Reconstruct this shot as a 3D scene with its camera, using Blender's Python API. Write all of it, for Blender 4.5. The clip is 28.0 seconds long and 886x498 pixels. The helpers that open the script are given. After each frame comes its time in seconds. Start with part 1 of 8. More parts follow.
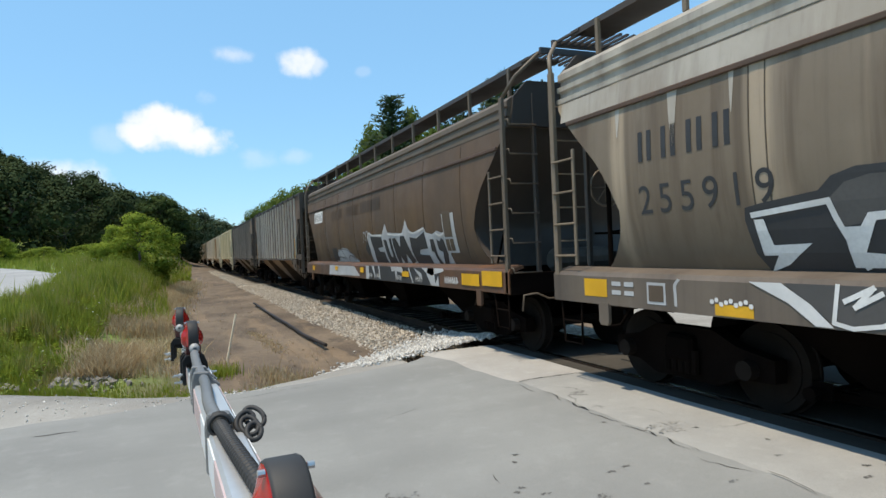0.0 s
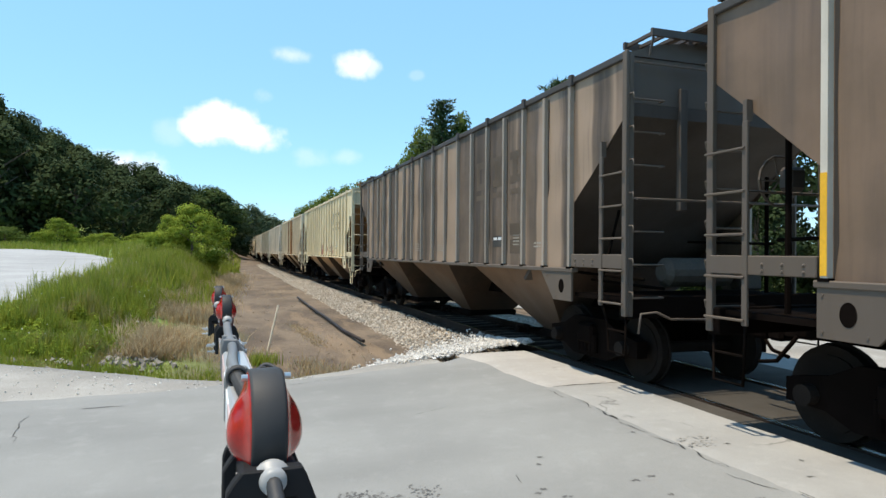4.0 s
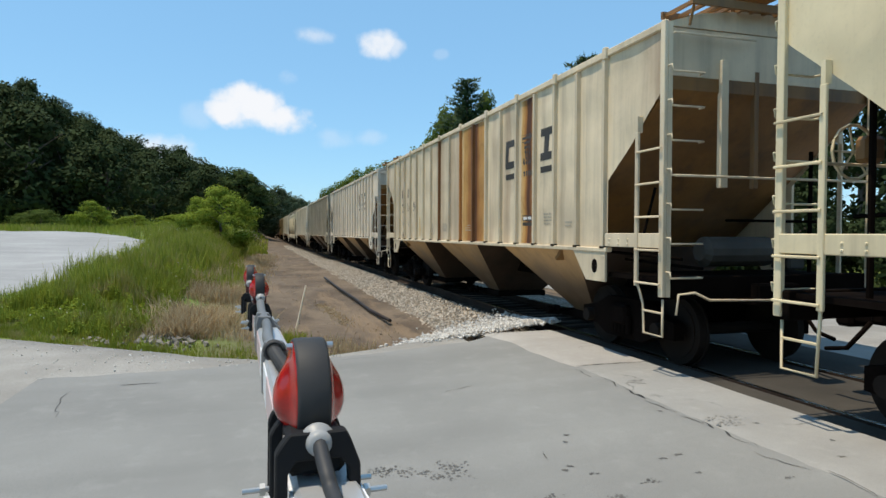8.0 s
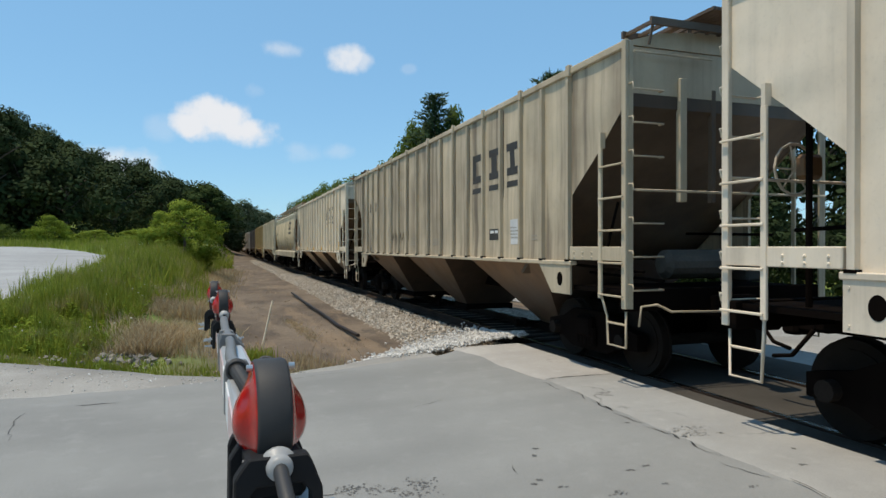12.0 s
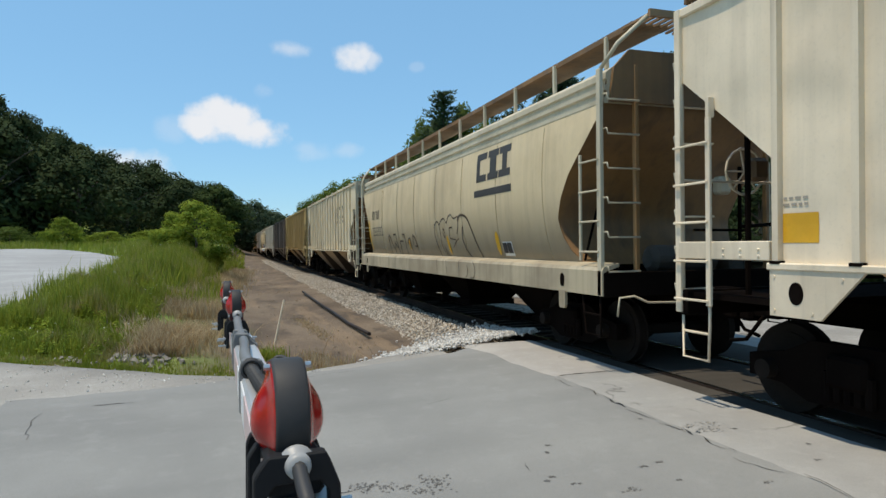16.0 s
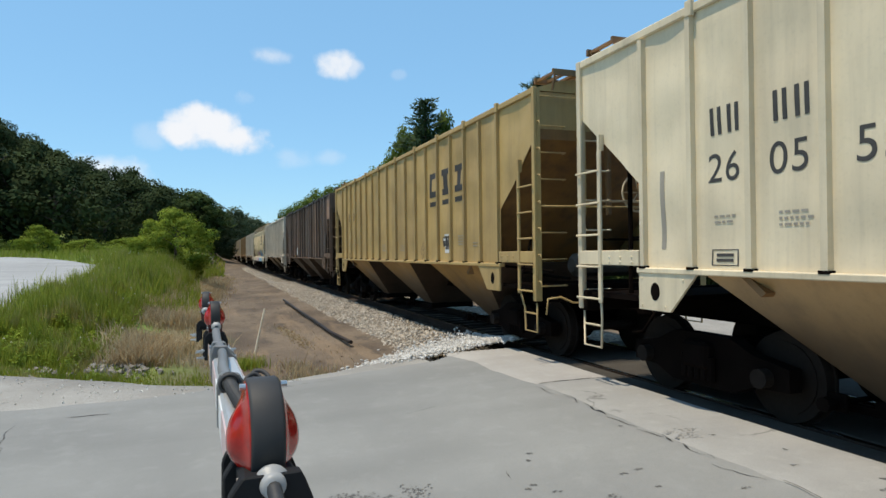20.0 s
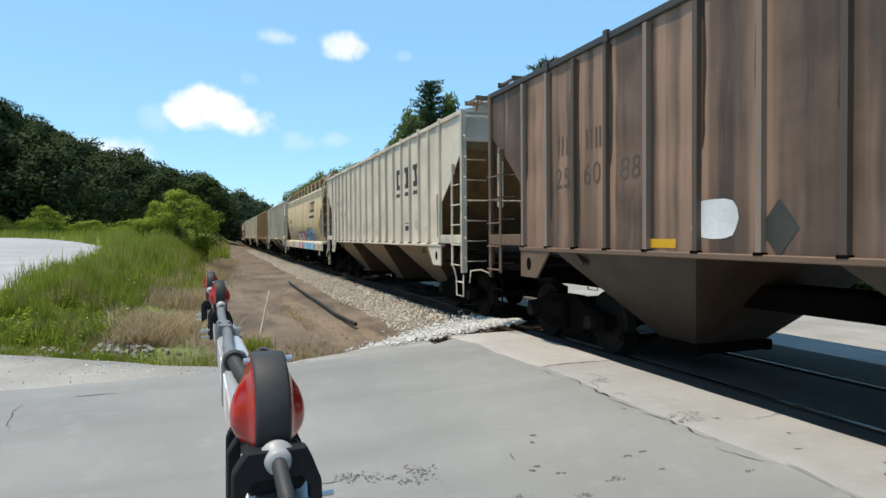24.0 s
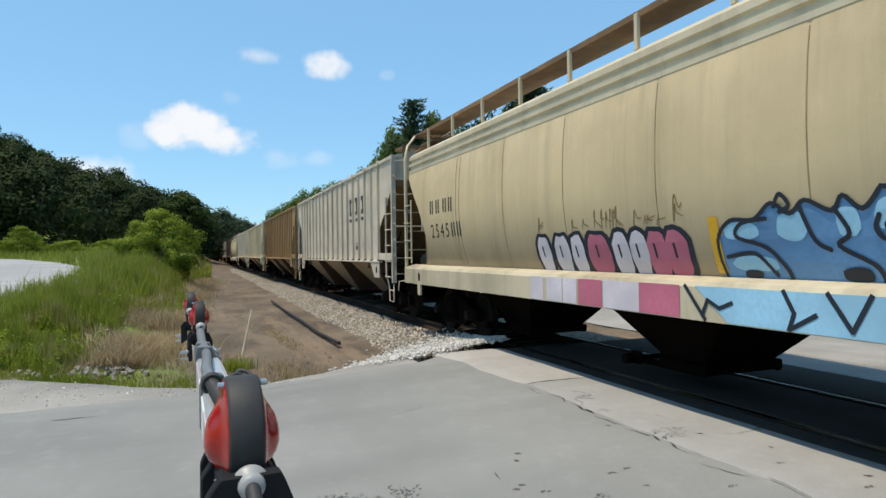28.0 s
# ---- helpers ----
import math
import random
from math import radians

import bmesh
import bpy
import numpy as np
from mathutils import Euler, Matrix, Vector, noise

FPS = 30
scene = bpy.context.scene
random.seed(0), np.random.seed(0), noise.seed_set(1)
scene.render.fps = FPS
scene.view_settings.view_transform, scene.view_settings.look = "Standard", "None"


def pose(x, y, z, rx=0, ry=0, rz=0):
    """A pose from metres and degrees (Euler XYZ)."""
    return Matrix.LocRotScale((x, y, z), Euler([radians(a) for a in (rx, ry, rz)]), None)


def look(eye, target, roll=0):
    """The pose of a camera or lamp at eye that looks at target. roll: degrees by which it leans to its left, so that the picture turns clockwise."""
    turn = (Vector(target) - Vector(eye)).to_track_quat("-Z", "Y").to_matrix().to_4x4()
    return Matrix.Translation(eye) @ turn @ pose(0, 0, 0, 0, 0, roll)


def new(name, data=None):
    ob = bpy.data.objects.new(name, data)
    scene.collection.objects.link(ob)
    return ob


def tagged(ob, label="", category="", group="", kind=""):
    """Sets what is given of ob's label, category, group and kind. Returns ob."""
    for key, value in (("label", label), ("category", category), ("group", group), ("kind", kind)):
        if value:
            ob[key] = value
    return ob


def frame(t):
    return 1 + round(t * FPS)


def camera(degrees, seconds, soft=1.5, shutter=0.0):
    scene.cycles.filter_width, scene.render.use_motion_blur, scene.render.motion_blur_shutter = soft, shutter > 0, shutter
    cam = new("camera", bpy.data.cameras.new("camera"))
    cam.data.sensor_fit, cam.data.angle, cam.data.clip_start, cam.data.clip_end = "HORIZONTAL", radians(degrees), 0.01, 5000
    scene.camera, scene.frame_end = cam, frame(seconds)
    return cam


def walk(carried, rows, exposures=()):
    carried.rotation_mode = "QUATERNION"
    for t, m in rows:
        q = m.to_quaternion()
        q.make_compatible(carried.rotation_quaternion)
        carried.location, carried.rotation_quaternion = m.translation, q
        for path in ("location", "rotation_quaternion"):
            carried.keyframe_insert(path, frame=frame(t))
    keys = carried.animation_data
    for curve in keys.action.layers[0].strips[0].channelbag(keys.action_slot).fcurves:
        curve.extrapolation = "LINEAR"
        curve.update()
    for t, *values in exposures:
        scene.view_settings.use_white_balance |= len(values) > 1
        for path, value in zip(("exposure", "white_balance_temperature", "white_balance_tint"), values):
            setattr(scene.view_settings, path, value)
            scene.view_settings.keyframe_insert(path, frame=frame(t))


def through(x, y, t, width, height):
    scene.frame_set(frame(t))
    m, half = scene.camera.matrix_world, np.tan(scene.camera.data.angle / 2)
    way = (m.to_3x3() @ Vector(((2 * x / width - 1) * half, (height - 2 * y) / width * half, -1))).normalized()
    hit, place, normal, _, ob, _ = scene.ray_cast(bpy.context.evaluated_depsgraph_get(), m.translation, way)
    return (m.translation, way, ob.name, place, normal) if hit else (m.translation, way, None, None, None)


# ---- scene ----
cam = camera(70.0, 28.0)
PATH = [
    (0, (-0.032, 0.128, 1.798), (0.7423, 1.9724, 1.7914), -2.45),
    (0.5, (-0.036, 0.129, 1.787), (0.6675, 2.0002, 1.7363), -3.55),
    (1, (-0.042, 0.138, 1.784), (0.6705, 2.0067, 1.7823), -3.18),
    (1.5, (-0.038, 0.121, 1.783), (0.7598, 1.9536, 1.8597), -1.95),
    (2, (-0.027, 0.131, 1.750), (0.7390, 1.9778, 1.8122), -3.42),
    (2.5, (-0.001, 0.055, 1.754), (0.7640, 1.9029, 1.8029), -1.75),
    (3, (0.001, 0.016, 1.762), (0.6634, 1.8986, 1.8978), 0.00),
    (3.5, (0.008, 0.019, 1.741), (0.6639, 1.9083, 1.7050), 0.77),
    (4, (0.007, 0.020, 1.743), (0.6502, 1.9135, 1.7549), 0.47),
    (4.5, (0.001, 0.014, 1.733), (0.5690, 1.9311, 1.6877), 2.47),
    (6.5, (-0.002, 0.006, 1.739), (0.6049, 1.9114, 1.7048), -0.81),
    (7, (-0.006, 0.006, 1.738), (0.5656, 1.9222, 1.6905), -0.13),
    (7.5, (-0.006, 0.002, 1.740), (0.5557, 1.9202, 1.6792), -0.24),
    (8, (-0.009, 0.006, 1.736), (0.5588, 1.9226, 1.6852), 0.20),
    (8.5, (-0.003, 0.005, 1.738), (0.6218, 1.9048, 1.7101), -0.34),
    (9, (-0.003, 0.011, 1.736), (0.6263, 1.9090, 1.6880), -0.38),
    (9.5, (-0.003, 0.005, 1.738), (0.6472, 1.8963, 1.6884), -1.10),
    (10, (0.002, 0.014, 1.740), (0.7336, 1.8749, 1.7259), -1.79),
    (10.5, (0.004, 0.020, 1.739), (0.7191, 1.8880, 1.7284), -2.03),
    (11, (0.001, 0.012, 1.740), (0.6844, 1.8918, 1.7501), -2.16),
    (11.5, (0.002, 0.019, 1.739), (0.6930, 1.8958, 1.7299), -1.67),
    (12, (-0.003, 0.010, 1.740), (0.6594, 1.8975, 1.7327), -0.03),
    (12.5, (-0.005, -0.002, 1.741), (0.6036, 1.9032, 1.7177), -0.35),
    (14.5, (-0.008, 0.004, 1.742), (0.6137, 1.9052, 1.7116), -0.85),
    (15, (-0.011, 0.001, 1.742), (0.6013, 1.9044, 1.7090), -0.57),
    (15.5, (-0.010, 0.002, 1.743), (0.6122, 1.9027, 1.7241), -0.43),
    (16, (-0.008, 0.008, 1.741), (0.6246, 1.9050, 1.7266), -0.65),
    (16.5, (-0.006, 0.004, 1.743), (0.6371, 1.8972, 1.7309), -0.54),
    (17, (-0.006, 0.006, 1.742), (0.6407, 1.8984, 1.7324), -0.33),
    (17.5, (-0.004, 0.005, 1.743), (0.6650, 1.8894, 1.7514), -0.65),
    (18, (-0.003, 0.009, 1.741), (0.6560, 1.8971, 1.7141), -0.37),
    (18.5, (-0.003, 0.001, 1.747), (0.6834, 1.8794, 1.7397), -1.32),
    (19, (0.000, -0.000, 1.750), (0.6997, 1.8736, 1.7496), -1.40),
    (19.5, (0.002, -0.004, 1.754), (0.7076, 1.8676, 1.7608), -1.46),
    (20, (-0.004, -0.006, 1.754), (0.6820, 1.8724, 1.7619), -0.74),
    (20.5, (0.004, 0.006, 1.745), (0.7127, 1.8759, 1.7115), -0.64),
    (21, (0.002, 0.009, 1.743), (0.6635, 1.8961, 1.7132), -0.25),
    (21.5, (0.003, 0.008, 1.740), (0.6648, 1.8946, 1.6784), -0.07),
    (23.5, (-0.001, 0.014, 1.742), (0.6863, 1.8907, 1.6765), -0.35),
    (24, (-0.002, 0.015, 1.743), (0.6695, 1.8981, 1.6981), -0.43),
    (24.5, (-0.003, 0.011, 1.744), (0.6796, 1.8914, 1.7199), -0.41),
    (25, (-0.002, 0.011, 1.745), (0.6834, 1.8898, 1.7213), -0.41),
    (25.5, (-0.001, 0.011, 1.744), (0.7029, 1.8825, 1.7193), -0.40),
    (26, (0.005, 0.001, 1.747), (0.7478, 1.8577, 1.7179), -0.95),
    (26.5, (0.007, 0.000, 1.750), (0.7321, 1.8640, 1.7545), -1.18),
    (27, (0.006, -0.001, 1.749), (0.7218, 1.8669, 1.7467), -0.94),
    (27.5, (0.002, 0.005, 1.748), (0.7151, 1.8737, 1.7488), -0.78),
    (28, (0.005, 0.004, 1.748), (0.7249, 1.8704, 1.7577), -0.85),
]
walk(cam, [(t, look(eye, target, roll)) for t, eye, target, roll in PATH],
     [(0, 0.05), (2, 0.15), (3, 0.35), (4.5, 0.3), (6.5, -0.05), (9, -0.1), (12, -0.25), (16, -0.22), (18, -0.08),
      (20, -0.1), (23, 0.12), (25, 0.16), (26, 0.0), (28, -0.08)])

# ---- light ----
TO_SUN = Vector((-0.32, 0.0, 1.0)).normalized()
world = bpy.data.worlds.new("summer_sky")
scene.world = world
world.use_nodes = True
wt = world.node_tree
wt.nodes.clear()


def wnode(kind, **values):
    n = wt.nodes.new(kind)
    for k, v in values.items():
        n.inputs[k].default_value = v
    return n


sky = wt.nodes.new("ShaderNodeTexSky")
sky.sky_type, sky.sun_disc = "NISHITA", False
sky.sun_elevation = math.asin(TO_SUN.z)
sky.sun_rotation = math.atan2(TO_SUN.x, TO_SUN.y)
sky.altitude, sky.air_density, sky.dust_density, sky.ozone_density = 150, 1.0, 0.3, 2.0
geo = wt.nodes.new("ShaderNodeTexCoord")
# fair-weather clouds: azimuth and elevation in degrees, half width, half height, thickness
CLOUDS = [(0.2, 10.9, 3.1, 1.9, 1.0), (-2.6, 9.8, 2.6, 1.4, 1.0), (2.2, 10.2, 1.9, 1.1, 0.95), (-0.8, 9.8, 3.6, 1.3, 1.0), (-10.6, 16.5, 2.1, 1.3, 0.8), (-12.2, 16.2, 1.2, 0.9, 0.6), (-5.4, 16.8, 2.0, 0.8, 0.5),
          (-2.9, 13.4, 1.1, 0.8, 0.4), (-6.8, 8.3, 1.8, 1.0, 0.3), (-10.0, 8.4, 1.5, 0.7, 0.32), (4.6, 9.8, 1.5, 1.1, 0.28),
          (-16.2, 15.6, 0.8, 0.5, 0.25), (8.4, 5.9, 5.0, 1.9, 0.75), (13.0, 6.2, 3.5, 1.7, 0.6), (60, 22, 8, 4, 0.9), (120, 28, 9, 4, 0.9),
          (-110, 25, 9, 4, 0.9), (190, 18, 10, 4, 0.9), (-60, 30, 7, 4, 0.9)]
sep = wt.nodes.new("ShaderNodeSeparateXYZ")
wt.links.new(geo.outputs["Generated"], sep.inputs[0])


def wmath(op, a, b=None, c=None):
    n = wt.nodes.new("ShaderNodeMath")
    n.operation = op
    for k, v in enumerate((a, b, c)):
        if v is None:
            continue
        if isinstance(v, (int, float)):
            n.inputs[k].default_value = v
        else:
            wt.links.new(v, n.inputs[k])
    return n.outputs[0]


puff = wnode("ShaderNodeTexNoise", Scale=22.0, Detail=5.0, Roughness=0.52)
wt.links.new(geo.outputs["Generated"], puff.inputs["Vector"])
wob = wmath("MULTIPLY", wmath("SUBTRACT", puff.outputs["Fac"], 0.5), 2.7)
azim = wmath("MULTIPLY", wmath("ARCTAN2", sep.outputs[0], sep.outputs[1]), -57.29578)
elev = wmath("MULTIPLY", wmath("ARCSINE", sep.outputs[2]), 57.29578)
total = None
for ca, ce, wa, we, thick in CLOUDS:
    dx = wmath("DIVIDE", wmath("SUBTRACT", azim, ca), wa)
    dz = wmath("DIVIDE", wmath("SUBTRACT", elev, ce), we)
    rr = wmath("ADD", wmath("MULTIPLY", dx, dx), wmath("MULTIPLY", dz, dz))
    blob = wmath("MULTIPLY", wmath("SUBTRACT", 1.2, rr), 0.85)
    blob = wmath("MULTIPLY", wmath("SMOOTH_MIN", wmath("ADD", blob, wob), 1.0, 0.2), thick)
    total = blob if total is None else wmath("MAXIMUM", total, blob)
cover = wmath("MINIMUM", wmath("MAXIMUM", total, 0.0), 1.0)
soft_cover = wmath("MULTIPLY", wmath("MULTIPLY", cover, cover), wmath("SUBTRACT", 3.0, wmath("MULTIPLY", cover, 2.0)))
mixc = wt.nodes.new("ShaderNodeMix")
mixc.data_type = "RGBA"
wt.links.new(soft_cover, mixc.inputs["Factor"])
tint = wt.nodes.new("ShaderNodeMix")
tint.data_type, tint.blend_type = "RGBA", "MULTIPLY"
tint.inputs["Factor"].default_value = 1.0
wt.links.new(sky.outputs[0], tint.inputs["A"])
tint.inputs["B"].default_value = (0.86, 1.04, 1.05, 1)
even_blue = wt.nodes.new("ShaderNodeMix")       # constant blue blended in by half to even out the sky
even_blue.data_type = "RGBA"
even_blue.inputs["Factor"].default_value = 0.5
wt.links.new(tint.outputs["Result"], even_blue.inputs["A"])
even_blue.inputs["B"].default_value = (2.25, 4.7, 7.4, 1)
wt.links.new(even_blue.outputs["Result"], mixc.inputs["A"])
mixc.inputs["B"].default_value = (6.5, 6.65, 6.9, 1)
bg = wnode("ShaderNodeBackground", Strength=0.15)
wt.links.new(mixc.outputs["Result"], bg.inputs[0])
wout = wt.nodes.new("ShaderNodeOutputWorld")
wt.links.new(bg.outputs[0], wout.inputs[0])

sun_data = bpy.data.lights.new("sun", "SUN")
sun_data.energy, sun_data.angle, sun_data.color = 4.25, radians(0.53), (1.0, 0.875, 0.69)
sun = new("sun", sun_data)
sun.matrix_world = look(TO_SUN * 60, (0, 0, 0))
scene.view_settings.exposure = 0.0


# ---- materials ----
def tree_of(name):
    m = bpy.data.materials.new(name)
    m.use_nodes = True
    nt = m.node_tree
    return m, nt, nt.nodes["Principled BSDF"]


def mixed(nt, fac, a, b, mode="MIX"):
    n = nt.nodes.new("ShaderNodeMix")
    n.data_type, n.blend_type = "RGBA", mode
    for sock, v in ((n.inputs["Factor"], fac), (n.inputs["A"], a), (n.inputs["B"], b)):
        if isinstance(v, (int, float)):
            sock.default_value = v
        elif isinstance(v, tuple):
            sock.default_value = (*v, 1) if len(v) == 3 else v
        else:
            nt.links.new(v, sock)
    return n.outputs["Result"]


def ramp(nt, value, lo, hi, a=0.0, b=1.0):
    n = nt.nodes.new("ShaderNodeMapRange")
    n.interpolation_type = "SMOOTHSTEP"
    n.inputs["From Min"].default_value, n.inputs["From Max"].default_value = lo, hi
    n.inputs["To Min"].default_value, n.inputs["To Max"].default_value = a, b
    nt.links.new(value, n.inputs["Value"])
    return n.outputs["Result"]


def noisy(nt, vec, scale, detail=4.0, rough=0.55, stretch=None):
    if stretch:
        mp = nt.nodes.new("ShaderNodeMapping")
        mp.inputs["Scale"].default_value = stretch
        nt.links.new(vec, mp.inputs["Vector"])
        vec = mp.outputs[0]
    n = nt.nodes.new("ShaderNodeTexNoise")
    n.inputs["Scale"].default_value, n.inputs["Detail"].default_value, n.inputs["Roughness"].default_value = scale, detail, rough
    nt.links.new(vec, n.inputs["Vector"])
    return n.outputs["Fac"]


def coords(nt, shift=True):
    tc = nt.nodes.new("ShaderNodeTexCoord")
    if not shift:
        return tc.outputs["Object"]
    info = nt.nodes.new("ShaderNodeObjectInfo")
    mul = nt.nodes.new("ShaderNodeMath")
    mul.operation = "MULTIPLY"
    mul.inputs[1].default_value = 37.0
    nt.links.new(info.outputs["Random"], mul.inputs[0])
    add = nt.nodes.new("ShaderNodeVectorMath")
    nt.links.new(tc.outputs["Object"], add.inputs[0])
    nt.links.new(mul.outputs[0], add.inputs[1])
    return add.outputs[0]


def bumped(nt, bsdf, height, strength, distance):
    b = nt.nodes.new("ShaderNodeBump")
    b.inputs["Strength"].default_value, b.inputs["Distance"].default_value = strength, distance
    nt.links.new(height, b.inputs["Height"])
    nt.links.new(b.outputs[0], bsdf.inputs["Normal"])


def plain(name, color, rough=0.7, metal=0.0, vary=0.25, scale=6.0, bump=0.15, grit=0.004, gloss=0.5):
    m, nt, bsdf = tree_of(name)
    v = coords(nt)
    big, fine = noisy(nt, v, scale * 0.25, 3), noisy(nt, v, scale * 5, 5)
    dark = tuple(c * (1 - vary) for c in color)
    lite = tuple(min(1, c * (1 + vary * 0.7)) for c in color)
    c = mixed(nt, ramp(nt, big, 0.3, 0.7), dark, lite)
    c = mixed(nt, ramp(nt, fine, 0.35, 0.75, 0, 0.5), c, dark)
    nt.links.new(c, bsdf.inputs["Base Color"])
    bsdf.inputs["Roughness"].default_value, bsdf.inputs["Metallic"].default_value = rough, metal
    bsdf.inputs["Specular IOR Level"].default_value = gloss
    if bump:
        bumped(nt, bsdf, fine, bump, grit)
    return m


def paint(name, base, dirt=(0.09, 0.06, 0.04), streak=0.5, blotch=0.3, rust=0.0, quilt=0.0, rough=0.55, grime_shade=0.0, reach_z=(1.5, 2.7)):
    """Weathered freight-car paint: vertical streaks, blotches of dirt, rust, a slightly wavy sheet, and darkening low
    down that mixes dirt with painted shade.
    """
    m, nt, bsdf = tree_of(name)
    v = coords(nt)
    s1 = noisy(nt, v, 1.0, 6, 0.6, (3.2, 3.2, 0.16))
    s2 = noisy(nt, v, 1.0, 5, 0.6, (14, 14, 0.5))
    b1 = noisy(nt, v, 0.55, 5, 0.6)
    fine = noisy(nt, v, 26, 5, 0.6)
    c = mixed(nt, ramp(nt, b1, 0.35, 0.68, 0, blotch), base, dirt)
    hard = 0.12 if streak > 0.55 else 0.0
    c = mixed(nt, ramp(nt, s1, 0.46, 0.74 - hard, 0, streak), c, dirt)
    p1 = noisy(nt, v, 1.0, 3, 0.5, (1.5, 1.5, 0.05))
    c = mixed(nt, ramp(nt, p1, 0.5, 0.72 - hard, 0, streak * (0.55 + 2.5 * hard)), c, tuple(x * min(1.7 + 6 * hard, 0.72 / max(base)) for x in base))
    c = mixed(nt, ramp(nt, p1, 0.48, 0.3, 0, streak * 0.5), c, dirt)
    c = mixed(nt, ramp(nt, s2, 0.5, 0.8, 0, streak * 0.45), c, tuple(x * 0.6 for x in dirt))
    if rust:
        s3 = noisy(nt, v, 1.0, 4, 0.5, (1.1, 1.1, 0.06))
        c = mixed(nt, ramp(nt, s3, 0.52, 0.7, 0, rust), c, (0.20, 0.075, 0.022))
    # lower part: dirt and painted shade mixed into one darker tone
    if grime_shade:
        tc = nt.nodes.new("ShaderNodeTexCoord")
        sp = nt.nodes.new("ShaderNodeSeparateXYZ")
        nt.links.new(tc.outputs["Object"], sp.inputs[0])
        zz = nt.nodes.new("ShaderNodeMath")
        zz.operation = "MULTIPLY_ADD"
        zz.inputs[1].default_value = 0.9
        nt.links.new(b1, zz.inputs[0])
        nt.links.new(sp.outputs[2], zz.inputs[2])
        c = mixed(nt, ramp(nt, zz.outputs[0], reach_z[0], reach_z[1], grime_shade, 0.0), c, dirt)
    c = mixed(nt, ramp(nt, fine, 0.5, 0.8, 0, 0.1), c, dirt)
    nt.links.new(c, bsdf.inputs["Base Color"])
    r = ramp(nt, b1, 0.3, 0.7, rough - 0.08, rough + 0.2)
    nt.links.new(r, bsdf.inputs["Roughness"])
    if quilt:
        q = noisy(nt, v, 1.5, 1.5, 0.35)
        h = nt.nodes.new("ShaderNodeMath")
        h.operation = "MULTIPLY_ADD"
        h.inputs[1].default_value = 0.008
        nt.links.new(fine, h.inputs[0])
        nt.links.new(q, h.inputs[2])
        bumped(nt, bsdf, h.outputs[0], 1.0, quilt)
    else:
        bumped(nt, bsdf, fine, 0.2, 0.003)
    return m


def leafy(name, a, b, rough=0.6, through=0.25, dry=0.0):
    m, nt, bsdf = tree_of(name)
    g = nt.nodes.new("ShaderNodeNewGeometry")
    v = coords(nt)
    big = noisy(nt, v, 0.5, 3)
    c = mixed(nt, g.outputs["Random Per Island"], a, b)
    c = mixed(nt, ramp(nt, big, 0.3, 0.7, 0, 0.5), c, tuple(x * 0.6 for x in a))
    if dry:
        c = mixed(nt, ramp(nt, noisy(nt, v, 0.9, 4, 0.6), 0.5, 0.66, 0, dry), c, (0.42, 0.33, 0.16))
    nt.links.new(c, bsdf.inputs["Base Color"])
    bsdf.inputs["Roughness"].default_value = rough
    bsdf.inputs["Specular IOR Level"].default_value = 0.2
    t = nt.nodes.new("ShaderNodeBsdfTranslucent")
    nt.links.new(c, t.inputs["Color"])
    mx = nt.nodes.new("ShaderNodeMixShader")
    mx.inputs[0].default_value = through
    nt.links.new(bsdf.outputs[0], mx.inputs[1])
    nt.links.new(t.outputs[0], mx.inputs[2])
    nt.links.new(mx.outputs[0], nt.nodes["Material Output"].inputs[0])
    return m


def ground_material():
    m, nt, bsdf = tree_of("ground_soil_and_grass")
    v = coords(nt, False)
    sp = nt.nodes.new("ShaderNodeSeparateXYZ")
    nt.links.new(v, sp.inputs[0])
    b, f, g = noisy(nt, v, 0.35, 5), noisy(nt, v, 6, 6, 0.65), noisy(nt, v, 40, 4, 0.6)
    soil = mixed(nt, ramp(nt, b, 0.36, 0.64), (0.085, 0.058, 0.037), (0.185, 0.137, 0.092))
    soil = mixed(nt, ramp(nt, f, 0.35, 0.75, 0, 0.7), soil, (0.095, 0.072, 0.048))
    soil = mixed(nt, ramp(nt, g, 0.52, 0.75, 0, 0.4), soil, (0.235, 0.185, 0.125))
    soil = mixed(nt, ramp(nt, noisy(nt, v, 0.8, 4, 0.6, (1.9, 0.28, 1)), 0.54, 0.66, 0, 0.5), soil, (0.25, 0.175, 0.105))
    soil = mixed(nt, ramp(nt, noisy(nt, v, 1.3, 5, 0.65, (1.5, 0.5, 1)), 0.53, 0.66, 0, 0.65), soil, (0.055, 0.04, 0.028))
    grass = mixed(nt, ramp(nt, f, 0.3, 0.7), (0.10, 0.15, 0.025), (0.20, 0.26, 0.055))
    edge = nt.nodes.new("ShaderNodeMath")
    edge.operation = "MULTIPLY_ADD"
    edge.inputs[1].default_value = 4.0
    nt.links.new(b, edge.inputs[0])
    nt.links.new(sp.outputs[0], edge.inputs[2])
    c = mixed(nt, ramp(nt, edge.outputs[0], 0.2, 2.2, 1, 0), soil, grass)
    beyond = ramp(nt, sp.outputs[0], 12.0, 16.0)
    c = mixed(nt, beyond, c, grass)
    nt.links.new(c, bsdf.inputs["Base Color"])
    bsdf.inputs["Roughness"].default_value = 0.95
    bumped(nt, bsdf, f, 0.6, 0.05)
    return m


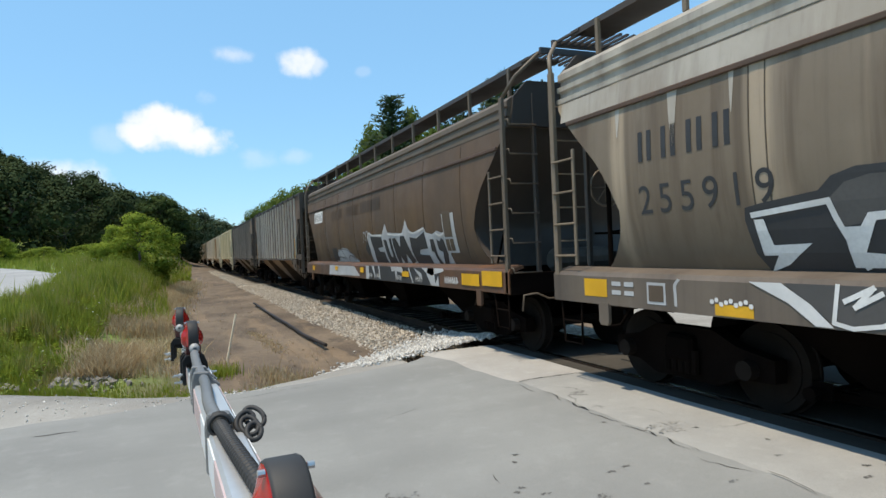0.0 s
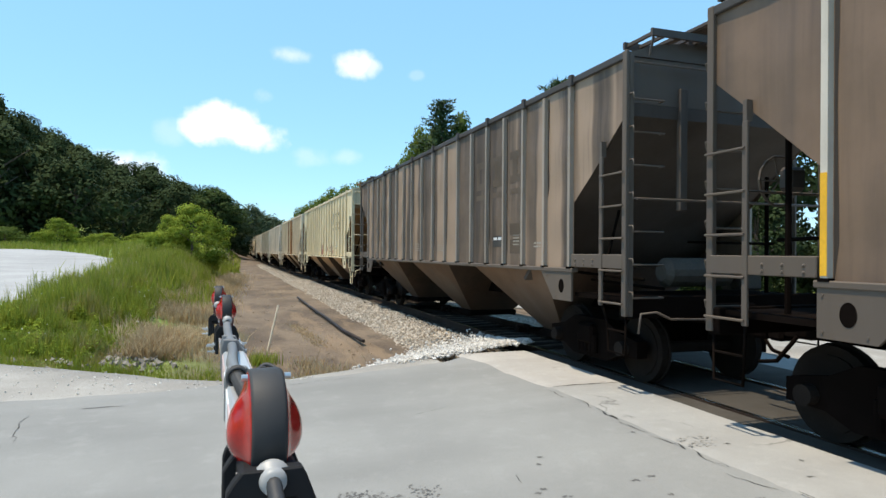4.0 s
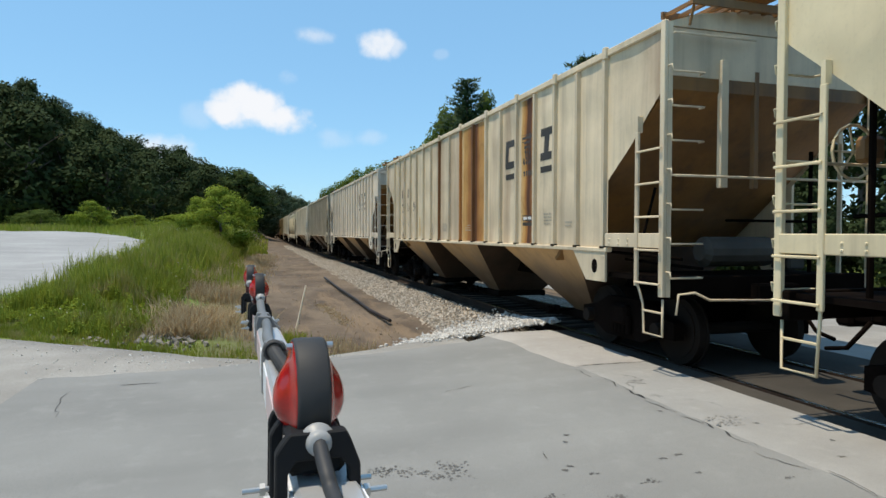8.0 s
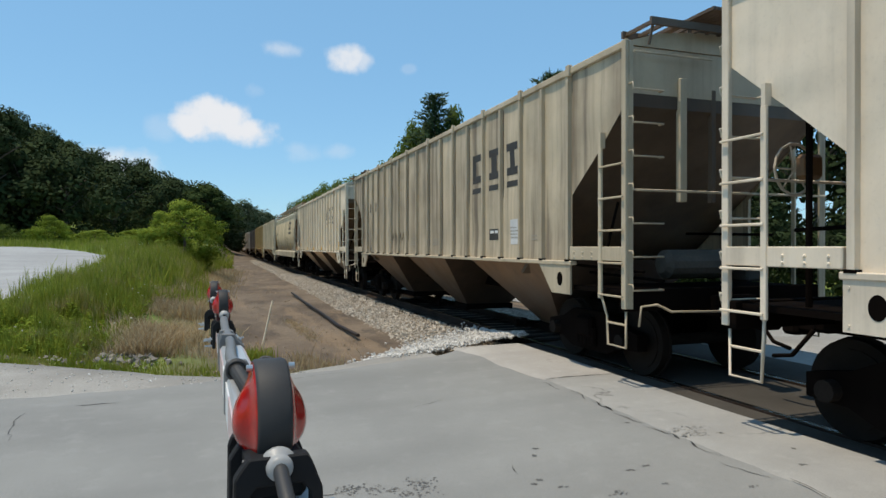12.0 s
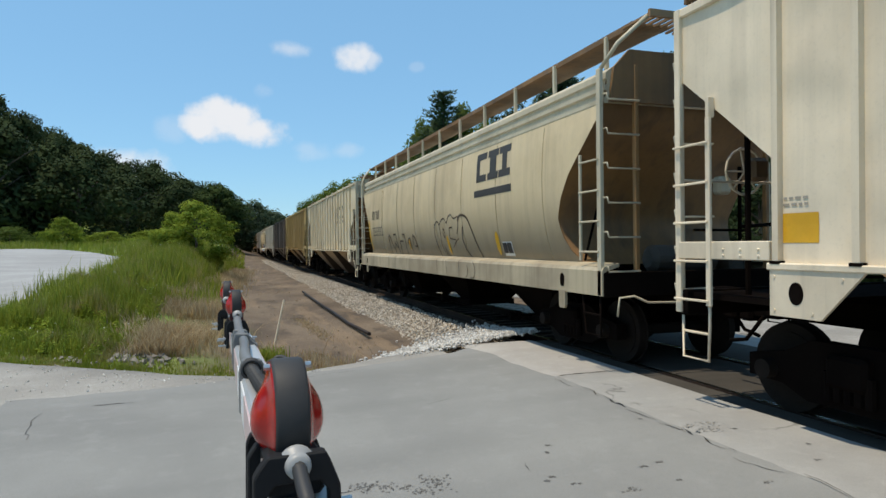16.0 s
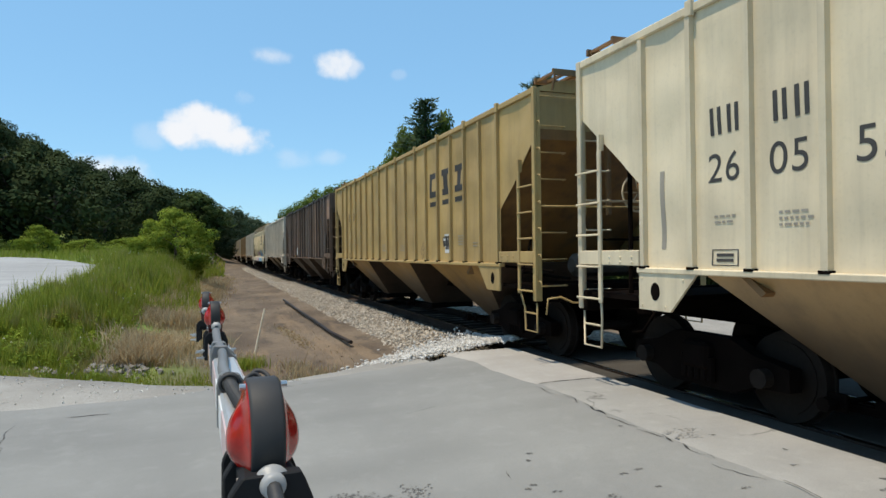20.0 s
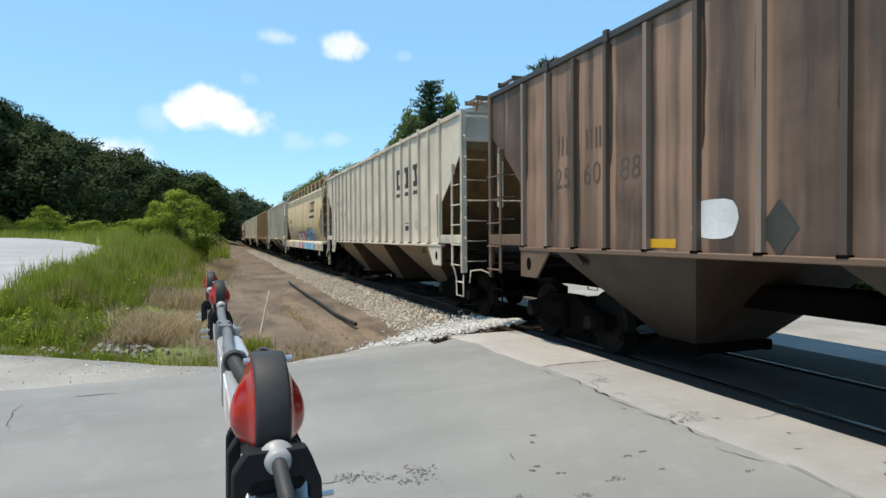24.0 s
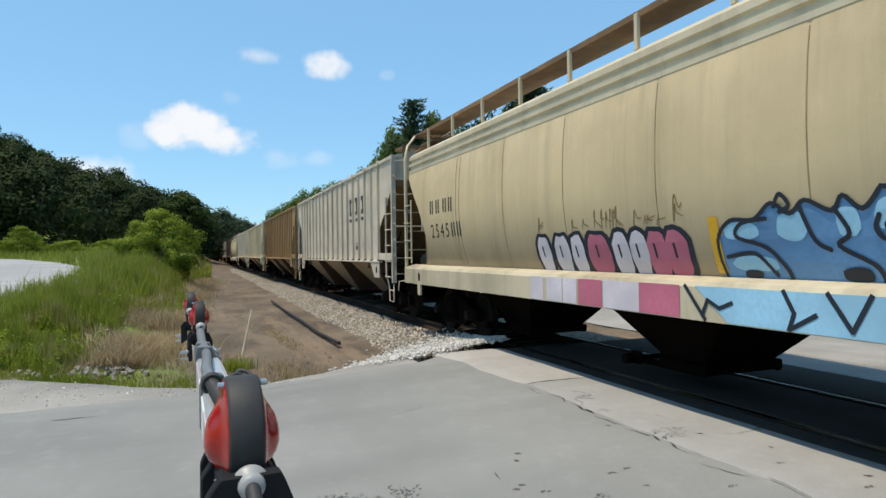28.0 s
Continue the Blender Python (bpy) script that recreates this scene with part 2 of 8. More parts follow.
def asphalt(name, a, b, scale=1.0, crack=0.0, gravel=0.0):
    m, nt, bsdf = tree_of(name)
    v = coords(nt, False)
    big, mid, fine = noisy(nt, v, 0.45 * scale, 5), noisy(nt, v, 3.5 * scale, 5, 0.6), noisy(nt, v, 130, 3, 0.6)
    wear = noisy(nt, v, 1.0, 4, 0.5, (0.12, 0.9, 1))
    c = mixed(nt, ramp(nt, big, 0.3, 0.7), a, b)
    c = mixed(nt, ramp(nt, wear, 0.4, 0.7, 0, 0.45), c, tuple(x * 0.8 for x in a))
    c = mixed(nt, ramp(nt, mid, 0.5, 0.8, 0, 0.35), c, tuple(min(1, x * 1.25) for x in b))
    c = mixed(nt, ramp(nt, fine, 0.42, 0.72, 0, 0.4 + gravel * 0.4), c, tuple(x * 0.62 for x in a))
    if crack:
        vo = nt.nodes.new("ShaderNodeTexVoronoi")
        vo.feature = "DISTANCE_TO_EDGE"
        vo.inputs["Scale"].default_value = 0.33
        w = nt.nodes.new("ShaderNodeVectorMath")
        w.operation = "MULTIPLY_ADD"
        n2 = nt.nodes.new("ShaderNodeTexNoise")
        n2.inputs["Scale"].default_value = 1.6
        n2.inputs["Detail"].default_value = 6
        nt.links.new(v, n2.inputs["Vector"])
        nt.links.new(n2.outputs["Color"], w.inputs[0])
        w.inputs[1].default_value = (1.6, 1.6, 0)
        nt.links.new(v, w.inputs[2])
        nt.links.new(w.outputs[0], vo.inputs["Vector"])
        line = ramp(nt, vo.outputs["Distance"], 0.0, 0.012, 1, 0)
        gate = nt.nodes.new("ShaderNodeMath")
        gate.operation = "MULTIPLY"
        nt.links.new(line, gate.inputs[0])
        nt.links.new(ramp(nt, big, 0.48, 0.62, 0, crack), gate.inputs[1])
        c = mixed(nt, gate.outputs[0], c, (0.05, 0.048, 0.045))
    nt.links.new(c, bsdf.inputs["Base Color"])
    bsdf.inputs["Roughness"].default_value = 0.95
    bsdf.inputs["Specular IOR Level"].default_value = 0.15
    bumped(nt, bsdf, fine, 0.35, 0.004 + gravel * 0.01)
    return m


def stony(name, cols, rough=0.9):
    m, nt, bsdf = tree_of(name)
    g = nt.nodes.new("ShaderNodeNewGeometry")
    v = coords(nt, False)
    f = noisy(nt, v, 40, 4)
    c = mixed(nt, g.outputs["Random Per Island"], cols[0], cols[1])
    c = mixed(nt, ramp(nt, f, 0.4, 0.7, 0, 0.5), c, cols[2])
    nt.links.new(c, bsdf.inputs["Base Color"])
    bsdf.inputs["Roughness"].default_value = rough
    return m


def ballast_material():
    m, nt, bsdf = tree_of("ballast_bed")
    v = coords(nt, False)
    vo = nt.nodes.new("ShaderNodeTexVoronoi")
    vo.inputs["Scale"].default_value = 17
    nt.links.new(v, vo.inputs["Vector"])
    sp = nt.nodes.new("ShaderNodeSeparateColor")
    nt.links.new(vo.outputs["Color"], sp.inputs[0])
    big = noisy(nt, v, 0.4, 4)
    c = mixed(nt, sp.outputs[0], (0.34, 0.295, 0.235), (0.66, 0.60, 0.50))
    c = mixed(nt, ramp(nt, vo.outputs["Distance"], 0.3, 0.75), c, (0.11, 0.097, 0.08))
    c = mixed(nt, ramp(nt, big, 0.4, 0.7, 0, 0.5), c, (0.2, 0.155, 0.11))
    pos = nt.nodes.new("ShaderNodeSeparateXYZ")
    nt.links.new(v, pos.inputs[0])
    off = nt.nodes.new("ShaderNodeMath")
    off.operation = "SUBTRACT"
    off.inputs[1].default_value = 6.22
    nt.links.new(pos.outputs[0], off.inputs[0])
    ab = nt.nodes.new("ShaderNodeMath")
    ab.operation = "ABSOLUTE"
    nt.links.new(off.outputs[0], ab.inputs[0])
    # shade under the train is painted into the stone along the track centre
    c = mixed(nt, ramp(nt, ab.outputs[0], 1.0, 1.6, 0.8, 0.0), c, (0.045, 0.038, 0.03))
    nt.links.new(c, bsdf.inputs["Base Color"])
    bsdf.inputs["Roughness"].default_value = 0.95
    bsdf.inputs["Specular IOR Level"].default_value = 0.08
    inv = ramp(nt, vo.outputs["Distance"], 0.0, 0.8, 1, 0)
    bumped(nt, bsdf, inv, 1.0, 0.05)
    return m


M_GROUND = ground_material()
M_ROAD = asphalt("worn_grey_asphalt", (0.235, 0.235, 0.225), (0.285, 0.285, 0.272), crack=0.0)
M_PATCH = asphalt("pale_crossing_asphalt", (0.30, 0.293, 0.275), (0.365, 0.357, 0.335), 1.6, crack=0.5)
M_PATCH_PALE = asphalt("newer_pale_asphalt", (0.37, 0.35, 0.322), (0.43, 0.41, 0.38), 1.6, crack=0.3)
M_APRON = asphalt("gravel_apron", (0.30, 0.285, 0.26), (0.40, 0.385, 0.355), 1.4, gravel=1.0)
M_FARROAD = asphalt("sun_bleached_road", (0.33, 0.33, 0.325), (0.40, 0.40, 0.395))
M_BALLAST = ballast_material()
# crossing asphalt toned dark in place of the train's shadow
M_DARKPAVE = asphalt("shade_dark_crossing", (0.05, 0.045, 0.038), (0.085, 0.077, 0.066), 1.5)
M_STONE = stony("crushed_limestone", ((0.34, 0.32, 0.285), (0.80, 0.77, 0.72), (0.24, 0.22, 0.195)))
M_DIRTSTONE = stony("dusty_ballast_stone", ((0.34, 0.285, 0.22), (0.63, 0.555, 0.455), (0.24, 0.20, 0.155)))
M_RAIL = plain("rusty_rail_steel", (0.04, 0.027, 0.02), 0.85, 0.0, 0.3, gloss=0.1)
M_RAILTOP = plain("polished_rail_head", (0.42, 0.41, 0.40), 0.25, 1.0, 0.15)
M_TIE = plain("creosoted_timber", (0.025, 0.02, 0.016), 0.95, 0, 0.35, gloss=0.05)
M_LEAF_DARK = leafy("dark_summer_foliage", (0.033, 0.052, 0.018), (0.043, 0.065, 0.022), 0.95, 0.12)
# far foliage paler and greyer: distance haze put into the leaf colour
M_LEAF_FAR = leafy("hazed_far_foliage", (0.062, 0.088, 0.048), (0.08, 0.108, 0.058), 0.95, 0.15)
M_LEAF_ROUND = leafy("deep_green_foliage", (0.042, 0.068, 0.018), (0.06, 0.092, 0.024), 0.9, 0.2)
M_LEAF_MID = leafy("green_summer_foliage", (0.075, 0.125, 0.02), (0.17, 0.23, 0.045), 0.75, 0.4)
M_LEAF_LIGHT = leafy("bright_shrub_foliage", (0.14, 0.22, 0.018), (0.38, 0.45, 0.065), 0.8, 0.4)
M_PINE = leafy("pine_needles", (0.028, 0.055, 0.022), (0.065, 0.105, 0.042), 0.7, 0.15)
M_GRASS = leafy("green_roadside_grass", (0.185, 0.235, 0.021), (0.45, 0.465, 0.075), 0.65, 0.5, 0.7)
M_STRAW = leafy("dry_straw_grass", (0.36, 0.255, 0.135), (0.72, 0.585, 0.37), 0.85, 0.5)
M_FLOWER = leafy("pale_weed_flowers", (0.55, 0.58, 0.45), (0.75, 0.78, 0.68), 0.7, 0.2)
M_BARK = plain("tree_bark", (0.11, 0.085, 0.065), 0.95, 0, 0.35, 4)
# underframe and wheel steel taken near black to carry shade under the cars
M_DARKMETAL = plain("grimy_shaded_underframe_steel", (0.0075, 0.0052, 0.0042), 0.95, 0.0, 0.35, gloss=0.03)
M_WHEEL = plain("wheel_steel", (0.02, 0.015, 0.012), 0.85, 0.0, 0.3, gloss=0.1)
M_WOOD = plain("weathered_stake_wood", (0.66, 0.55, 0.40), 0.9, 0, 0.2)
M_PIPE = plain("rusty_black_pipe", (0.03, 0.021, 0.017), 0.6, 0.4, 0.4)
M_ALU = plain("dull_aluminium", (0.60, 0.61, 0.62), 0.42, 0.55, 0.12, 8, 0.05)
M_WHITE_SHEET = plain("white_reflective_sheeting", (0.74, 0.75, 0.76), 0.4, 0, 0.08)
M_RED_SHEET = plain("faded_red_sheeting", (0.55, 0.42, 0.41), 0.4, 0, 0.15)
M_RUBBER = plain("black_rubber_band", (0.042, 0.041, 0.041), 0.62, 0, 0.35, gloss=0.35)
M_BRACKET = plain("black_plastic_bracket", (0.010, 0.010, 0.011), 0.7, 0, 0.2, gloss=0.25)
M_HOSE = plain("grey_flexible_conduit", (0.17, 0.172, 0.172), 0.5, 0, 0.2)
M_STEEL = plain("zinc_plated_steel", (0.58, 0.57, 0.55), 0.35, 0.9, 0.15)
M_CAPGREY = plain("grey_cable_gland", (0.36, 0.36, 0.355), 0.45, 0, 0.1)
M_HOUSING = plain("dark_red_lamp_housing", (0.085, 0.012, 0.010), 0.4, 0, 0.25)
M_CABLEGREY = plain("dark_grey_cable_sheath", (0.035, 0.035, 0.037), 0.6, 0, 0.2)
# slope sheets painted dark for the shade between the bays
M_SLOPE = paint("paint_shaded_slope_sheets", (0.075, 0.045, 0.027), (0.03, 0.021, 0.015), 0.5, 0.6)
M_RES = plain("grimy_reservoir_paint", (0.085, 0.07, 0.055), 0.7, 0, 0.35)
M_CABLE = plain("power_cable", (0.02, 0.02, 0.022), 0.6, 0, 0.1)


def red_lens():
    m, nt, bsdf = tree_of("red_lamp_lens")
    v = coords(nt)
    f = noisy(nt, v, 60, 3)
    c = mixed(nt, ramp(nt, f, 0.3, 0.7), (0.28, 0.006, 0.005), (0.42, 0.011, 0.007))
    nt.links.new(c, bsdf.inputs["Base Color"])
    bsdf.inputs["Roughness"].default_value = 0.22
    bsdf.inputs["Specular IOR Level"].default_value = 0.3
    bsdf.inputs["Coat Weight"].default_value = 0.2
    bsdf.inputs["Subsurface Weight"].default_value = 0.0
    return m


M_LENS = red_lens()


# ---- mesh helpers ----
def part(name, bm, material, parent=None, label=""):
    """Link a bmesh, or a ready mesh, as one mesh object under a thing."""
    if isinstance(bm, bmesh.types.BMesh):
        me = bpy.data.meshes.new(name)
        bm.to_mesh(me)
        bm.free()
    else:
        me = bm
    if not me.materials:
        me.materials.append(None)
    ob = new(name, me)
    ob.material_slots[0].link = "OBJECT"
    ob.material_slots[0].material = material
    if parent:
        ob.parent = parent
    if label:
        ob["label"] = label
    return ob


def quick(name, verts, faces, smooth=False):
    me = bpy.data.meshes.new(name)
    me.from_pydata([tuple(v) for v in verts], [], faces)
    if smooth:
        me.polygons.foreach_set("use_smooth", [True] * len(me.polygons))
    me.update()
    return me


def box(bm, x0, x1, y0, y1, z0, z1, bevel=0.0):
    m = Matrix.LocRotScale(((x0 + x1) / 2, (y0 + y1) / 2, (z0 + z1) / 2), None, (abs(x1 - x0), abs(y1 - y0), abs(z1 - z0)))
    r = bmesh.ops.create_cube(bm, size=1, matrix=m)
    if bevel:
        edges = list({e for v in r["verts"] for e in v.link_edges})
        bmesh.ops.bevel(bm, geom=edges, offset=bevel, segments=1, affect="EDGES")
    return bm


def tube(bm, a, b, r, n=8, r2=None, caps=True):
    a, b = Vector(a), Vector(b)
    m = Matrix.Translation((a + b) / 2) @ (b - a).to_track_quat("Z", "Y").to_matrix().to_4x4()
    bmesh.ops.create_cone(bm, cap_ends=caps, segments=n, radius1=r, radius2=r if r2 is None else r2, depth=(b - a).length, matrix=m)
    return bm


def sweep(bm, pts, radii, n=8, smooth=True):
    """One closed tube swept along a line of points, with a radius at each."""
    pts = [Vector(p) for p in pts]
    side, rings = None, []
    for i, p in enumerate(pts):
        d = (pts[min(i + 1, len(pts) - 1)] - pts[max(i - 1, 0)]).normalized()
        side = d.orthogonal() if side is None else side - d * side.dot(d)
        side.normalize()
        up = d.cross(side)
        rings.append([bm.verts.new(p + (side * math.cos(2 * math.pi * k / n) + up * math.sin(2 * math.pi * k / n)) * radii[i]) for k in range(n)])
    for a, b in zip(rings, rings[1:]):
        for k in range(n):
            bm.faces.new((a[k], a[(k + 1) % n], b[(k + 1) % n], b[k])).smooth = smooth
    bm.faces.new(rings[0][::-1])
    bm.faces.new(rings[-1])
    return bm


def pipe_run(bm, pts, r, n=8):
    return sweep(bm, pts, [r] * len(pts), n)


def prism(bm, outline, axis, lo, hi):
    """Extrude a flat outline (pairs) along an axis ('x', 'y' or 'z')."""
    def place(p, d):
        return {"x": (d, p[0], p[1]), "y": (p[0], d, p[1]), "z": (p[0], p[1], d)}[axis]
    a = [bm.verts.new(place(p, lo)) for p in outline]
    b = [bm.verts.new(place(p, hi)) for p in outline]
    n = len(outline)
    bm.faces.new(a[::-1])
    bm.faces.new(b)
    for i in range(n):
        bm.faces.new((a[i], a[(i + 1) % n], b[(i + 1) % n], b[i]))
    bmesh.ops.recalc_face_normals(bm, faces=bm.faces[:])
    return bm


def smoothstep(a, b, v):
    t = min(1.0, max(0.0, (v - a) / (b - a)))
    return t * t * (3 - 2 * t)


def figure_shapes():
    """Flat outlines of the ten figures, one unit of type size, as vertex and face lists."""
    out = {}
    for ch in "0123456789":
        cu = bpy.data.curves.new("figure", "FONT")
        cu.body, cu.size = ch, 1.0
        tmp = bpy.data.objects.new("figure", cu)
        scene.collection.objects.link(tmp)
        me = bpy.data.meshes.new_from_object(tmp.evaluated_get(bpy.context.evaluated_depsgraph_get()))
        out[ch] = ([tuple(v.co) for v in me.vertices], [tuple(p.vertices) for p in me.polygons])
        bpy.data.objects.remove(tmp)
        bpy.data.curves.remove(cu)
        bpy.data.meshes.remove(me)
    return out


FIGURES = figure_shapes()


# ---- ground, road and track ----
TRACK_X = 6.22


def height(x, y):
    """Natural ground: a low track bank, a dip beside it, a rising field and the wooded hill."""
    near_track = math.exp(-((x - TRACK_X) / 4.2) ** 2)
    base = -0.42 + 0.22 * near_track
    d = math.hypot(x, y)
    field = 2.25 * min(1.0, max(0.0, (d - 10) / 48)) ** 0.85 * smoothstep(-0.6, -4.5, x - 0.02 * y)
    mound = (0.2 * smoothstep(10.2, 14, y) + 0.28 * smoothstep(13, 19, y)) * math.exp(-((x + 2.3) / 2.0) ** 2) * (1 - smoothstep(30, 60, y))
    hill = 9.0 * smoothstep(75, 170, d) * smoothstep(4.0, -14.0, x - 0.03 * y)
    right = 1.2 * smoothstep(12, 40, x)
    under = -0.45 * math.exp(-((y + 1) / 9.5) ** 4) * (1 if x < 40 else 0)
    bumps = 0.05 * noise.noise((x * 0.6, y * 0.6, 0)) + 0.02 * noise.noise((x * 2.1, y * 2.1, 3))
    return base + field + mound + hill + right + under + bumps


def stretched(lo, hi, fine_lo, fine_hi, step, grow=1.25):
    vals = list(np.arange(fine_lo, fine_hi + 1e-6, step))
    s, v = step, fine_hi
    while v < hi:
        s *= grow
        v += s
        vals.append(min(v, hi))
    s, v = step, fine_lo
    while v > lo:
        s *= grow
        v -= s
        vals.insert(0, max(v, lo))
    return vals


gx, gy = stretched(-3500, 3500, -30, 14, 0.6), stretched(-800, 4500, -8, 62, 0.6)
verts = [(x, y, height(x, y)) for y in gy for x in gx]
nx = len(gx)
faces = [(j * nx + i, j * nx + i + 1, (j + 1) * nx + i + 1, (j + 1) * nx + i) for j in range(len(gy) - 1) for i in range(nx - 1)]
ground = part("ground", quick("ground", verts, faces, True), M_GROUND)
tagged(ground, "brown dry soil and green roadside grass rising to a hill", "ground", kind="structure")


def road_z(x):
    return -0.10 + 0.10 * smoothstep(0.6, 4.2, x) - 0.12 * smoothstep(8.6, 14, x) - 0.05 * smoothstep(-1, -12, x)


EDGE = [(-60, 40.0), (-12, 17.5), (-4.5, 12.9), (-3.3, 11.9), (-1.7, 10.7), (-0.8, 9.9), (0.0, 9.55), (0.85, 9.4), (2.0, 9.9), (2.7, 10.15), (3.5, 10.3), (4.6, 10.6), (80, 10.6)]


def far_edge(x):
    """Northern edge of the crossing road."""
    for (a, ya), (b, yb) in zip(EDGE, EDGE[1:]):
        if x <= b:
            return ya + (yb - ya) * (x - a) / (b - a)
    return 10.6


def road_sheet(name, xs, y0, y1, lift, material, rows=24, skirt=0.0):
    v, f = [], []
    cols = rows + 1 + (1 if skirt else 0)
    for x in xs:
        a, b = y0(x), y1(x)
        for k in range(rows + 1):
            y = a + (b - a) * k / rows
            v.append((x, y, road_z(x) + lift + 0.012 * noise.noise((x * 0.5, y * 0.5, 5))))
        if skirt:
            v.append((x, b + 0.18 + 0.08 * noise.noise((x * 3, 0, 1)), road_z(x) - skirt))
    for i in range(len(xs) - 1):
        for k in range(cols - 1):
            f.append((i * cols + k, (i + 1) * cols + k, (i + 1) * cols + k + 1, i * cols + k + 1))
    return part(name, quick(name, v, f, True), material)


apron = road_sheet("gravel_apron", list(np.arange(-60, 3.31, 0.3)), lambda x: -14, lambda x: far_edge(x) + 0.12 * noise.noise((x * 1.3, 2, 0)), -0.012, M_APRON, 30, 0.4)
tagged(apron, "pale grey gravel verge beside the crossing road", "gravel", kind="structure")


def asphalt_edge(x):
    return min(far_edge(x) - 0.06, 9.35 + 0.25 * smoothstep(1.5, 3.0, x) + 0.45 * smoothstep(3.0, 4.0, x)) - 0.35 * smoothstep(0.4, -1.2, x) + 0.06 * noise.noise((x * 2.2, 7, 0))


road = road_sheet("road", list(np.linspace(-2.62, 4.06, 34)), lambda x: -12, asphalt_edge, 0.0, M_ROAD, 34, 0.05)
tagged(road, "worn grey asphalt road ramping up to the rail crossing", "road", kind="structure")
road_b = road_sheet("road", list(np.arange(9.1, 70, 0.8)), lambda x: -7, lambda x: 9.6, 0.0, M_APRON, 12, 0.3)
tagged(road_b, "pale gravelly road beyond the railway", "road", kind="structure")


def patch_edge(y):
    return 3.92 + 0.05 * noise.noise((0, y * 1.7, 4)) + 0.03 * noise.noise((0, y * 6, 9)) - 0.05 * smoothstep(7.3, 7.6, y) - 0.2 * smoothstep(9.2, 10.4, y)


for y_lo, y_hi, mt, words in ((-9.0, 7.35, M_PATCH, "grey patched asphalt strip beside the rails"), (7.352, 10.41, M_PATCH_PALE, "newer pale asphalt strip beside the rails")):
    pys = list(np.linspace(y_lo, y_hi, int((y_hi - y_lo) / 0.15) + 1))
    pv = []
    for y in pys:
        x0, x1 = patch_edge(y), 5.02
        for k in range(9):
            x = x0 + (x1 - x0) * k / 8
            z = road_z(x) + 0.014 - (0.024 if k == 0 else 0) + 0.008 * noise.noise((x, y, 2)) + (0.004 if y > 7.351 else 0)
            pv.append((x, y, z - 0.06 * smoothstep(10.2, 10.41, y)))
    pf = [(j * 9 + i, j * 9 + i + 1, (j + 1) * 9 + i + 1, (j + 1) * 9 + i) for j in range(len(pys) - 1) for i in range(8)]
    tagged(part("crossing_pavement", quick("crossing_pavement", pv, pf, True), mt), words, "pavement", kind="structure")

# dark strips lie where the train's shadow falls; that shade is in their colour
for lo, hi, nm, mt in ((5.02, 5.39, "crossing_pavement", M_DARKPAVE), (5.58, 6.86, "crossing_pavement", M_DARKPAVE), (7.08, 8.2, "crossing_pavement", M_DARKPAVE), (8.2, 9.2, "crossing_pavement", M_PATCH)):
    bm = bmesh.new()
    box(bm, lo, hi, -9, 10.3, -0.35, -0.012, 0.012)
    tagged(part(nm, bm, mt), "worn asphalt paving at the rails, its dark strips painted as train shadow", "pavement", kind="structure")

# ballast bed with sloping shoulders
bys = stretched(-400, 1600, -40, 60, 0.4, 1.12)
prof = [(2.95, -0.46), (3.45, -0.34), (3.85, -0.2), (4.5, -0.17), (5.3, -0.18), (6.2, -0.2), (7.2, -0.18), (8.2, -0.17), (9.1, -0.3), (10.4, -0.6)]
bv = [(x + 0.1 * noise.noise((y * 0.7, i, 0)), y, z + 0.035 * noise.noise((x * 2, y * 1.1, 8)) - (0.22 if -9.3 < y < 9.6 else 0.0)) for y in bys for i, (x, z) in enumerate(prof)]
n = len(prof)
bf = [(j * n + i, j * n + i + 1, (j + 1) * n + i + 1, (j + 1) * n + i) for j in range(len(bys) - 1) for i in range(n - 1)]
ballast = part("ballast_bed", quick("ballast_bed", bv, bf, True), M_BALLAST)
tagged(ballast, "bed of grey crushed stone under the track", "ballast", kind="structure")


def stones(name, count, where, size, material, seed, label):
    rng = random.Random(seed)
    v, f = [], []
    for _ in range(count):
        x, y, z = where(rng)
        s = rng.uniform(*size)
        ax = [s * rng.uniform(0.6, 1.2) for _ in range(3)]
        e = Euler((rng.uniform(0, 6), rng.uniform(0, 6), rng.uniform(0, 6))).to_matrix()
        k = len(v)
        for p in ((1, 0, -0.1), (0, 1, 0.1), (-1, 0.1, 0), (0, -1, 0), (0.15, 0, 0.9), (0, 0.1, -0.9)):
            q = e @ Vector((p[0] * ax[0], p[1] * ax[1], p[2] * ax[2]))
            v.append((x + q.x, y + q.y, z + q.z))
        for a, b in ((0, 1), (1, 2), (2, 3), (3, 0)):
            f.append((k + a, k + b, k + 4))
            f.append((k + b, k + a, k + 5))
    ob = part(name, quick(name, v, f), material)
    return tagged(ob, label, "stones", kind="stuff")


def prof_z(x):
    for (a, za), (b, zb) in zip(prof, prof[1:]):
        if a <= x <= b:
            return za + (zb - za) * (x - a) / (b - a)
    return -0.46


def on_bank(rng):
    y = 10.0 + 34 * rng.random() ** 1.7
    x = 3.3 + 1.9 * rng.random()
    return x, y, prof_z(x) + 0.015


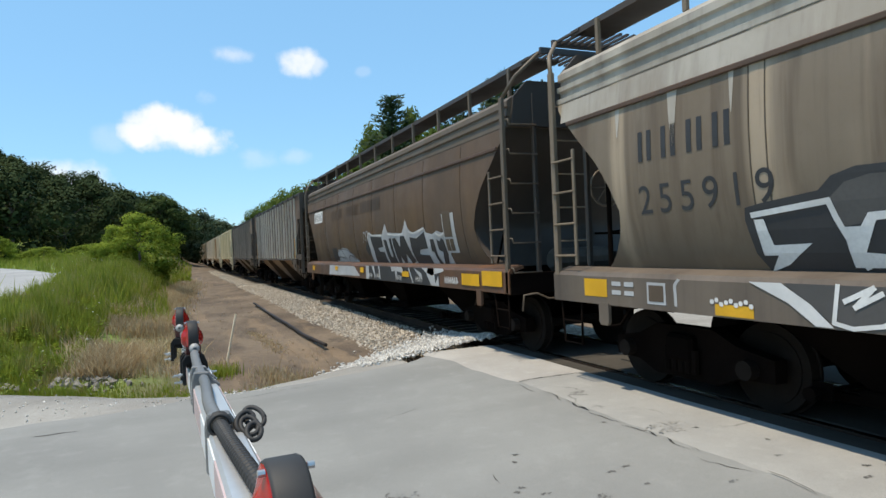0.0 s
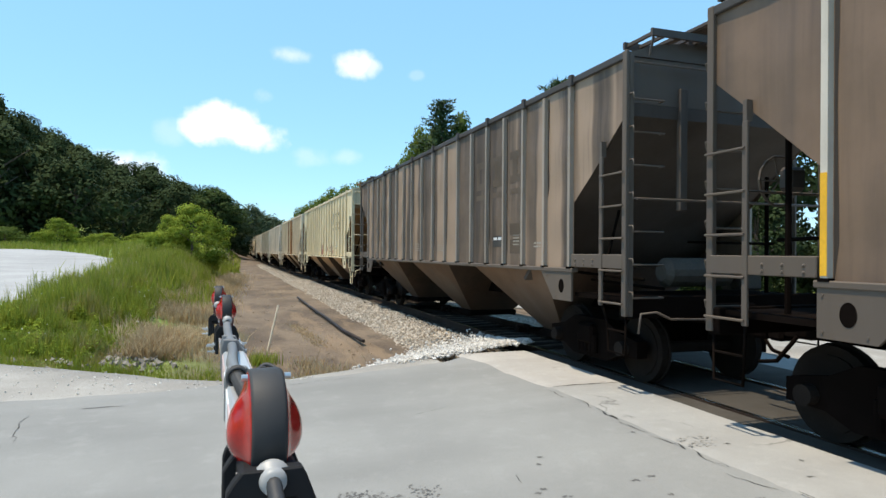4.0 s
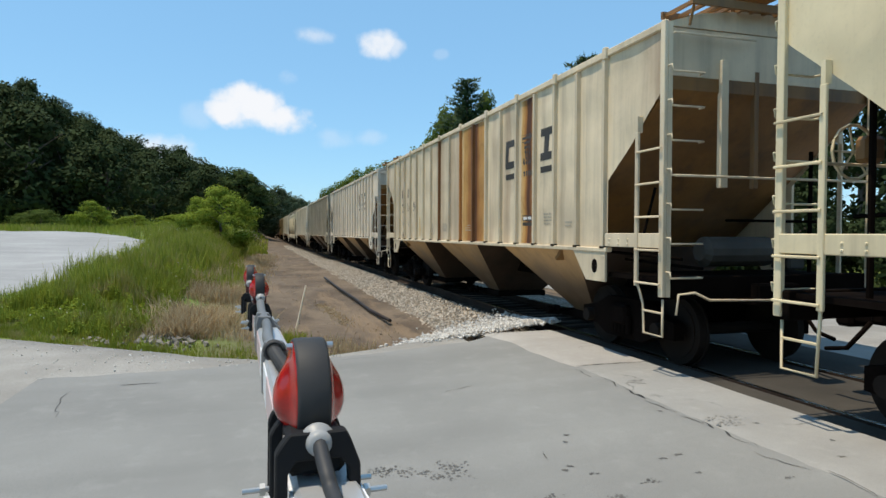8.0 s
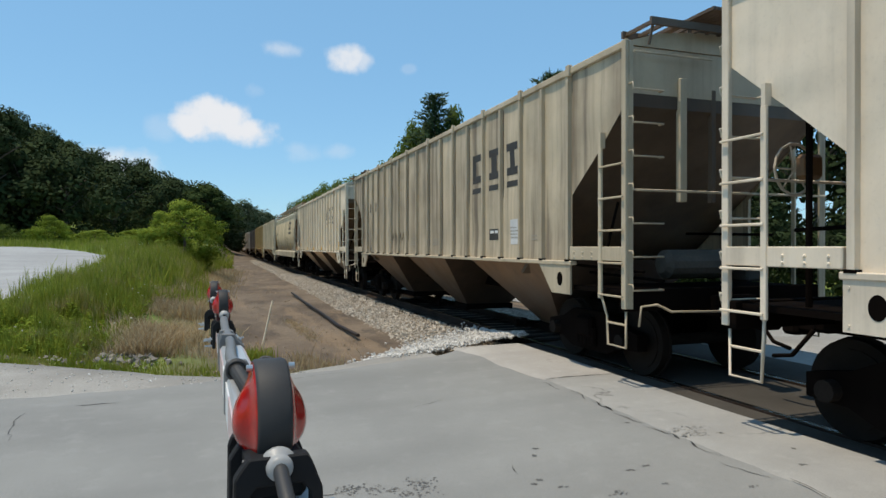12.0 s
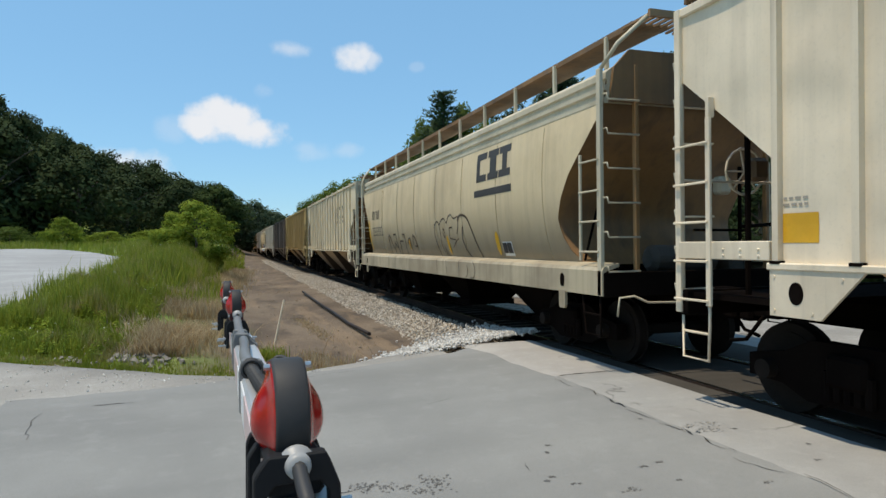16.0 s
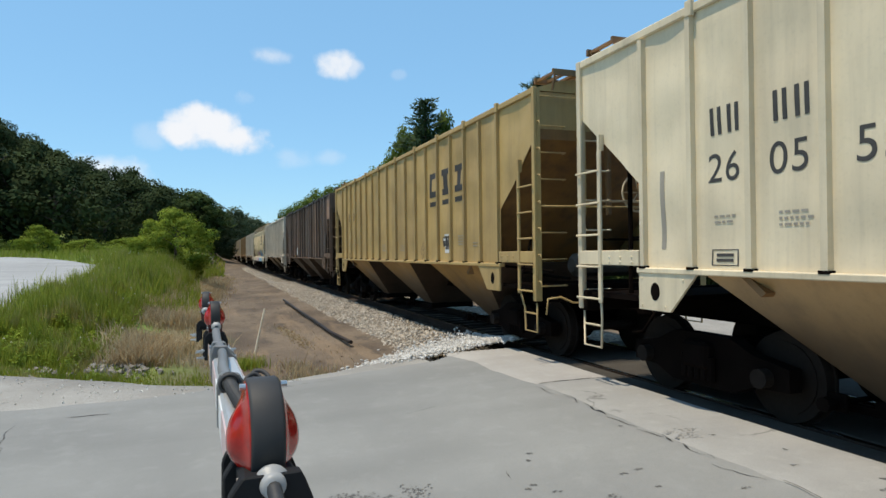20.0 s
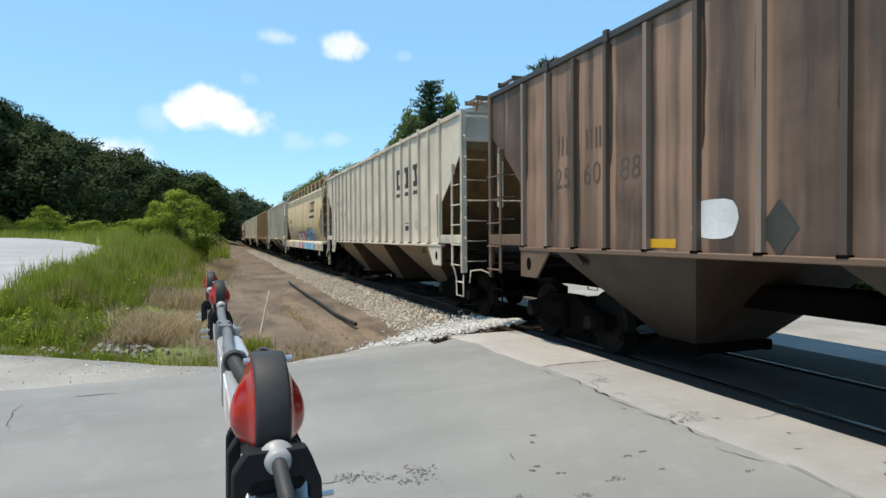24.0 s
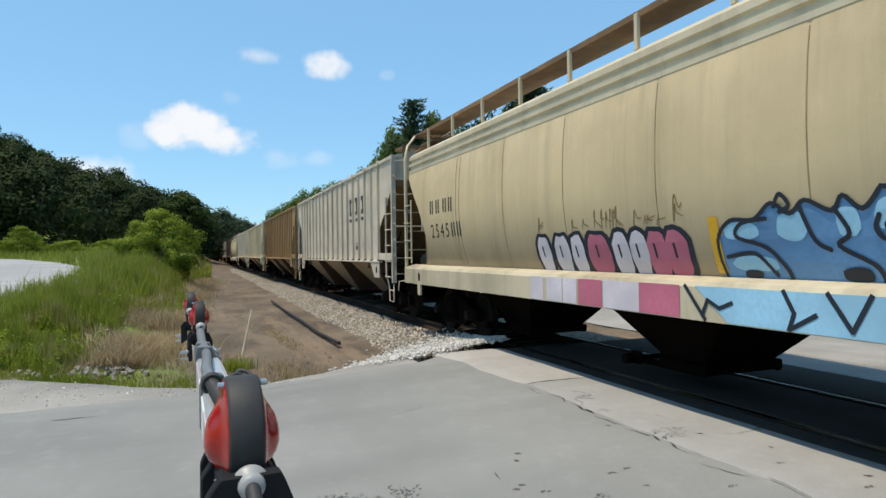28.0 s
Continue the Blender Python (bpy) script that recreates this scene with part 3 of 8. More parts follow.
def on_heap(rng):
    x = 1.9 + 3.4 * rng.random() ** 0.75
    y = far_edge(x) - 0.1 * smoothstep(2.3, 2.8, x) + abs(rng.gauss(0, 0.42)) * (0.6 + 0.5 * (x - 2))
    if x > 2.6 and rng.random() < 0.16:
        y = far_edge(x) - 0.3 * rng.random() ** 2 + 0.3 * rng.random()
        return x, y, max(road_z(x) - 0.004, -0.30 + 0.075 * (x - 2.0) + 0.19)
    return x, y, -0.30 + 0.075 * (x - 2.0) + (0.10 + 0.09 * smoothstep(2.3, 3.2, x)) * math.exp(-max(0.0, y - far_edge(x))) + rng.uniform(0, 0.03)


stones("ballast_stone", 7000, on_bank, (0.022, 0.05), M_DIRTSTONE, 3, "dusty grey ballast stones along the track shoulder")
stones("crushed_stone", 11000, on_heap, (0.014, 0.042), M_STONE, 4, "heap of white crushed limestone at the crossing edge")


def loose(rng):
    x = rng.uniform(-9, 1.2)
    y = asphalt_edge(x) + (far_edge(x) - asphalt_edge(x)) * rng.random() ** 0.8 + rng.uniform(-0.2, 0.1)
    return x, y, road_z(x) - 0.005


stones("loose_gravel", 420, loose, (0.006, 0.024), M_STONE, 5, "loose gravel scattered on the road verge")


def rocks_in_grass(rng):
    x = rng.gauss(-1.9, 0.55)
    y = rng.gauss(12.6, 0.35)
    return x, y, height(x, y) + 0.03


M_RUBBLE = stony("grey_broken_rubble", ((0.16, 0.135, 0.11), (0.37, 0.33, 0.28), (0.10, 0.085, 0.07)))
stones("rubble", 240, rocks_in_grass, (0.02, 0.085), M_RUBBLE, 6, "grey rubble lying in the grass bank")


def on_slope(rng):
    x, y = rng.uniform(-0.6, 3.0), 10.4 + 26 * rng.random() ** 1.6
    return x, y, height(x, y) + 0.005


M_CLOD = stony("dry_soil_clod", ((0.19, 0.14, 0.098), (0.31, 0.24, 0.165), (0.15, 0.115, 0.08)))
stones("soil_clods", 220, on_slope, (0.01, 0.04), M_CLOD, 8, "clods of dry brown soil on the bank")


def rail_profile(x, name, label):
    ob = bpy.data.objects.new(name, None)
    scene.collection.objects.link(ob)
    ob.empty_display_size = 0.1
    tagged(ob, label, "rail", group="rails of the track")
    bm = bmesh.new()
    o = [(-0.07, -0.172), (0.07, -0.172), (0.07, -0.155), (0.012, -0.135), (0.012, -0.045), (0.036, -0.035), (0.036, -0.004), (-0.036, -0.004), (-0.036, -0.035), (-0.012, -0.045), (-0.012, -0.135), (-0.07, -0.155)]
    prism(bm, [(x + a, z) for a, z in o], "y", -380, 1500)
    part("rail_web", bm, M_RAIL, ob)
    bm = bmesh.new()
    box(bm, x - 0.034, x + 0.034, -380, 1500, -0.004, 0.0)
    part("rail_head", bm, M_RAILTOP, ob, "polished steel running surface")
    return ob


rail_profile(TRACK_X - 0.753, "rail", "rusty steel rail with a polished head")
rail_profile(TRACK_X + 0.753, "rail", "rusty steel rail with a polished head")

bm = bmesh.new()
box(bm, TRACK_X - 1.3, TRACK_X + 1.3, -0.115, 0.115, -0.35, -0.172, 0.012)
tie_mesh = bpy.data.meshes.new("railway_tie")
bm.to_mesh(tie_mesh)
bm.free()
for k in range(90):
    y = 10.6 + k * 0.53
    t = part("railway_tie", tie_mesh, M_TIE)
    t.location.y = y
    tagged(t, "dark creosoted timber tie under the rails", "railway tie", group="ties of the track")

sv = [(x, y, height(x, y) + 0.03) for y in np.arange(-30, 90.1, 1.0) for x in np.linspace(10.2, 17.0, 8)]
sf = [(j * 8 + i, j * 8 + i + 1, (j + 1) * 8 + i + 1, (j + 1) * 8 + i) for j in range(120) for i in range(7)]
tagged(part("gravel_strip", quick("gravel_strip", sv, sf, True), M_APRON), "pale gravel strip on the other side of the track", "gravel", kind="structure")

# the bleached road across the field
fv, ff = [], []
for i in range(61):
    t = i / 60
    a = radians(6.6 + 51 * t)
    near, far = 21.0 - 7 * smoothstep(0.1, 0.4, t), 52 + 6 * t - 13.5 * (1 - smoothstep(0, 0.16, t))
    for k in range(11):
        d = near + (far - near) * k / 10
        x, y = -d * math.sin(a), d * math.cos(a)
        fv.append((x, y, height(x, y) + (0.16 + 0.1 * smoothstep(25, 45, d) if 0 < k < 10 else -0.1)))
ff = [(i * 11 + k, i * 11 + k + 1, (i + 1) * 11 + k + 1, (i + 1) * 11 + k) for i in range(60) for k in range(10)]
bleached = part("road", quick("road", fv, ff, True), M_FARROAD)
tagged(bleached, "pale sun-bleached road curving behind the grass bank", "road", kind="structure")


# ---- freight train ----
L2 = 8.2          # half length of a rib-sided car body
HW = 1.62         # half width
SILL, EAVE = 1.53, 4.23
RIBS = [1.35, 2.12, 2.87, 3.63, 4.42, 5.22, 6.03, 6.85, 7.75]
RIBS = [-L2 + r for r in RIBS] + [L2 - r for r in reversed(RIBS)]
HALF_TURN = Matrix.Rotation(math.pi, 4, "Z")
MESHES = {}


def cached(key, build):
    if key not in MESHES:
        bm = bmesh.new()
        build(bm)
        me = bpy.data.meshes.new(key)
        bm.to_mesh(me)
        bm.free()
        MESHES[key] = me
    return MESHES[key]


def panel_cells(variant):
    """Random depth, height and phase of the dents in each panel between two ribs."""
    r = random.Random(300 + variant)
    return [(r.uniform(0.45, 1.15), r.uniform(0.78, 1.25), r.uniform(-0.9, 0.9), r.uniform(0.3, 0.7)) for _ in range(19)]


CELLS = [panel_cells(k) for k in range(3)]
PANEL_ENDS = [-L2 + 0.06] + RIBS + [L2 - 0.06]
DENT = 0.024


def dent(variant, y, z):
    """How far the pillowed side sheet is pressed in at a place."""
    for k in range(19):
        if PANEL_ENDS[k] <= y <= PANEL_ENDS[k + 1]:
            deep, tall, phase, lean = CELLS[variant][k]
            u = (y - PANEL_ENDS[k]) / (PANEL_ENDS[k + 1] - PANEL_ENDS[k])
            v = min(1.0, max(0.0, (z - SILL) / (EAVE - SILL)))
            u = u ** (0.6 + 0.8 * lean)
            return DENT * deep * math.sin(math.pi * u) ** 1.7 * (0.5 + 0.5 * math.sin(2 * math.pi * (z - SILL) / tall + phase)) * min(1.0, 9 * v * (1 - v))
    return 0.0


def b_side_sheet(bm, variant=0):
    cols = []
    for a, b in zip(PANEL_ENDS, PANEL_ENDS[1:]):
        cols += [(a + (b - a) * k / 8, None) for k in range(8)]
    cols = sorted(cols + [(PANEL_ENDS[-1], None), (-L2 + 1.3, 0), (-L2 + 1.3, 1), (L2 - 1.3, 1), (L2 - 1.3, 0)], key=lambda c: (c[0], (c[1] or 0) * (-1 if c[0] > 0 else 1)))
    grid = []
    for y, low in cols:
        e = min(y + L2, L2 - y)
        foot = SILL if (e > 1.3 if low is None else low == 1) else 3.48 - (e - 0.06) * 1.02 / 1.24
        grid.append([bm.verts.new((-HW + 0.045 + dent(variant, y, foot + (EAVE - foot) * k / 26), y, foot + (EAVE - foot) * k / 26)) for k in range(27)])
    for a, b in zip(grid, grid[1:]):
        if abs(a[0].co.y - b[0].co.y) < 1e-6:
            continue
        for k in range(26):
            bm.faces.new((a[k], a[k + 1], b[k + 1], b[k])).smooth = True


def b_rib(bm):
    o = [(-0.036, 0.0), (-0.036, -0.066), (0.030, -0.066), (0.036, 0.0)]
    a = [bm.verts.new((-HW + 0.047 + d, y, SILL + 0.03)) for y, d in o]
    b = [bm.verts.new((-HW + 0.047 + d, y, EAVE - 0.10)) for y, d in o]
    for i in range(3):
        bm.faces.new((a[i], a[i + 1], b[i + 1], b[i]))
    bm.faces.new(b)
    bm.faces.new(a[::-1])
    bmesh.ops.recalc_face_normals(bm, faces=bm.faces[:])


def b_rib_foot(bm):
    box(bm, -HW - 0.024, -HW + 0.06, -0.052, 0.052, SILL + 0.002, SILL + 0.032)


def b_top_rail(bm):
    box(bm, -HW + 0.008, -HW + 0.075, -L2 + 0.02, L2 - 0.02, EAVE - 0.075, EAVE + 0.02, 0.012)
    for k in range(0, 18, 2):
        box(bm, -HW - 0.03, -HW + 0.03, RIBS[k] - 0.07, RIBS[k] + 0.02, EAVE - 0.11, EAVE + 0.05, 0.008)


def b_side_sill(bm):
    box(bm, -HW - 0.02, -HW + 0.09, -L2 + 1.25, L2 - 1.25, SILL - 0.05, SILL + 0.012, 0.01)


def b_roof(bm):
    pts = [(-HW + 0.03, EAVE), (-1.1, 4.38), (-0.5, 4.46), (0.5, 4.46), (1.1, 4.38), (HW - 0.03, EAVE), (HW - 0.03, EAVE - 0.03), (-HW + 0.03, EAVE - 0.03)]
    prism(bm, pts, "y", -L2 + 0.05, L2 - 0.05)


def b_walkway(bm):
    for k in range(9):
        box(bm, -0.62 + k * 0.06, -0.575 + k * 0.06, -L2 - 0.35, L2 + 0.35, 4.6, 4.64)
        box(bm, 0.10 + k * 0.06, 0.145 + k * 0.06, -L2 - 0.35, L2 + 0.35, 4.6, 4.64)
    for k in range(15):
        y = -L2 + 0.1 + k * (2 * L2 - 0.2) / 14
        box(bm, -0.64, 0.64, y - 0.025, y + 0.025, 4.44, 4.6)


def b_end_platform(bm):
    """Grated crossover platform at the top of the end."""
    for k in range(15):
        x = -1.3 + k * 2.6 / 14
        box(bm, x - 0.022, x + 0.022, -L2 - 0.12, -L2 + 0.42, 4.44, 4.48)
    box(bm, -1.36, 1.36, -L2 - 0.15, -L2 - 0.11, 4.41, 4.5)
    box(bm, -1.36, 1.36, -L2 + 0.42, -L2 + 0.46, 4.41, 4.5)
    for x in (-1.3, 1.3):
        tube(bm, (x, -L2 - 0.1, 4.45), (x, -L2 - 0.02, 4.2), 0.018, 6)


def b_end_slope(bm):
    """End bulkhead above and the sloping floor sheet below it."""
    w = HW - 0.08
    y0 = -L2 + 0.07
    prism(bm, [(y0, 3.62), (y0, 3.46), (y0 + 2.85, 1.3), (y0 + 2.9, 1.34), (y0 + 0.05, 3.49), (y0 + 0.05, 3.62)], "x", -w, w)


def b_bulkhead(bm):
    """Upright end sheet under the roof."""
    w = HW - 0.08
    box(bm, -w, w, -L2 + 0.066, -L2 + 0.116, 3.621, EAVE - 0.04)


def b_corner_post(bm):
    box(bm, -HW - 0.005, -HW + 0.05, -L2, -L2 + 0.085, 0.98, EAVE + 0.02, 0.008)
    box(bm, -HW + 0.05, -HW + 0.11, -L2, -L2 + 0.02, 0.98, EAVE)


def b_end_post(bm):
    box(bm, -0.80, -0.69, -L2 + 0.02, -L2 + 0.10, 2.3, 3.85, 0.008)


def b_end_inner(bm):
    box(bm, -0.27, -0.20, -L2 + 0.06, -L2 + 0.14, 2.3, 3.75, 0.008)


def b_ladder(bm):
    x = -HW - 0.012
    box(bm, x - 0.015, x + 0.02, -L2 + 0.49, -L2 + 0.555, 1.08, 3.0, 0.006)
    box(bm, x - 0.012, x + 0.06, -L2 + 0.50, -L2 + 0.545, 3.0, 3.2)


RUNGS = [1.13 + k * 0.405 for k in range(5)]
END_RUNGS = [1.25 + k * 0.405 for k in range(7)]


def b_rung(bm):
    tube(bm, (-HW - 0.034, -L2 + 0.02, 0), (-HW - 0.034, -L2 + 0.53, 0), 0.0135, 6)


def b_stirrup(bm):
    x = -HW
    pipe_run(bm, [(x, -L2 + 0.52, 1.12), (x + 0.05, -L2 + 0.46, 0.86), (x + 0.05, -L2 + 0.44, 0.5), (x + 0.05, -L2 + 0.06, 0.5), (x + 0.05, -L2 + 0.06, 1.0)], 0.016, 6)
    tube(bm, (x + 0.05, -L2 + 0.45, 0.78), (x + 0.05, -L2 + 0.06, 0.78), 0.014, 6)


def b_end_rung(bm):
    """Bent grab iron on the end corner post."""
    y = -L2 - 0.07
    pipe_run(bm, [(-HW + 0.05, -L2 + 0.01, 0.03), (-HW + 0.05, y, 0.03), (-HW + 0.06, y, -0.04), (-HW + 0.5, y, -0.04), (-HW + 0.5, -L2 + 0.02, -0.04)], 0.0125, 6)


def b_end_rail(bm):
    tube(bm, (-HW + 0.1, -L2 - 0.08, 2.42), (HW - 0.1, -L2 - 0.08, 2.42), 0.016, 6)


def b_top_grab(bm):
    tube(bm, (-HW + 0.1, -L2 - 0.03, 4.1), (-0.35, -L2 - 0.03, 4.1), 0.014, 6)


def b_end_beam(bm):
    box(bm, -HW - 0.012, -HW + 0.05, -L2 + 0.06, -L2 + 1.28, 1.56, 1.74, 0.008)
    for k in range(3):
        for z in (1.6, 1.66):
            bmesh.ops.create_icosphere(bm, subdivisions=1, radius=0.018, matrix=Matrix.Translation((-HW - 0.012, -L2 + 0.72 + k * 0.22, z)))


def b_end_sill(bm):
    box(bm, -HW + 0.02, HW - 0.02, -L2 + 0.03, -L2 + 0.16, 0.95, 1.22, 0.01)
    box(bm, -HW + 0.1, HW - 0.1, -L2 + 0.16, -L2 + 1.35, 1.14, 1.2)


def b_bolster_plate(bm):
    o = [(-L2 + 1.28, 1.07), (-L2 + 1.8, 1.07), (-L2 + 2.2, SILL - 0.04), (-L2 + 1.28, SILL - 0.04)]
    prism(bm, o, "x", -HW - 0.004, -HW + 0.026)
    for y, z in ((-L2 + 1.33, 1.12), (-L2 + 1.72, 1.12), (-L2 + 1.33, 1.42), (-L2 + 2.0, 1.42)):
        tube(bm, (-HW - 0.012, y, z), (-HW, y, z), 0.014, 6)


# dark oval disc on the solid plate, its colour standing for a hole's shade
def b_painted_hole(bm):
    tube(bm, (-HW - 0.0075, 0, 0), (-HW + 0.02, 0, 0), 0.1, 18)
    for v in bm.verts:
        v.co.y *= 0.75
        v.co.y += -L2 + 1.56
        v.co.z += 1.28


def bay_corners(top, z0):
    w = HW - 0.03
    return [(-w, -top, SILL), (w, -top, SILL), (w, top, SILL), (-w, top, SILL)], [(-0.56, -0.34, z0), (0.56, -0.34, z0), (0.56, 0.34, z0), (-0.56, 0.34, z0)]


def b_bay(bm, top=1.5, z0=0.34):
    """The two outer sheets of a discharge bay and its mouth."""
    a, b = ([bm.verts.new(p) for p in c] for c in bay_corners(top, z0))
    for i in (1, 3):
        bm.faces.new((a[i], a[(i + 1) % 4], b[(i + 1) % 4], b[i]))
    bm.faces.new(b[::-1])
    bm.faces.new(a)
    bmesh.ops.recalc_face_normals(bm, faces=bm.faces[:])


def b_slope(bm, top=1.5, z0=0.34):
    """One sloping end sheet of a bay."""
    a, b = bay_corners(top, z0)
    vs = [bm.verts.new(p) for p in (a[0], a[1], b[1], b[0])]
    f = bm.faces.new(vs)
    r = bmesh.ops.extrude_face_region(bm, geom=[f])
    for v in r["geom"]:
        if isinstance(v, bmesh.types.BMVert):
            v.co.y += 0.012
    bmesh.ops.recalc_face_normals(bm, faces=bm.faces[:])


def b_gate(bm):
    """Sliding outlet gate: frame, operating shaft and the capstan heads that stick out at its sides."""
    box(bm, -0.62, 0.62, -0.42, 0.42, 0.22, 0.345, 0.02)
    for x in (-0.58, 0.58):
        box(bm, x - 0.035, x + 0.035, -0.40, 0.95, 0.20, 0.28, 0.01)
    tube(bm, (-0.95, 0.62, 0.31), (0.95, 0.62, 0.31), 0.028, 8)
    for x in (-0.95, 0.95):
        tube(bm, (x - 0.05, 0.62, 0.31), (x + 0.05, 0.62, 0.31), 0.07, 8)
        box(bm, x * 0.85 - 0.02, x * 0.85 + 0.02, 0.52, 0.72, 0.23, 0.40, 0.008)


def b_crossridge(bm, yc):
    """Inverted-V floor between two bays, above the centre sill."""
    w = HW - 0.08
    prism(bm, [(yc - 0.76, SILL - 0.01), (yc, SILL + 0.75), (yc + 0.76, SILL - 0.01)], "x", -w, w)


def b_center_sill(bm):
    box(bm, -0.32, 0.32, -L2 - 0.1, L2 + 0.1, 0.85, 1.12, 0.02)


def b_coupler(bm):
    box(bm, -0.09, 0.09, -L2 - 0.5, -L2 - 0.1, 0.80, 0.96, 0.02)
    box(bm, -0.16, 0.14, -L2 - 0.68, -L2 - 0.46, 0.74, 1.02, 0.04)
    pipe_run(bm, [(0.3, -L2 - 0.1, 0.85), (0.32, -L2 - 0.35, 0.55), (0.3, -L2 - 0.62, 0.5)], 0.025, 6)


def b_cut_lever(bm):
    pipe_run(bm, [(-HW + 0.12, -L2 - 0.1, 0.78), (-HW + 0.14, -L2 - 0.12, 1.02), (-HW + 0.35, -L2 - 0.14, 1.04), (-HW + 0.55, -L2 - 0.15, 0.95), (-0.2, -L2 - 0.2, 0.93)], 0.015, 6)


def b_brake_wheel(bm):
    c = Vector((0.55, -L2 - 0.12, 2.55))
    pts = [c + Vector((0.27 * math.cos(a), 0, 0.27 * math.sin(a))) for a in [2 * math.pi * k / 14 for k in range(14)]]
    for a, b in zip(pts, pts[1:] + pts[:1]):
        tube(bm, a, b, 0.016, 6)
    for p in pts[::3]:
        tube(bm, c, p, 0.01, 5)


def b_brake_box(bm):
    box(bm, 0.43, 0.67, -L2 - 0.03, -L2 + 0.14, 2.42, 2.68, 0.04)


def b_reservoir(bm):
    tube(bm, (-0.55, -L2 + 0.62, 1.5), (0.45, -L2 + 0.62, 1.5), 0.2, 14)
    tube(bm, (-0.62, -L2 + 0.62, 1.5), (-0.55, -L2 + 0.62, 1.5), 0.12, 14, 0.2)
    box(bm, 0.7, 0.98, -L2 + 0.45, -L2 + 0.8, 1.25, 1.6, 0.03)


PIPES = [((-1.2, 0.2, 1.42), (-1.2, 1.9, 1.47), 0.02), ((-0.9, 0.2, 1.3), (-0.9, 1.9, 1.35), 0.02), ((0.9, 0.2, 1.9), (0.9, 1.9, 1.95), 0.02),
         ((-1.45, 0.85, 1.2), (-1.1, 0.9, 2.35), 0.02), ((1.3, 0.7, 1.2), (1.3, 0.7, 2.9), 0.03)]


def pipes(car, t, dy=0.0):
    for k, (a, b, r) in enumerate(PIPES):
        add(car, "air_pipe_%d_%d" % (k, round(dy * 10)), lambda bm: tube(bm, (a[0], -L2 + dy + a[1], a[2]), (b[0], -L2 + dy + b[1], b[2]), r, 6), M_DARKMETAL, t, name="air_pipe")


def b_sideframe(bm):
    o = [(-1.16, 0.36), (-1.16, 0.58), (-0.72, 0.66), (-0.42, 0.80), (0.42, 0.80), (0.72, 0.66), (1.16, 0.58), (1.16, 0.36), (0.74, 0.34), (0.46, 0.22), (-0.46, 0.22), (-0.74, 0.34)]
    prism(bm, o, "x", -1.09, -0.93)


def b_spring(bm):
    tube(bm, (-1.13, 0, 0.3), (-1.13, 0, 0.56), 0.045, 8)


def b_bearing(bm):
    tube(bm, (-1.2, 0, 0.46), (-0.93, 0, 0.46), 0.1, 12)


def b_truck_bolster(bm):
    box(bm, -1.2, 1.2, -0.2, 0.2, 0.42, 0.72, 0.04)
    tube(bm, (0, 0, 0.7), (0, 0, 0.88), 0.2, 14)


def b_wheelset(bm):
    tube(bm, (-1.0, 0, 0), (1.0, 0, 0), 0.08, 10)
    for s in (-1, 1):
        tube(bm, (s * 0.70, 0, 0), (s * 0.725, 0, 0), 0.475, 28)
        tube(bm, (s * 0.725, 0, 0), (s * 0.83, 0, 0), 0.45, 28)
        tube(bm, (s * 0.83, 0, 0), (s * 0.845, 0, 0), 0.36, 20)
        for k in range(4):
            a = k * math.pi / 2
            bmesh.ops.create_icosphere(bm, subdivisions=1, radius=0.03, matrix=Matrix.Translation((s * 1.0, 0.05 * math.cos(a), 0.05 * math.sin(a))))


WHEELSETS = []


def add(car, key, build, mat, turned=False, at=None, name=None, label=""):
    ob = part(name or key, cached(key, build), mat, car, label)
    m = Matrix.Identity(4)
    if at is not None:
        m = Matrix.Translation(at)
    if turned:
        m = HALF_TURN @ m
    ob.matrix_basis = m
    return ob


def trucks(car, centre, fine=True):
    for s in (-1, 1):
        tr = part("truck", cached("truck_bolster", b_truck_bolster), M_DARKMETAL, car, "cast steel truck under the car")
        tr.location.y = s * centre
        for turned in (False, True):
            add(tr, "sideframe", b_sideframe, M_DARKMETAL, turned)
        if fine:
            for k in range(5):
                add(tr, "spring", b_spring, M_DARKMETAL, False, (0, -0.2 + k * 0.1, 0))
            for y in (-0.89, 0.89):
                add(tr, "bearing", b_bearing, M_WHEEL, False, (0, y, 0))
        for y in (-0.89, 0.89):
            w = part("wheelset", cached("wheelset", b_wheelset), M_WHEEL, tr, "steel wheels on an axle")
            w.location = (0, y, 0.45)
            WHEELSETS.append((w, y))


def mirrored(ob):
    ob.matrix_basis = ob.matrix_basis @ Matrix.Diagonal((-1, 1, 1, 1))
    return ob


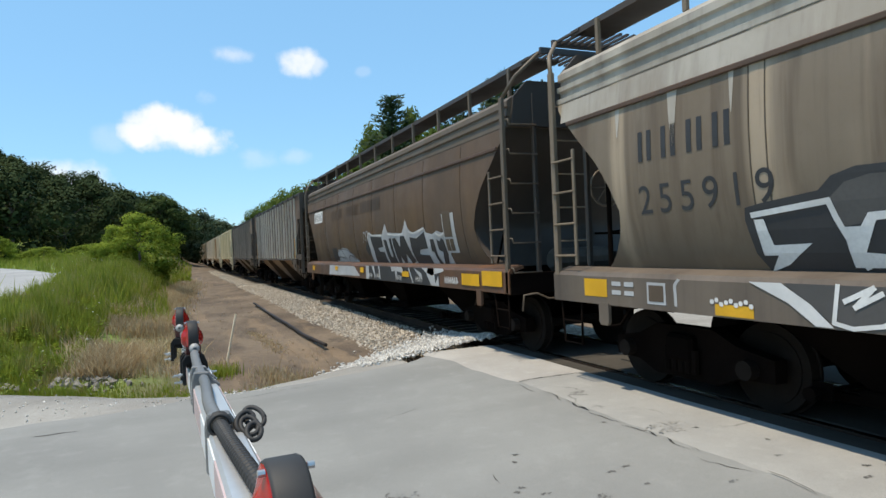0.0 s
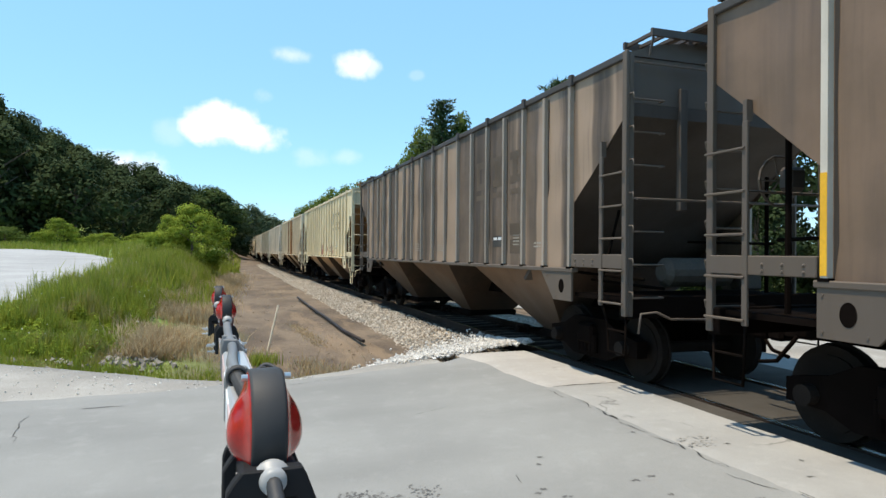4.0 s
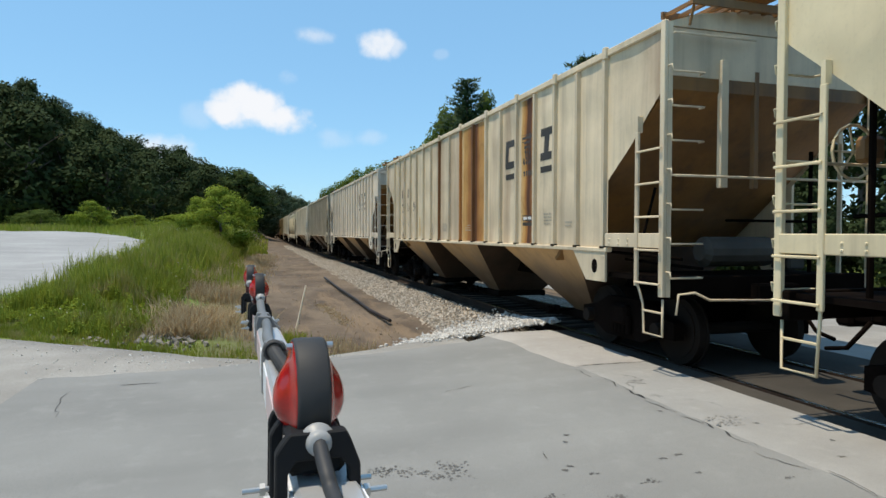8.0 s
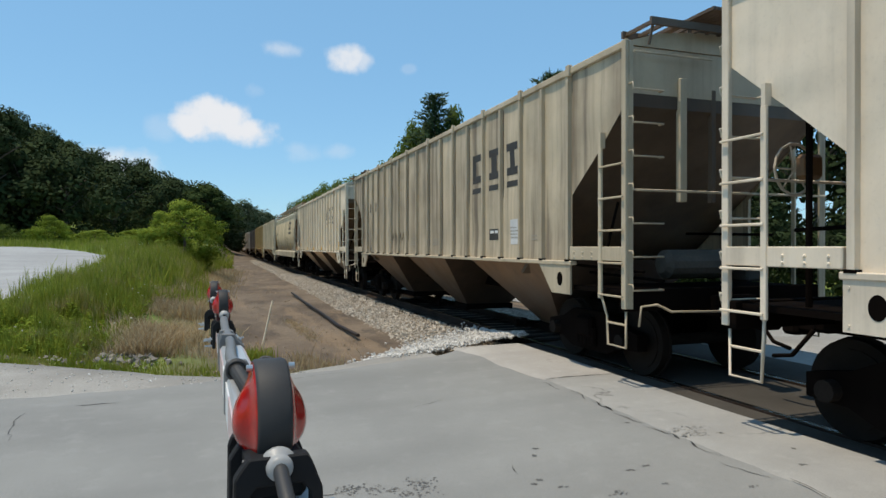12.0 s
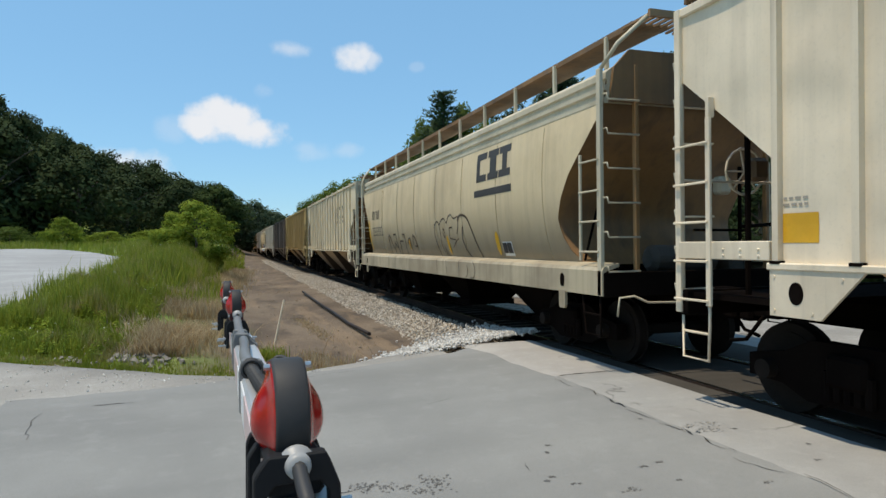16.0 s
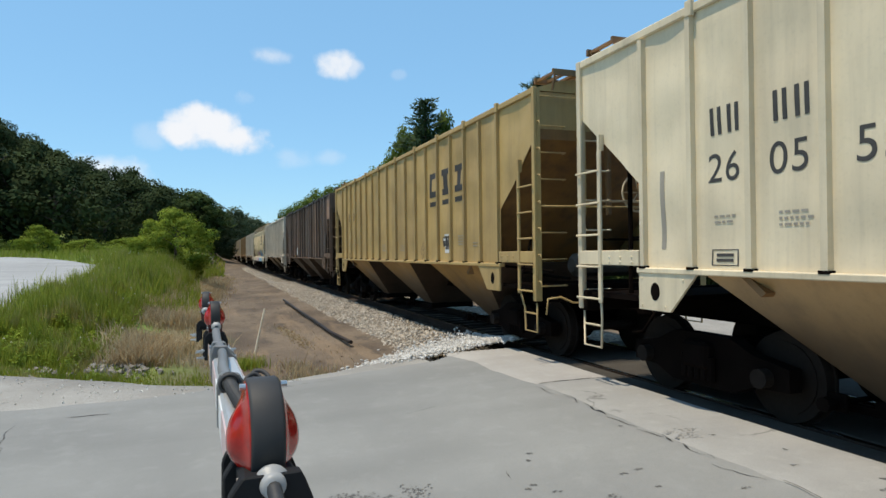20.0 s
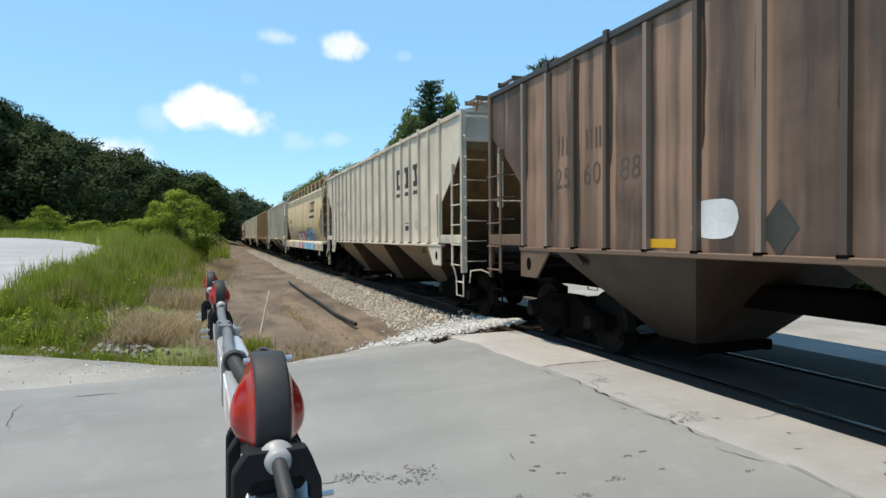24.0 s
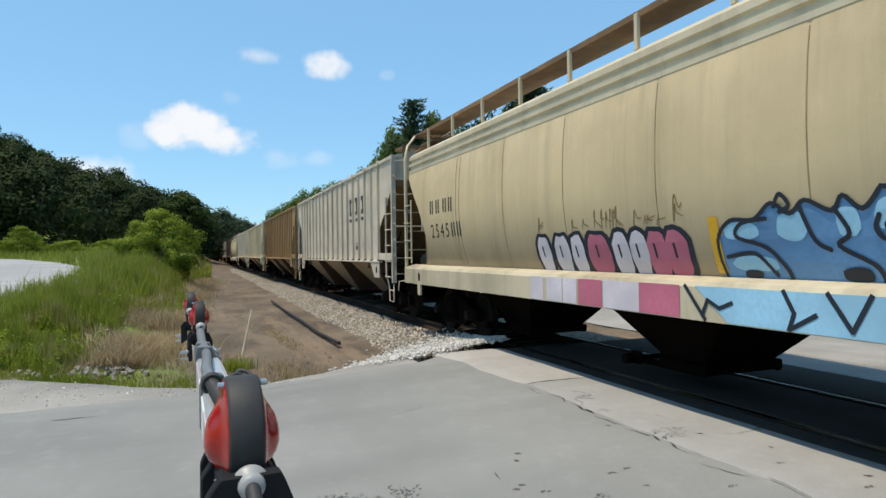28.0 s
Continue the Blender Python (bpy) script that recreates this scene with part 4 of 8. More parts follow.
def hopper_car(scheme, fine=True, variant=0):
    car = bpy.data.objects.new("covered_hopper_car", None)
    scene.collection.objects.link(car)
    car.empty_display_size = 1.0
    body, ribm, low, endm, trim = scheme["side"], scheme["rib"], scheme["low"], scheme["end"], scheme["trim"]
    for t in (False, True):
        add(car, "side_sheet_%d" % variant, lambda bm: b_side_sheet(bm, variant), body, t, name="side_sheet")
        add(car, "top_rail", b_top_rail, scheme.get("top", trim), t)
        add(car, "side_sill", b_side_sill, trim, t)
        for k, y in enumerate(RIBS if fine or not t else ()):
            m = scheme["odd"].get(k, ribm) if not t else ribm
            add(car, "side_rib", b_rib, m, t, (0, y, 0))
            if fine:
                add(car, "rib_foot", b_rib_foot, M_DARKMETAL, t, (0, y, 0))
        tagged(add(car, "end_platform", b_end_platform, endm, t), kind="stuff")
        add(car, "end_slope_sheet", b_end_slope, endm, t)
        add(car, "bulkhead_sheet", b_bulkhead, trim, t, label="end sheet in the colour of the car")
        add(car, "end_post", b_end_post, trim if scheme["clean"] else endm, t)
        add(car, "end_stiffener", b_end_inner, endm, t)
        add(car, "end_handrail", b_end_rail, trim, t)
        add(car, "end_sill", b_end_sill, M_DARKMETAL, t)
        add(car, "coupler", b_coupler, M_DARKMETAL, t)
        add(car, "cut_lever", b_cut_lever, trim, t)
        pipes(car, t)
        add(car, "top_grab_bar", b_top_grab, trim, t)
        for flip in (False, True):
            mats = {"corner_post": (b_corner_post, trim), "ladder": (b_ladder, trim), "stirrup_step": (b_stirrup, trim if scheme["clean"] else M_DARKMETAL),
                    "end_beam": (b_end_beam, trim), "bolster_plate": (b_bolster_plate, trim)}
            for key, (fn, mm) in mats.items():
                ob = add(car, key, fn, mm, t)
                if key == "bolster_plate":
                    add(ob, "jack_hole", b_painted_hole, M_DARKMETAL, label="dark disc painted as a jacking hole")
                if flip:
                    mirrored(ob)
                if key == "ladder" and t == flip:
                    rungs = [(b_rung, "rung", z) for z in RUNGS] + ([(b_end_rung, "grab_iron", z) for z in END_RUNGS] if fine else [])
                    for fn2, nm, z in rungs:
                        r = add(ob, nm, fn2, trim)
                        r.matrix_basis = Matrix.Translation((0, 0, z))
    add(car, "roof", b_roof, trim)
    tagged(add(car, "roof_walkway", b_walkway, endm), kind="stuff")
    for k in range(8):
        add(car, "hatch_cover", lambda bm: box(bm, -0.34, 0.34, -0.8, 0.8, 4.46, 4.56, 0.03), trim, False, (0, -6.9 + k * 1.97, 0))
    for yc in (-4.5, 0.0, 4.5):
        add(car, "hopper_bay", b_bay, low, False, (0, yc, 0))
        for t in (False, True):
            add(car, "slope_sheet", b_slope, M_SLOPE, t, (0, -yc if t else yc, 0), label="brown slope sheet with its shade painted in")
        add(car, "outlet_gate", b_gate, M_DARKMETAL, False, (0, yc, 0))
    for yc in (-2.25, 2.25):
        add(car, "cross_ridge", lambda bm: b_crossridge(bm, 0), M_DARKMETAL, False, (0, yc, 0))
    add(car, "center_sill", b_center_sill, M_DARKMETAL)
    add(car, "brake_wheel", b_brake_wheel, trim, True)
    add(car, "brake_housing", b_brake_box, endm, True)
    add(car, "air_reservoir", b_reservoir, M_RES)
    trucks(car, 6.55, fine)
    return car


# rounded centre-flow style car
A2 = 8.0


def acf_half(z):
    """Half width of the rounded body at a height."""
    pts = [(1.2, 1.24), (1.42, 1.39), (1.62, 1.475), (1.82, 1.53), (2.02, 1.57), (2.22, 1.597), (2.42, 1.613), (2.72, 1.62), (3.02, 1.61), (3.32, 1.59), (3.62, 1.55)]
    for (a, wa), (b, wb) in zip(pts, pts[1:]):
        if z <= b:
            return wa + (wb - wa) * (z - a) / (b - a)
    return pts[-1][1]


def acf_cut(z):
    """How far the rounded side is cut back from the end at a height."""
    pts = [(1.45, 0.80), (1.6, 1.02), (1.85, 1.2), (2.1, 1.26), (2.4, 1.12), (2.73, 0.88), (3.1, 0.48), (3.5, 0.07), (3.7, 0.05)]
    for (a, ca), (b, cb) in zip(pts, pts[1:]):
        if z <= b:
            return ca + (cb - ca) * (z - a) / (b - a)
    return 0.05


SEAMS = [-6.3, -4.45, -2.6, -0.77, 1.09, 2.92, 4.75, 4.92]


def a_shell(bm):
    """One rounded side with its welded vertical seams left as shallow grooves."""
    zs = [1.42 + k * (3.62 - 1.42) / 22 for k in range(23)]
    seams = SEAMS
    ys = sorted({round(-A2 + k * 0.4, 3) for k in range(41)} | {s + d for s in seams for d in (-0.03, 0.0, 0.03)})
    grid = []
    for z in zs:
        row = []
        c = acf_cut(z)
        for y in ys:
            yy = max(-A2 + c, min(A2 - c, y))
            groove = 0.008 if any(abs(yy - s) < 1e-4 for s in seams) else 0.0
            row.append(bm.verts.new((-acf_half(z) + groove, yy, z)))
        grid.append(row)
    for a, b in zip(grid, grid[1:]):
        for i in range(len(ys) - 1):
            q = [a[i], a[i + 1], b[i + 1], b[i]]
            if (q[0].co - q[1].co).length > 1e-5 or (q[3].co - q[2].co).length > 1e-5:
                try:
                    f = bm.faces.new(q)
                    f.smooth = True
                except ValueError:
                    pass
    bmesh.ops.remove_doubles(bm, verts=bm.verts[:], dist=1e-4)


def a_seam(bm):
    for k in range(16):
        z, z2 = 1.5 + k * 0.128, 1.5 + (k + 1) * 0.128
        tube(bm, (-acf_half(z) + 0.003, 0, z), (-acf_half(z2) + 0.003, 0, z2), 0.0065, 5, caps=False)


def a_eave(bm):
    """Stepped eave with three bright ridges, and the curved roof."""
    o = [(-1.53, 3.58), (-1.56, 3.60), (-1.56, 3.66), (-1.51, 3.68), (-1.51, 3.74), (-1.545, 3.76), (-1.545, 3.82), (-1.50, 3.84), (-1.50, 3.89), (-1.53, 3.91), (-1.525, 3.99), (-1.42, 4.07), (-1.15, 4.2), (-0.7, 4.32), (0, 4.36)]
    full = o + [(-x, z) for x, z in reversed(o[:-1])]
    a = [bm.verts.new((x, -A2 + 0.03, z)) for x, z in full]
    b = [bm.verts.new((x, A2 - 0.03, z)) for x, z in full]
    for i in range(len(full) - 1):
        bm.faces.new((a[i], a[i + 1], b[i + 1], b[i]))
    bm.faces.new(a)
    bm.faces.new(b[::-1])
    bmesh.ops.recalc_face_normals(bm, faces=bm.faces[:])


def a_end(bm):
    """The end sheet, curved with the cut-back sides."""
    zs = [1.42 + k * (3.66 - 1.42) / 20 for k in range(21)]
    rows = []
    for z in zs:
        c, w = acf_cut(z), acf_half(z) - 0.004
        rows.append([bm.verts.new((x * w, -A2 + c + 0.05 * (1 - x * x), z)) for x in (-1, -0.75, -0.4, 0, 0.4, 0.75, 1)])
    for a, b in zip(rows, rows[1:]):
        for i in range(6):
            bm.faces.new((a[i], a[i + 1], b[i + 1], b[i])).smooth = True
    top = rows[-1]
    up = [bm.verts.new((v.co.x * 0.97, v.co.y, 4.0)) for v in top]
    for i in range(6):
        bm.faces.new((top[i], top[i + 1], up[i + 1], up[i]))


def a_bulkhead(bm):
    prism(bm, [(-1.5, 3.6), (1.5, 3.6), (1.44, 4.05), (1.2, 4.3), (-1.2, 4.3), (-1.44, 4.05)], "y", -A2 - 0.03, -A2 + 0.02)


def a_sill(bm):
    o = [(-1.66, 1.04), (-1.66, 1.37), (-1.63, 1.42), (-1.40, 1.47), (-1.40, 1.42), (-1.6, 1.36), (-1.6, 1.10), (-1.5, 1.04)]
    prism(bm, o, "y", -A2 - 0.05, A2 + 0.05)


def a_walk(bm):
    box(bm, -1.18, -0.62, -A2 - 0.1, A2 + 0.1, 4.60, 4.64, 0.006)
    box(bm, -1.20, -1.17, -A2 - 0.1, A2 + 0.1, 4.57, 4.65)


def a_walk_post(bm):
    box(bm, -1.235, -1.18, -0.03, 0.03, 4.17, 4.62, 0.006)


def a_end_walk(bm):
    for k in range(22):
        x = -1.2 + k * 2.4 / 21
        box(bm, x - 0.02, x + 0.02, -A2 - 0.5, -A2 + 0.1, 4.60, 4.63)
    box(bm, -1.24, 1.24, -A2 - 0.53, -A2 - 0.48, 4.57, 4.66)


def a_corner(bm):
    box(bm, -1.66, -1.60, -A2 - 0.02, -A2 + 0.07, 1.04, 4.02, 0.008)
    pipe_run(bm, [(-1.63, -A2 + 0.02, 4.0), (-1.5, -A2 - 0.2, 4.3), (-1.22, -A2 - 0.45, 4.6)], 0.03, 6)


def a_ladder(bm):
    x = -1.66
    box(bm, x - 0.01, x + 0.02, -A2 + 0.46, -A2 + 0.51, 1.5, 2.95, 0.005)


def a_rung(bm):
    tube(bm, (-1.67, -A2 + 0.02, 0), (-1.67, -A2 + 0.5, 0), 0.0135, 6)


def a_end_rung(bm):
    pipe_run(bm, [(-1.6, -A2, 0.03), (-1.6, -A2 - 0.09, 0.03), (-1.58, -A2 - 0.09, -0.04), (-1.1, -A2 - 0.09, -0.04), (-1.1, -A2, -0.04)], 0.0125, 6)


def a_end_post(bm):
    box(bm, -1.13, -1.07, -A2 - 0.04, -A2 + 0.03, 1.2, 4.1, 0.006)


def a_deck(bm):
    box(bm, -1.6, 1.6, -A2, -A2 + 1.5, 1.1, 1.2, 0.01)
    box(bm, -1.64, 1.64, -A2 - 0.06, -A2 + 0.02, 1.02, 1.35, 0.01)


def a_lug(bm):
    o = [(-0.09, 0.84), (-0.06, 0.8), (0.06, 0.8), (0.09, 0.84), (0.09, 1.06), (-0.09, 1.06)]
    prism(bm, [(a, b) for a, b in o], "x", -1.67, -1.63)


def a_step(bm):
    pipe_run(bm, [(-1.62, -A2 + 0.5, 1.05), (-1.6, -A2 + 0.46, 0.5), (-1.6, -A2 + 0.08, 0.5), (-1.62, -A2 + 0.06, 1.05)], 0.016, 6)
    tube(bm, (-1.61, -A2 + 0.48, 0.78), (-1.61, -A2 + 0.07, 0.78), 0.014, 6)


def a_bay(bm):
    b_bay(bm, 1.5, 0.34)
    b_slope(bm, 1.5, 0.34)
    for v in bm.verts:
        if v.co.z > 1.0:
            v.co.z = 1.4
            v.co.x *= 0.75


def shift(fn, dy):
    def g(bm):
        fn(bm)
        for v in bm.verts:
            v.co.y += dy
    return g


def round_hopper_car(scheme, fine=True):
    car = bpy.data.objects.new("covered_hopper_car", None)
    scene.collection.objects.link(car)
    car.empty_display_size = 1.0
    body, low, endm, trim = scheme["side"], scheme["low"], scheme["end"], scheme["trim"]
    for t in (False, True):
        add(car, "rounded_side", a_shell, body, t)
        add(car, "rounded_side_sill", a_sill, scheme["sill"], t, name="side_sill")
        add(car, "walkway_plank", a_walk, endm, t)
        for k in range(11):
            add(car, "walkway_post", a_walk_post, trim, t, (0, -7.5 + 1.5 * k, 0))
        for y in SEAMS:
            add(car, "weld_seam", a_seam, scheme["seam"], t, (0, y, 0))
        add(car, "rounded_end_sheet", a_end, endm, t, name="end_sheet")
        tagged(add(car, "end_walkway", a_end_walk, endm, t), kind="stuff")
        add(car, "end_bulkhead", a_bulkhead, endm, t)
        add(car, "round_end_deck", a_deck, M_DARKMETAL, t, name="end_deck")
        add(car, "round_coupler", shift(b_coupler, 0.15), M_DARKMETAL, t, name="coupler")
        add(car, "round_cut_lever", shift(b_cut_lever, 0.15), trim, t, name="cut_lever")
        pipes(car, t, 0.2)
        for y in (-7.0, 7.0):
            add(car, "jacking_lug", a_lug, scheme["sill"], t, (0, y, 0))
        for flip in (False, True):
            for key, fn, mm in (("round_corner_post", a_corner, trim), ("round_ladder", a_ladder, trim), ("round_end_post", a_end_post, endm), ("round_step", a_step, M_DARKMETAL)):
                ob = add(car, key, fn, mm, t, name=key[6:])
                if flip:
                    mirrored(ob)
                if key == "round_ladder" and t == flip:
                    for fn2, nm, z in [(a_rung, "rung", 1.62 + 0.405 * k) for k in range(4)] + [(a_end_rung, "grab_iron", 1.4 + 0.45 * k) for k in range(6)]:
                        r = add(ob, "round_" + nm, fn2, trim, name=nm)
                        r.matrix_basis = Matrix.Translation((0, 0, z))
    add(car, "rounded_roof", a_eave, scheme["roof"], name="roof")
    for yc in (-4.3, 0.0, 4.3):
        # round-car bays in the same near-black, shade under the body painted in
        add(car, "round_bay", a_bay, M_DARKMETAL, False, (0, yc, 0), name="hopper_bay")
        add(car, "outlet_gate", b_gate, M_DARKMETAL, False, (0, yc, 0))
    add(car, "center_sill", b_center_sill, M_DARKMETAL)
    add(car, "brake_wheel", b_brake_wheel, trim, True)
    add(car, "round_brake_box", shift(b_brake_box, 0.4), trim, False, name="brake_housing", label="white brake housing on the end")
    add(car, "air_reservoir", b_reservoir, M_RES)
    trucks(car, 6.35, fine)
    return car


# paint schemes
DIRT, SOOT = (0.12, 0.085, 0.055), (0.06, 0.045, 0.035)
P = {}


def pal(name, base, **k):
    P[name] = paint("paint_" + name, base, **k)
    return P[name]


def scheme(name, side, low, end, rib=None, trim=None, clean=True, odd=None, **k):
    # bays darken towards the outlets: dirt plus painted shade
    s = {"side": pal(name + "_side", side, **k), "low": paint("paint_" + name + "_bays", low, (0.045, 0.031, 0.021), 0.3, 0.3, grime_shade=0.88, reach_z=(1.15, 1.95)),
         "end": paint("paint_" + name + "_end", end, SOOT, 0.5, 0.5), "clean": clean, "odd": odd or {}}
    s["trim"] = paint("paint_" + name + "_trim", trim or side, DIRT, 0.3, 0.3)
    s["rib"] = paint("paint_" + name + "_ribs", rib or tuple(c * 0.93 for c in side), DIRT, 0.4, 0.3)
    s["roof"] = paint("paint_" + name + "_roof", trim or side, DIRT, 0.25, 0.25)
    s["sill"] = paint("paint_" + name + "_sill", trim or side, DIRT, 0.3, 0.35)
    s["seam"] = plain("seam_" + name, tuple(c * 0.55 for c in side), 0.7)
    return s


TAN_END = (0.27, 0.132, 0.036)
RUST_MAT = paint("paint_rust_panel", (0.26, 0.11, 0.03), (0.10, 0.04, 0.015), 0.6, 0.5, quilt=0.025)
SCHEMES = {
    "umber": scheme("umber", (0.205, 0.16, 0.112), (0.161, 0.106, 0.064), (0.06, 0.048, 0.04), streak=0.75, blotch=0.5, dirt=DIRT, clean=False, grime_shade=0.7, reach_z=(1.8, 3.0)),
    "brown": scheme("brown", (0.124, 0.073, 0.037), (0.120, 0.076, 0.042), (0.05, 0.04, 0.033), trim=(0.13, 0.1, 0.072), streak=0.42, blotch=0.5, dirt=SOOT, clean=False, grime_shade=0.3),
    "soil": scheme("soil", (0.175, 0.11, 0.067), (0.235, 0.118, 0.036), (0.05, 0.04, 0.033), rib=(0.72, 0.66, 0.56), trim=(0.09, 0.07, 0.055), streak=0.55, blotch=0.7, dirt=SOOT, clean=False, quilt=0.015),
    "soil_b": scheme("soil_b", (0.16, 0.113, 0.078), (0.15, 0.078, 0.036), (0.07, 0.055, 0.045), rib=(0.33, 0.28, 0.23), trim=(0.10, 0.08, 0.065), streak=0.9, blotch=0.6, dirt=SOOT, clean=False, quilt=0.015),
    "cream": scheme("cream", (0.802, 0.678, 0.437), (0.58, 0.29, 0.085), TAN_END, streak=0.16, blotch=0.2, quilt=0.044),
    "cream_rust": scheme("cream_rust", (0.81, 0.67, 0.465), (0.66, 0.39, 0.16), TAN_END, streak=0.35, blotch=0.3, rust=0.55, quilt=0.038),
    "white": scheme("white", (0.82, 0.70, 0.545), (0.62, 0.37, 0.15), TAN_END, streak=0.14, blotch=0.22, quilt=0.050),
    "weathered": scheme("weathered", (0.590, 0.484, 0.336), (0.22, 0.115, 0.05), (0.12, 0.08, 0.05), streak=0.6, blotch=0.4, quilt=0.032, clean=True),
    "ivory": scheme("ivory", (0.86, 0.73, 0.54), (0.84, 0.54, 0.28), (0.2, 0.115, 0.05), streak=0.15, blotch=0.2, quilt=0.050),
    "sand": scheme("sand", (0.720, 0.578, 0.354), (0.201, 0.124, 0.057), (0.26, 0.14, 0.05), trim=(0.62, 0.55, 0.40), streak=0.25, blotch=0.25, grime_shade=0.8, reach_z=(1.8, 3.15), dirt=(0.17, 0.13, 0.09)),
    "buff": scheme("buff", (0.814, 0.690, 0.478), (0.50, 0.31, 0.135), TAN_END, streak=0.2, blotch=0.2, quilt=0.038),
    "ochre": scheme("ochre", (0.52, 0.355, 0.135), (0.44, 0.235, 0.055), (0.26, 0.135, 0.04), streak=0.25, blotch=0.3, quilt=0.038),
    "umber_rib": scheme("umber_rib", (0.165, 0.10, 0.065), (0.045, 0.028, 0.017), (0.10, 0.07, 0.05), rib=(0.27, 0.20, 0.155), streak=0.85, blotch=0.85, dirt=(0.05, 0.034, 0.025), clean=False, quilt=0.02, grime_shade=0.5),
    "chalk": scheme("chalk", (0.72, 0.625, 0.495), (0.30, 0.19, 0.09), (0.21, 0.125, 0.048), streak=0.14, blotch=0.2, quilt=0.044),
    "honey": scheme("honey", (0.71, 0.55, 0.315), (0.242, 0.133, 0.057), (0.28, 0.15, 0.052), trim=(0.64, 0.55, 0.38), streak=0.25, blotch=0.25, grime_shade=0.62, reach_z=(1.8, 3.1), dirt=(0.20, 0.15, 0.10)),
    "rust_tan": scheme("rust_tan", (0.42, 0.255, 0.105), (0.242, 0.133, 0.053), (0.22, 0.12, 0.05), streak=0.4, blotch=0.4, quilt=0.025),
}
M_DARKRAIL = paint("paint_dark_top_rail", (0.045, 0.042, 0.04), SOOT, 0.3, 0.3)
for nm in ("soil", "soil_b", "umber_rib"):
    SCHEMES[nm]["top"] = M_DARKRAIL
SCHEMES["umber"]["sill"] = paint("paint_grimy_sill", (0.15, 0.118, 0.09), SOOT, 0.5, 0.5)
SCHEMES["umber"]["roof"] = paint("paint_chalky_roof", (0.44, 0.40, 0.34), (0.17, 0.14, 0.11), 0.55, 0.55)
SCHEMES["brown"]["sill"] = paint("paint_rusty_sill", (0.115, 0.058, 0.032), SOOT, 0.5, 0.5, rust=0.5)
SCHEMES["sand"]["sill"] = paint("paint_dusty_sill", (0.52, 0.44, 0.30), DIRT, 0.4, 0.45)
SCHEMES["cream_rust"]["odd"] = {k: RUST_MAT for k in (7, 8, 10)}
SCHEMES["umber_rib"]["odd"] = {k: SCHEMES["umber_rib"]["end"] for k in (2, 3, 5, 8, 9, 10, 12, 14, 15)}

# travel of the train towards the camera, in metres, by time
TRAVEL = [(0, 0.0), (1, 9.33), (2, 18.64), (3, 27.94), (4, 37.13), (5.5, 50.83), (7, 64.43), (8, 73.47), (9, 82.52), (10, 91.52), (11, 100.52), (12, 109.52), (13.5, 122.9), (15, 136.06),
          (16, 144.77), (17, 153.35), (18, 161.82), (19, 170.15), (20, 178.40), (21, 186.52), (22.5, 198.6), (24, 210.61), (25, 218.47), (26, 226.24), (27, 233.99), (28, 241.69)]
# (near end, far end, rounded, scheme, label)
CARS = [(-8.75, 7.26, True, "umber", "grey-brown rounded covered hopper car with black and white graffiti"),
        (8.50, 24.69, True, "brown", "rusty brown rounded covered hopper car with silver and black graffiti"),
        (25.97, 42.37, False, "soil", "dirty brown covered hopper car with pale side ribs"),
        (43.70, 60.19, False, "soil_b", "sooty brown rib-sided covered hopper car"),
        (61.70, 78.36, False, "cream", "cream rib-sided covered hopper car with red graffiti"),
        (79.72, 96.48, False, "cream_rust", "cream rib-sided covered hopper car with rusted panels"),
        (97.91, 114.59, False, "white", "off-white rib-sided covered hopper car"),
        (115.95, 132.45, False, "weathered", "weathered beige rib-sided covered hopper car"),
        (134.0, 150.69, False, "ivory", "ivory rib-sided covered hopper car with yellow patches"),
        (151.99, 167.98, True, "sand", "sand-coloured rounded covered hopper car with faint graffiti"),
        (169.34, 185.71, False, "buff", "pale buff rib-sided covered hopper car"),
        (186.99, 203.25, False, "ochre", "ochre yellow rib-sided covered hopper car"),
        (204.65, 221.09, False, "umber_rib", "dark brown sooty rib-sided covered hopper car"),
        (222.42, 238.78, False, "chalk", "chalk white rib-sided covered hopper car"),
        (240.05, 255.96, True, "honey", "honey-coloured rounded covered hopper car with blue and pink graffiti"),
        (257.36, 273.44, False, "chalk", "chalk white rib-sided covered hopper car")]
TAIL = ["rust_tan", "buff", "white", "sand", "umber_rib", "white", "soil_b", "ochre", "cream", "umber_rib", "brown", "buff", "soil", "weathered"]
start = 274.73
for nm in TAIL:
    CARS.append((start, start + 16.35, nm in ("sand", "brown"), nm, {"sand": "sand-coloured rounded covered hopper car far down the train", "brown": "brown rounded covered hopper car far down the train"}.get(nm, "rib-sided covered hopper car far down the train")))
    start += 17.7
TRAIN = []
for number, (near, far, rounded, nm, label) in enumerate(CARS):
    car = round_hopper_car(SCHEMES[nm], near < 274) if rounded else hopper_car(SCHEMES[nm], near < 274, number % 3)
    tagged(car, label, "hopper car", group="cars of the freight train")
    TRAIN.append((car, (near + far) / 2))


# ---- lettering, patches and graffiti on the cars ----
def flat_ink(name, color, rough=0.6):
    return plain(name, color, rough, 0, 0.18, 5, 0.05, 0.001)


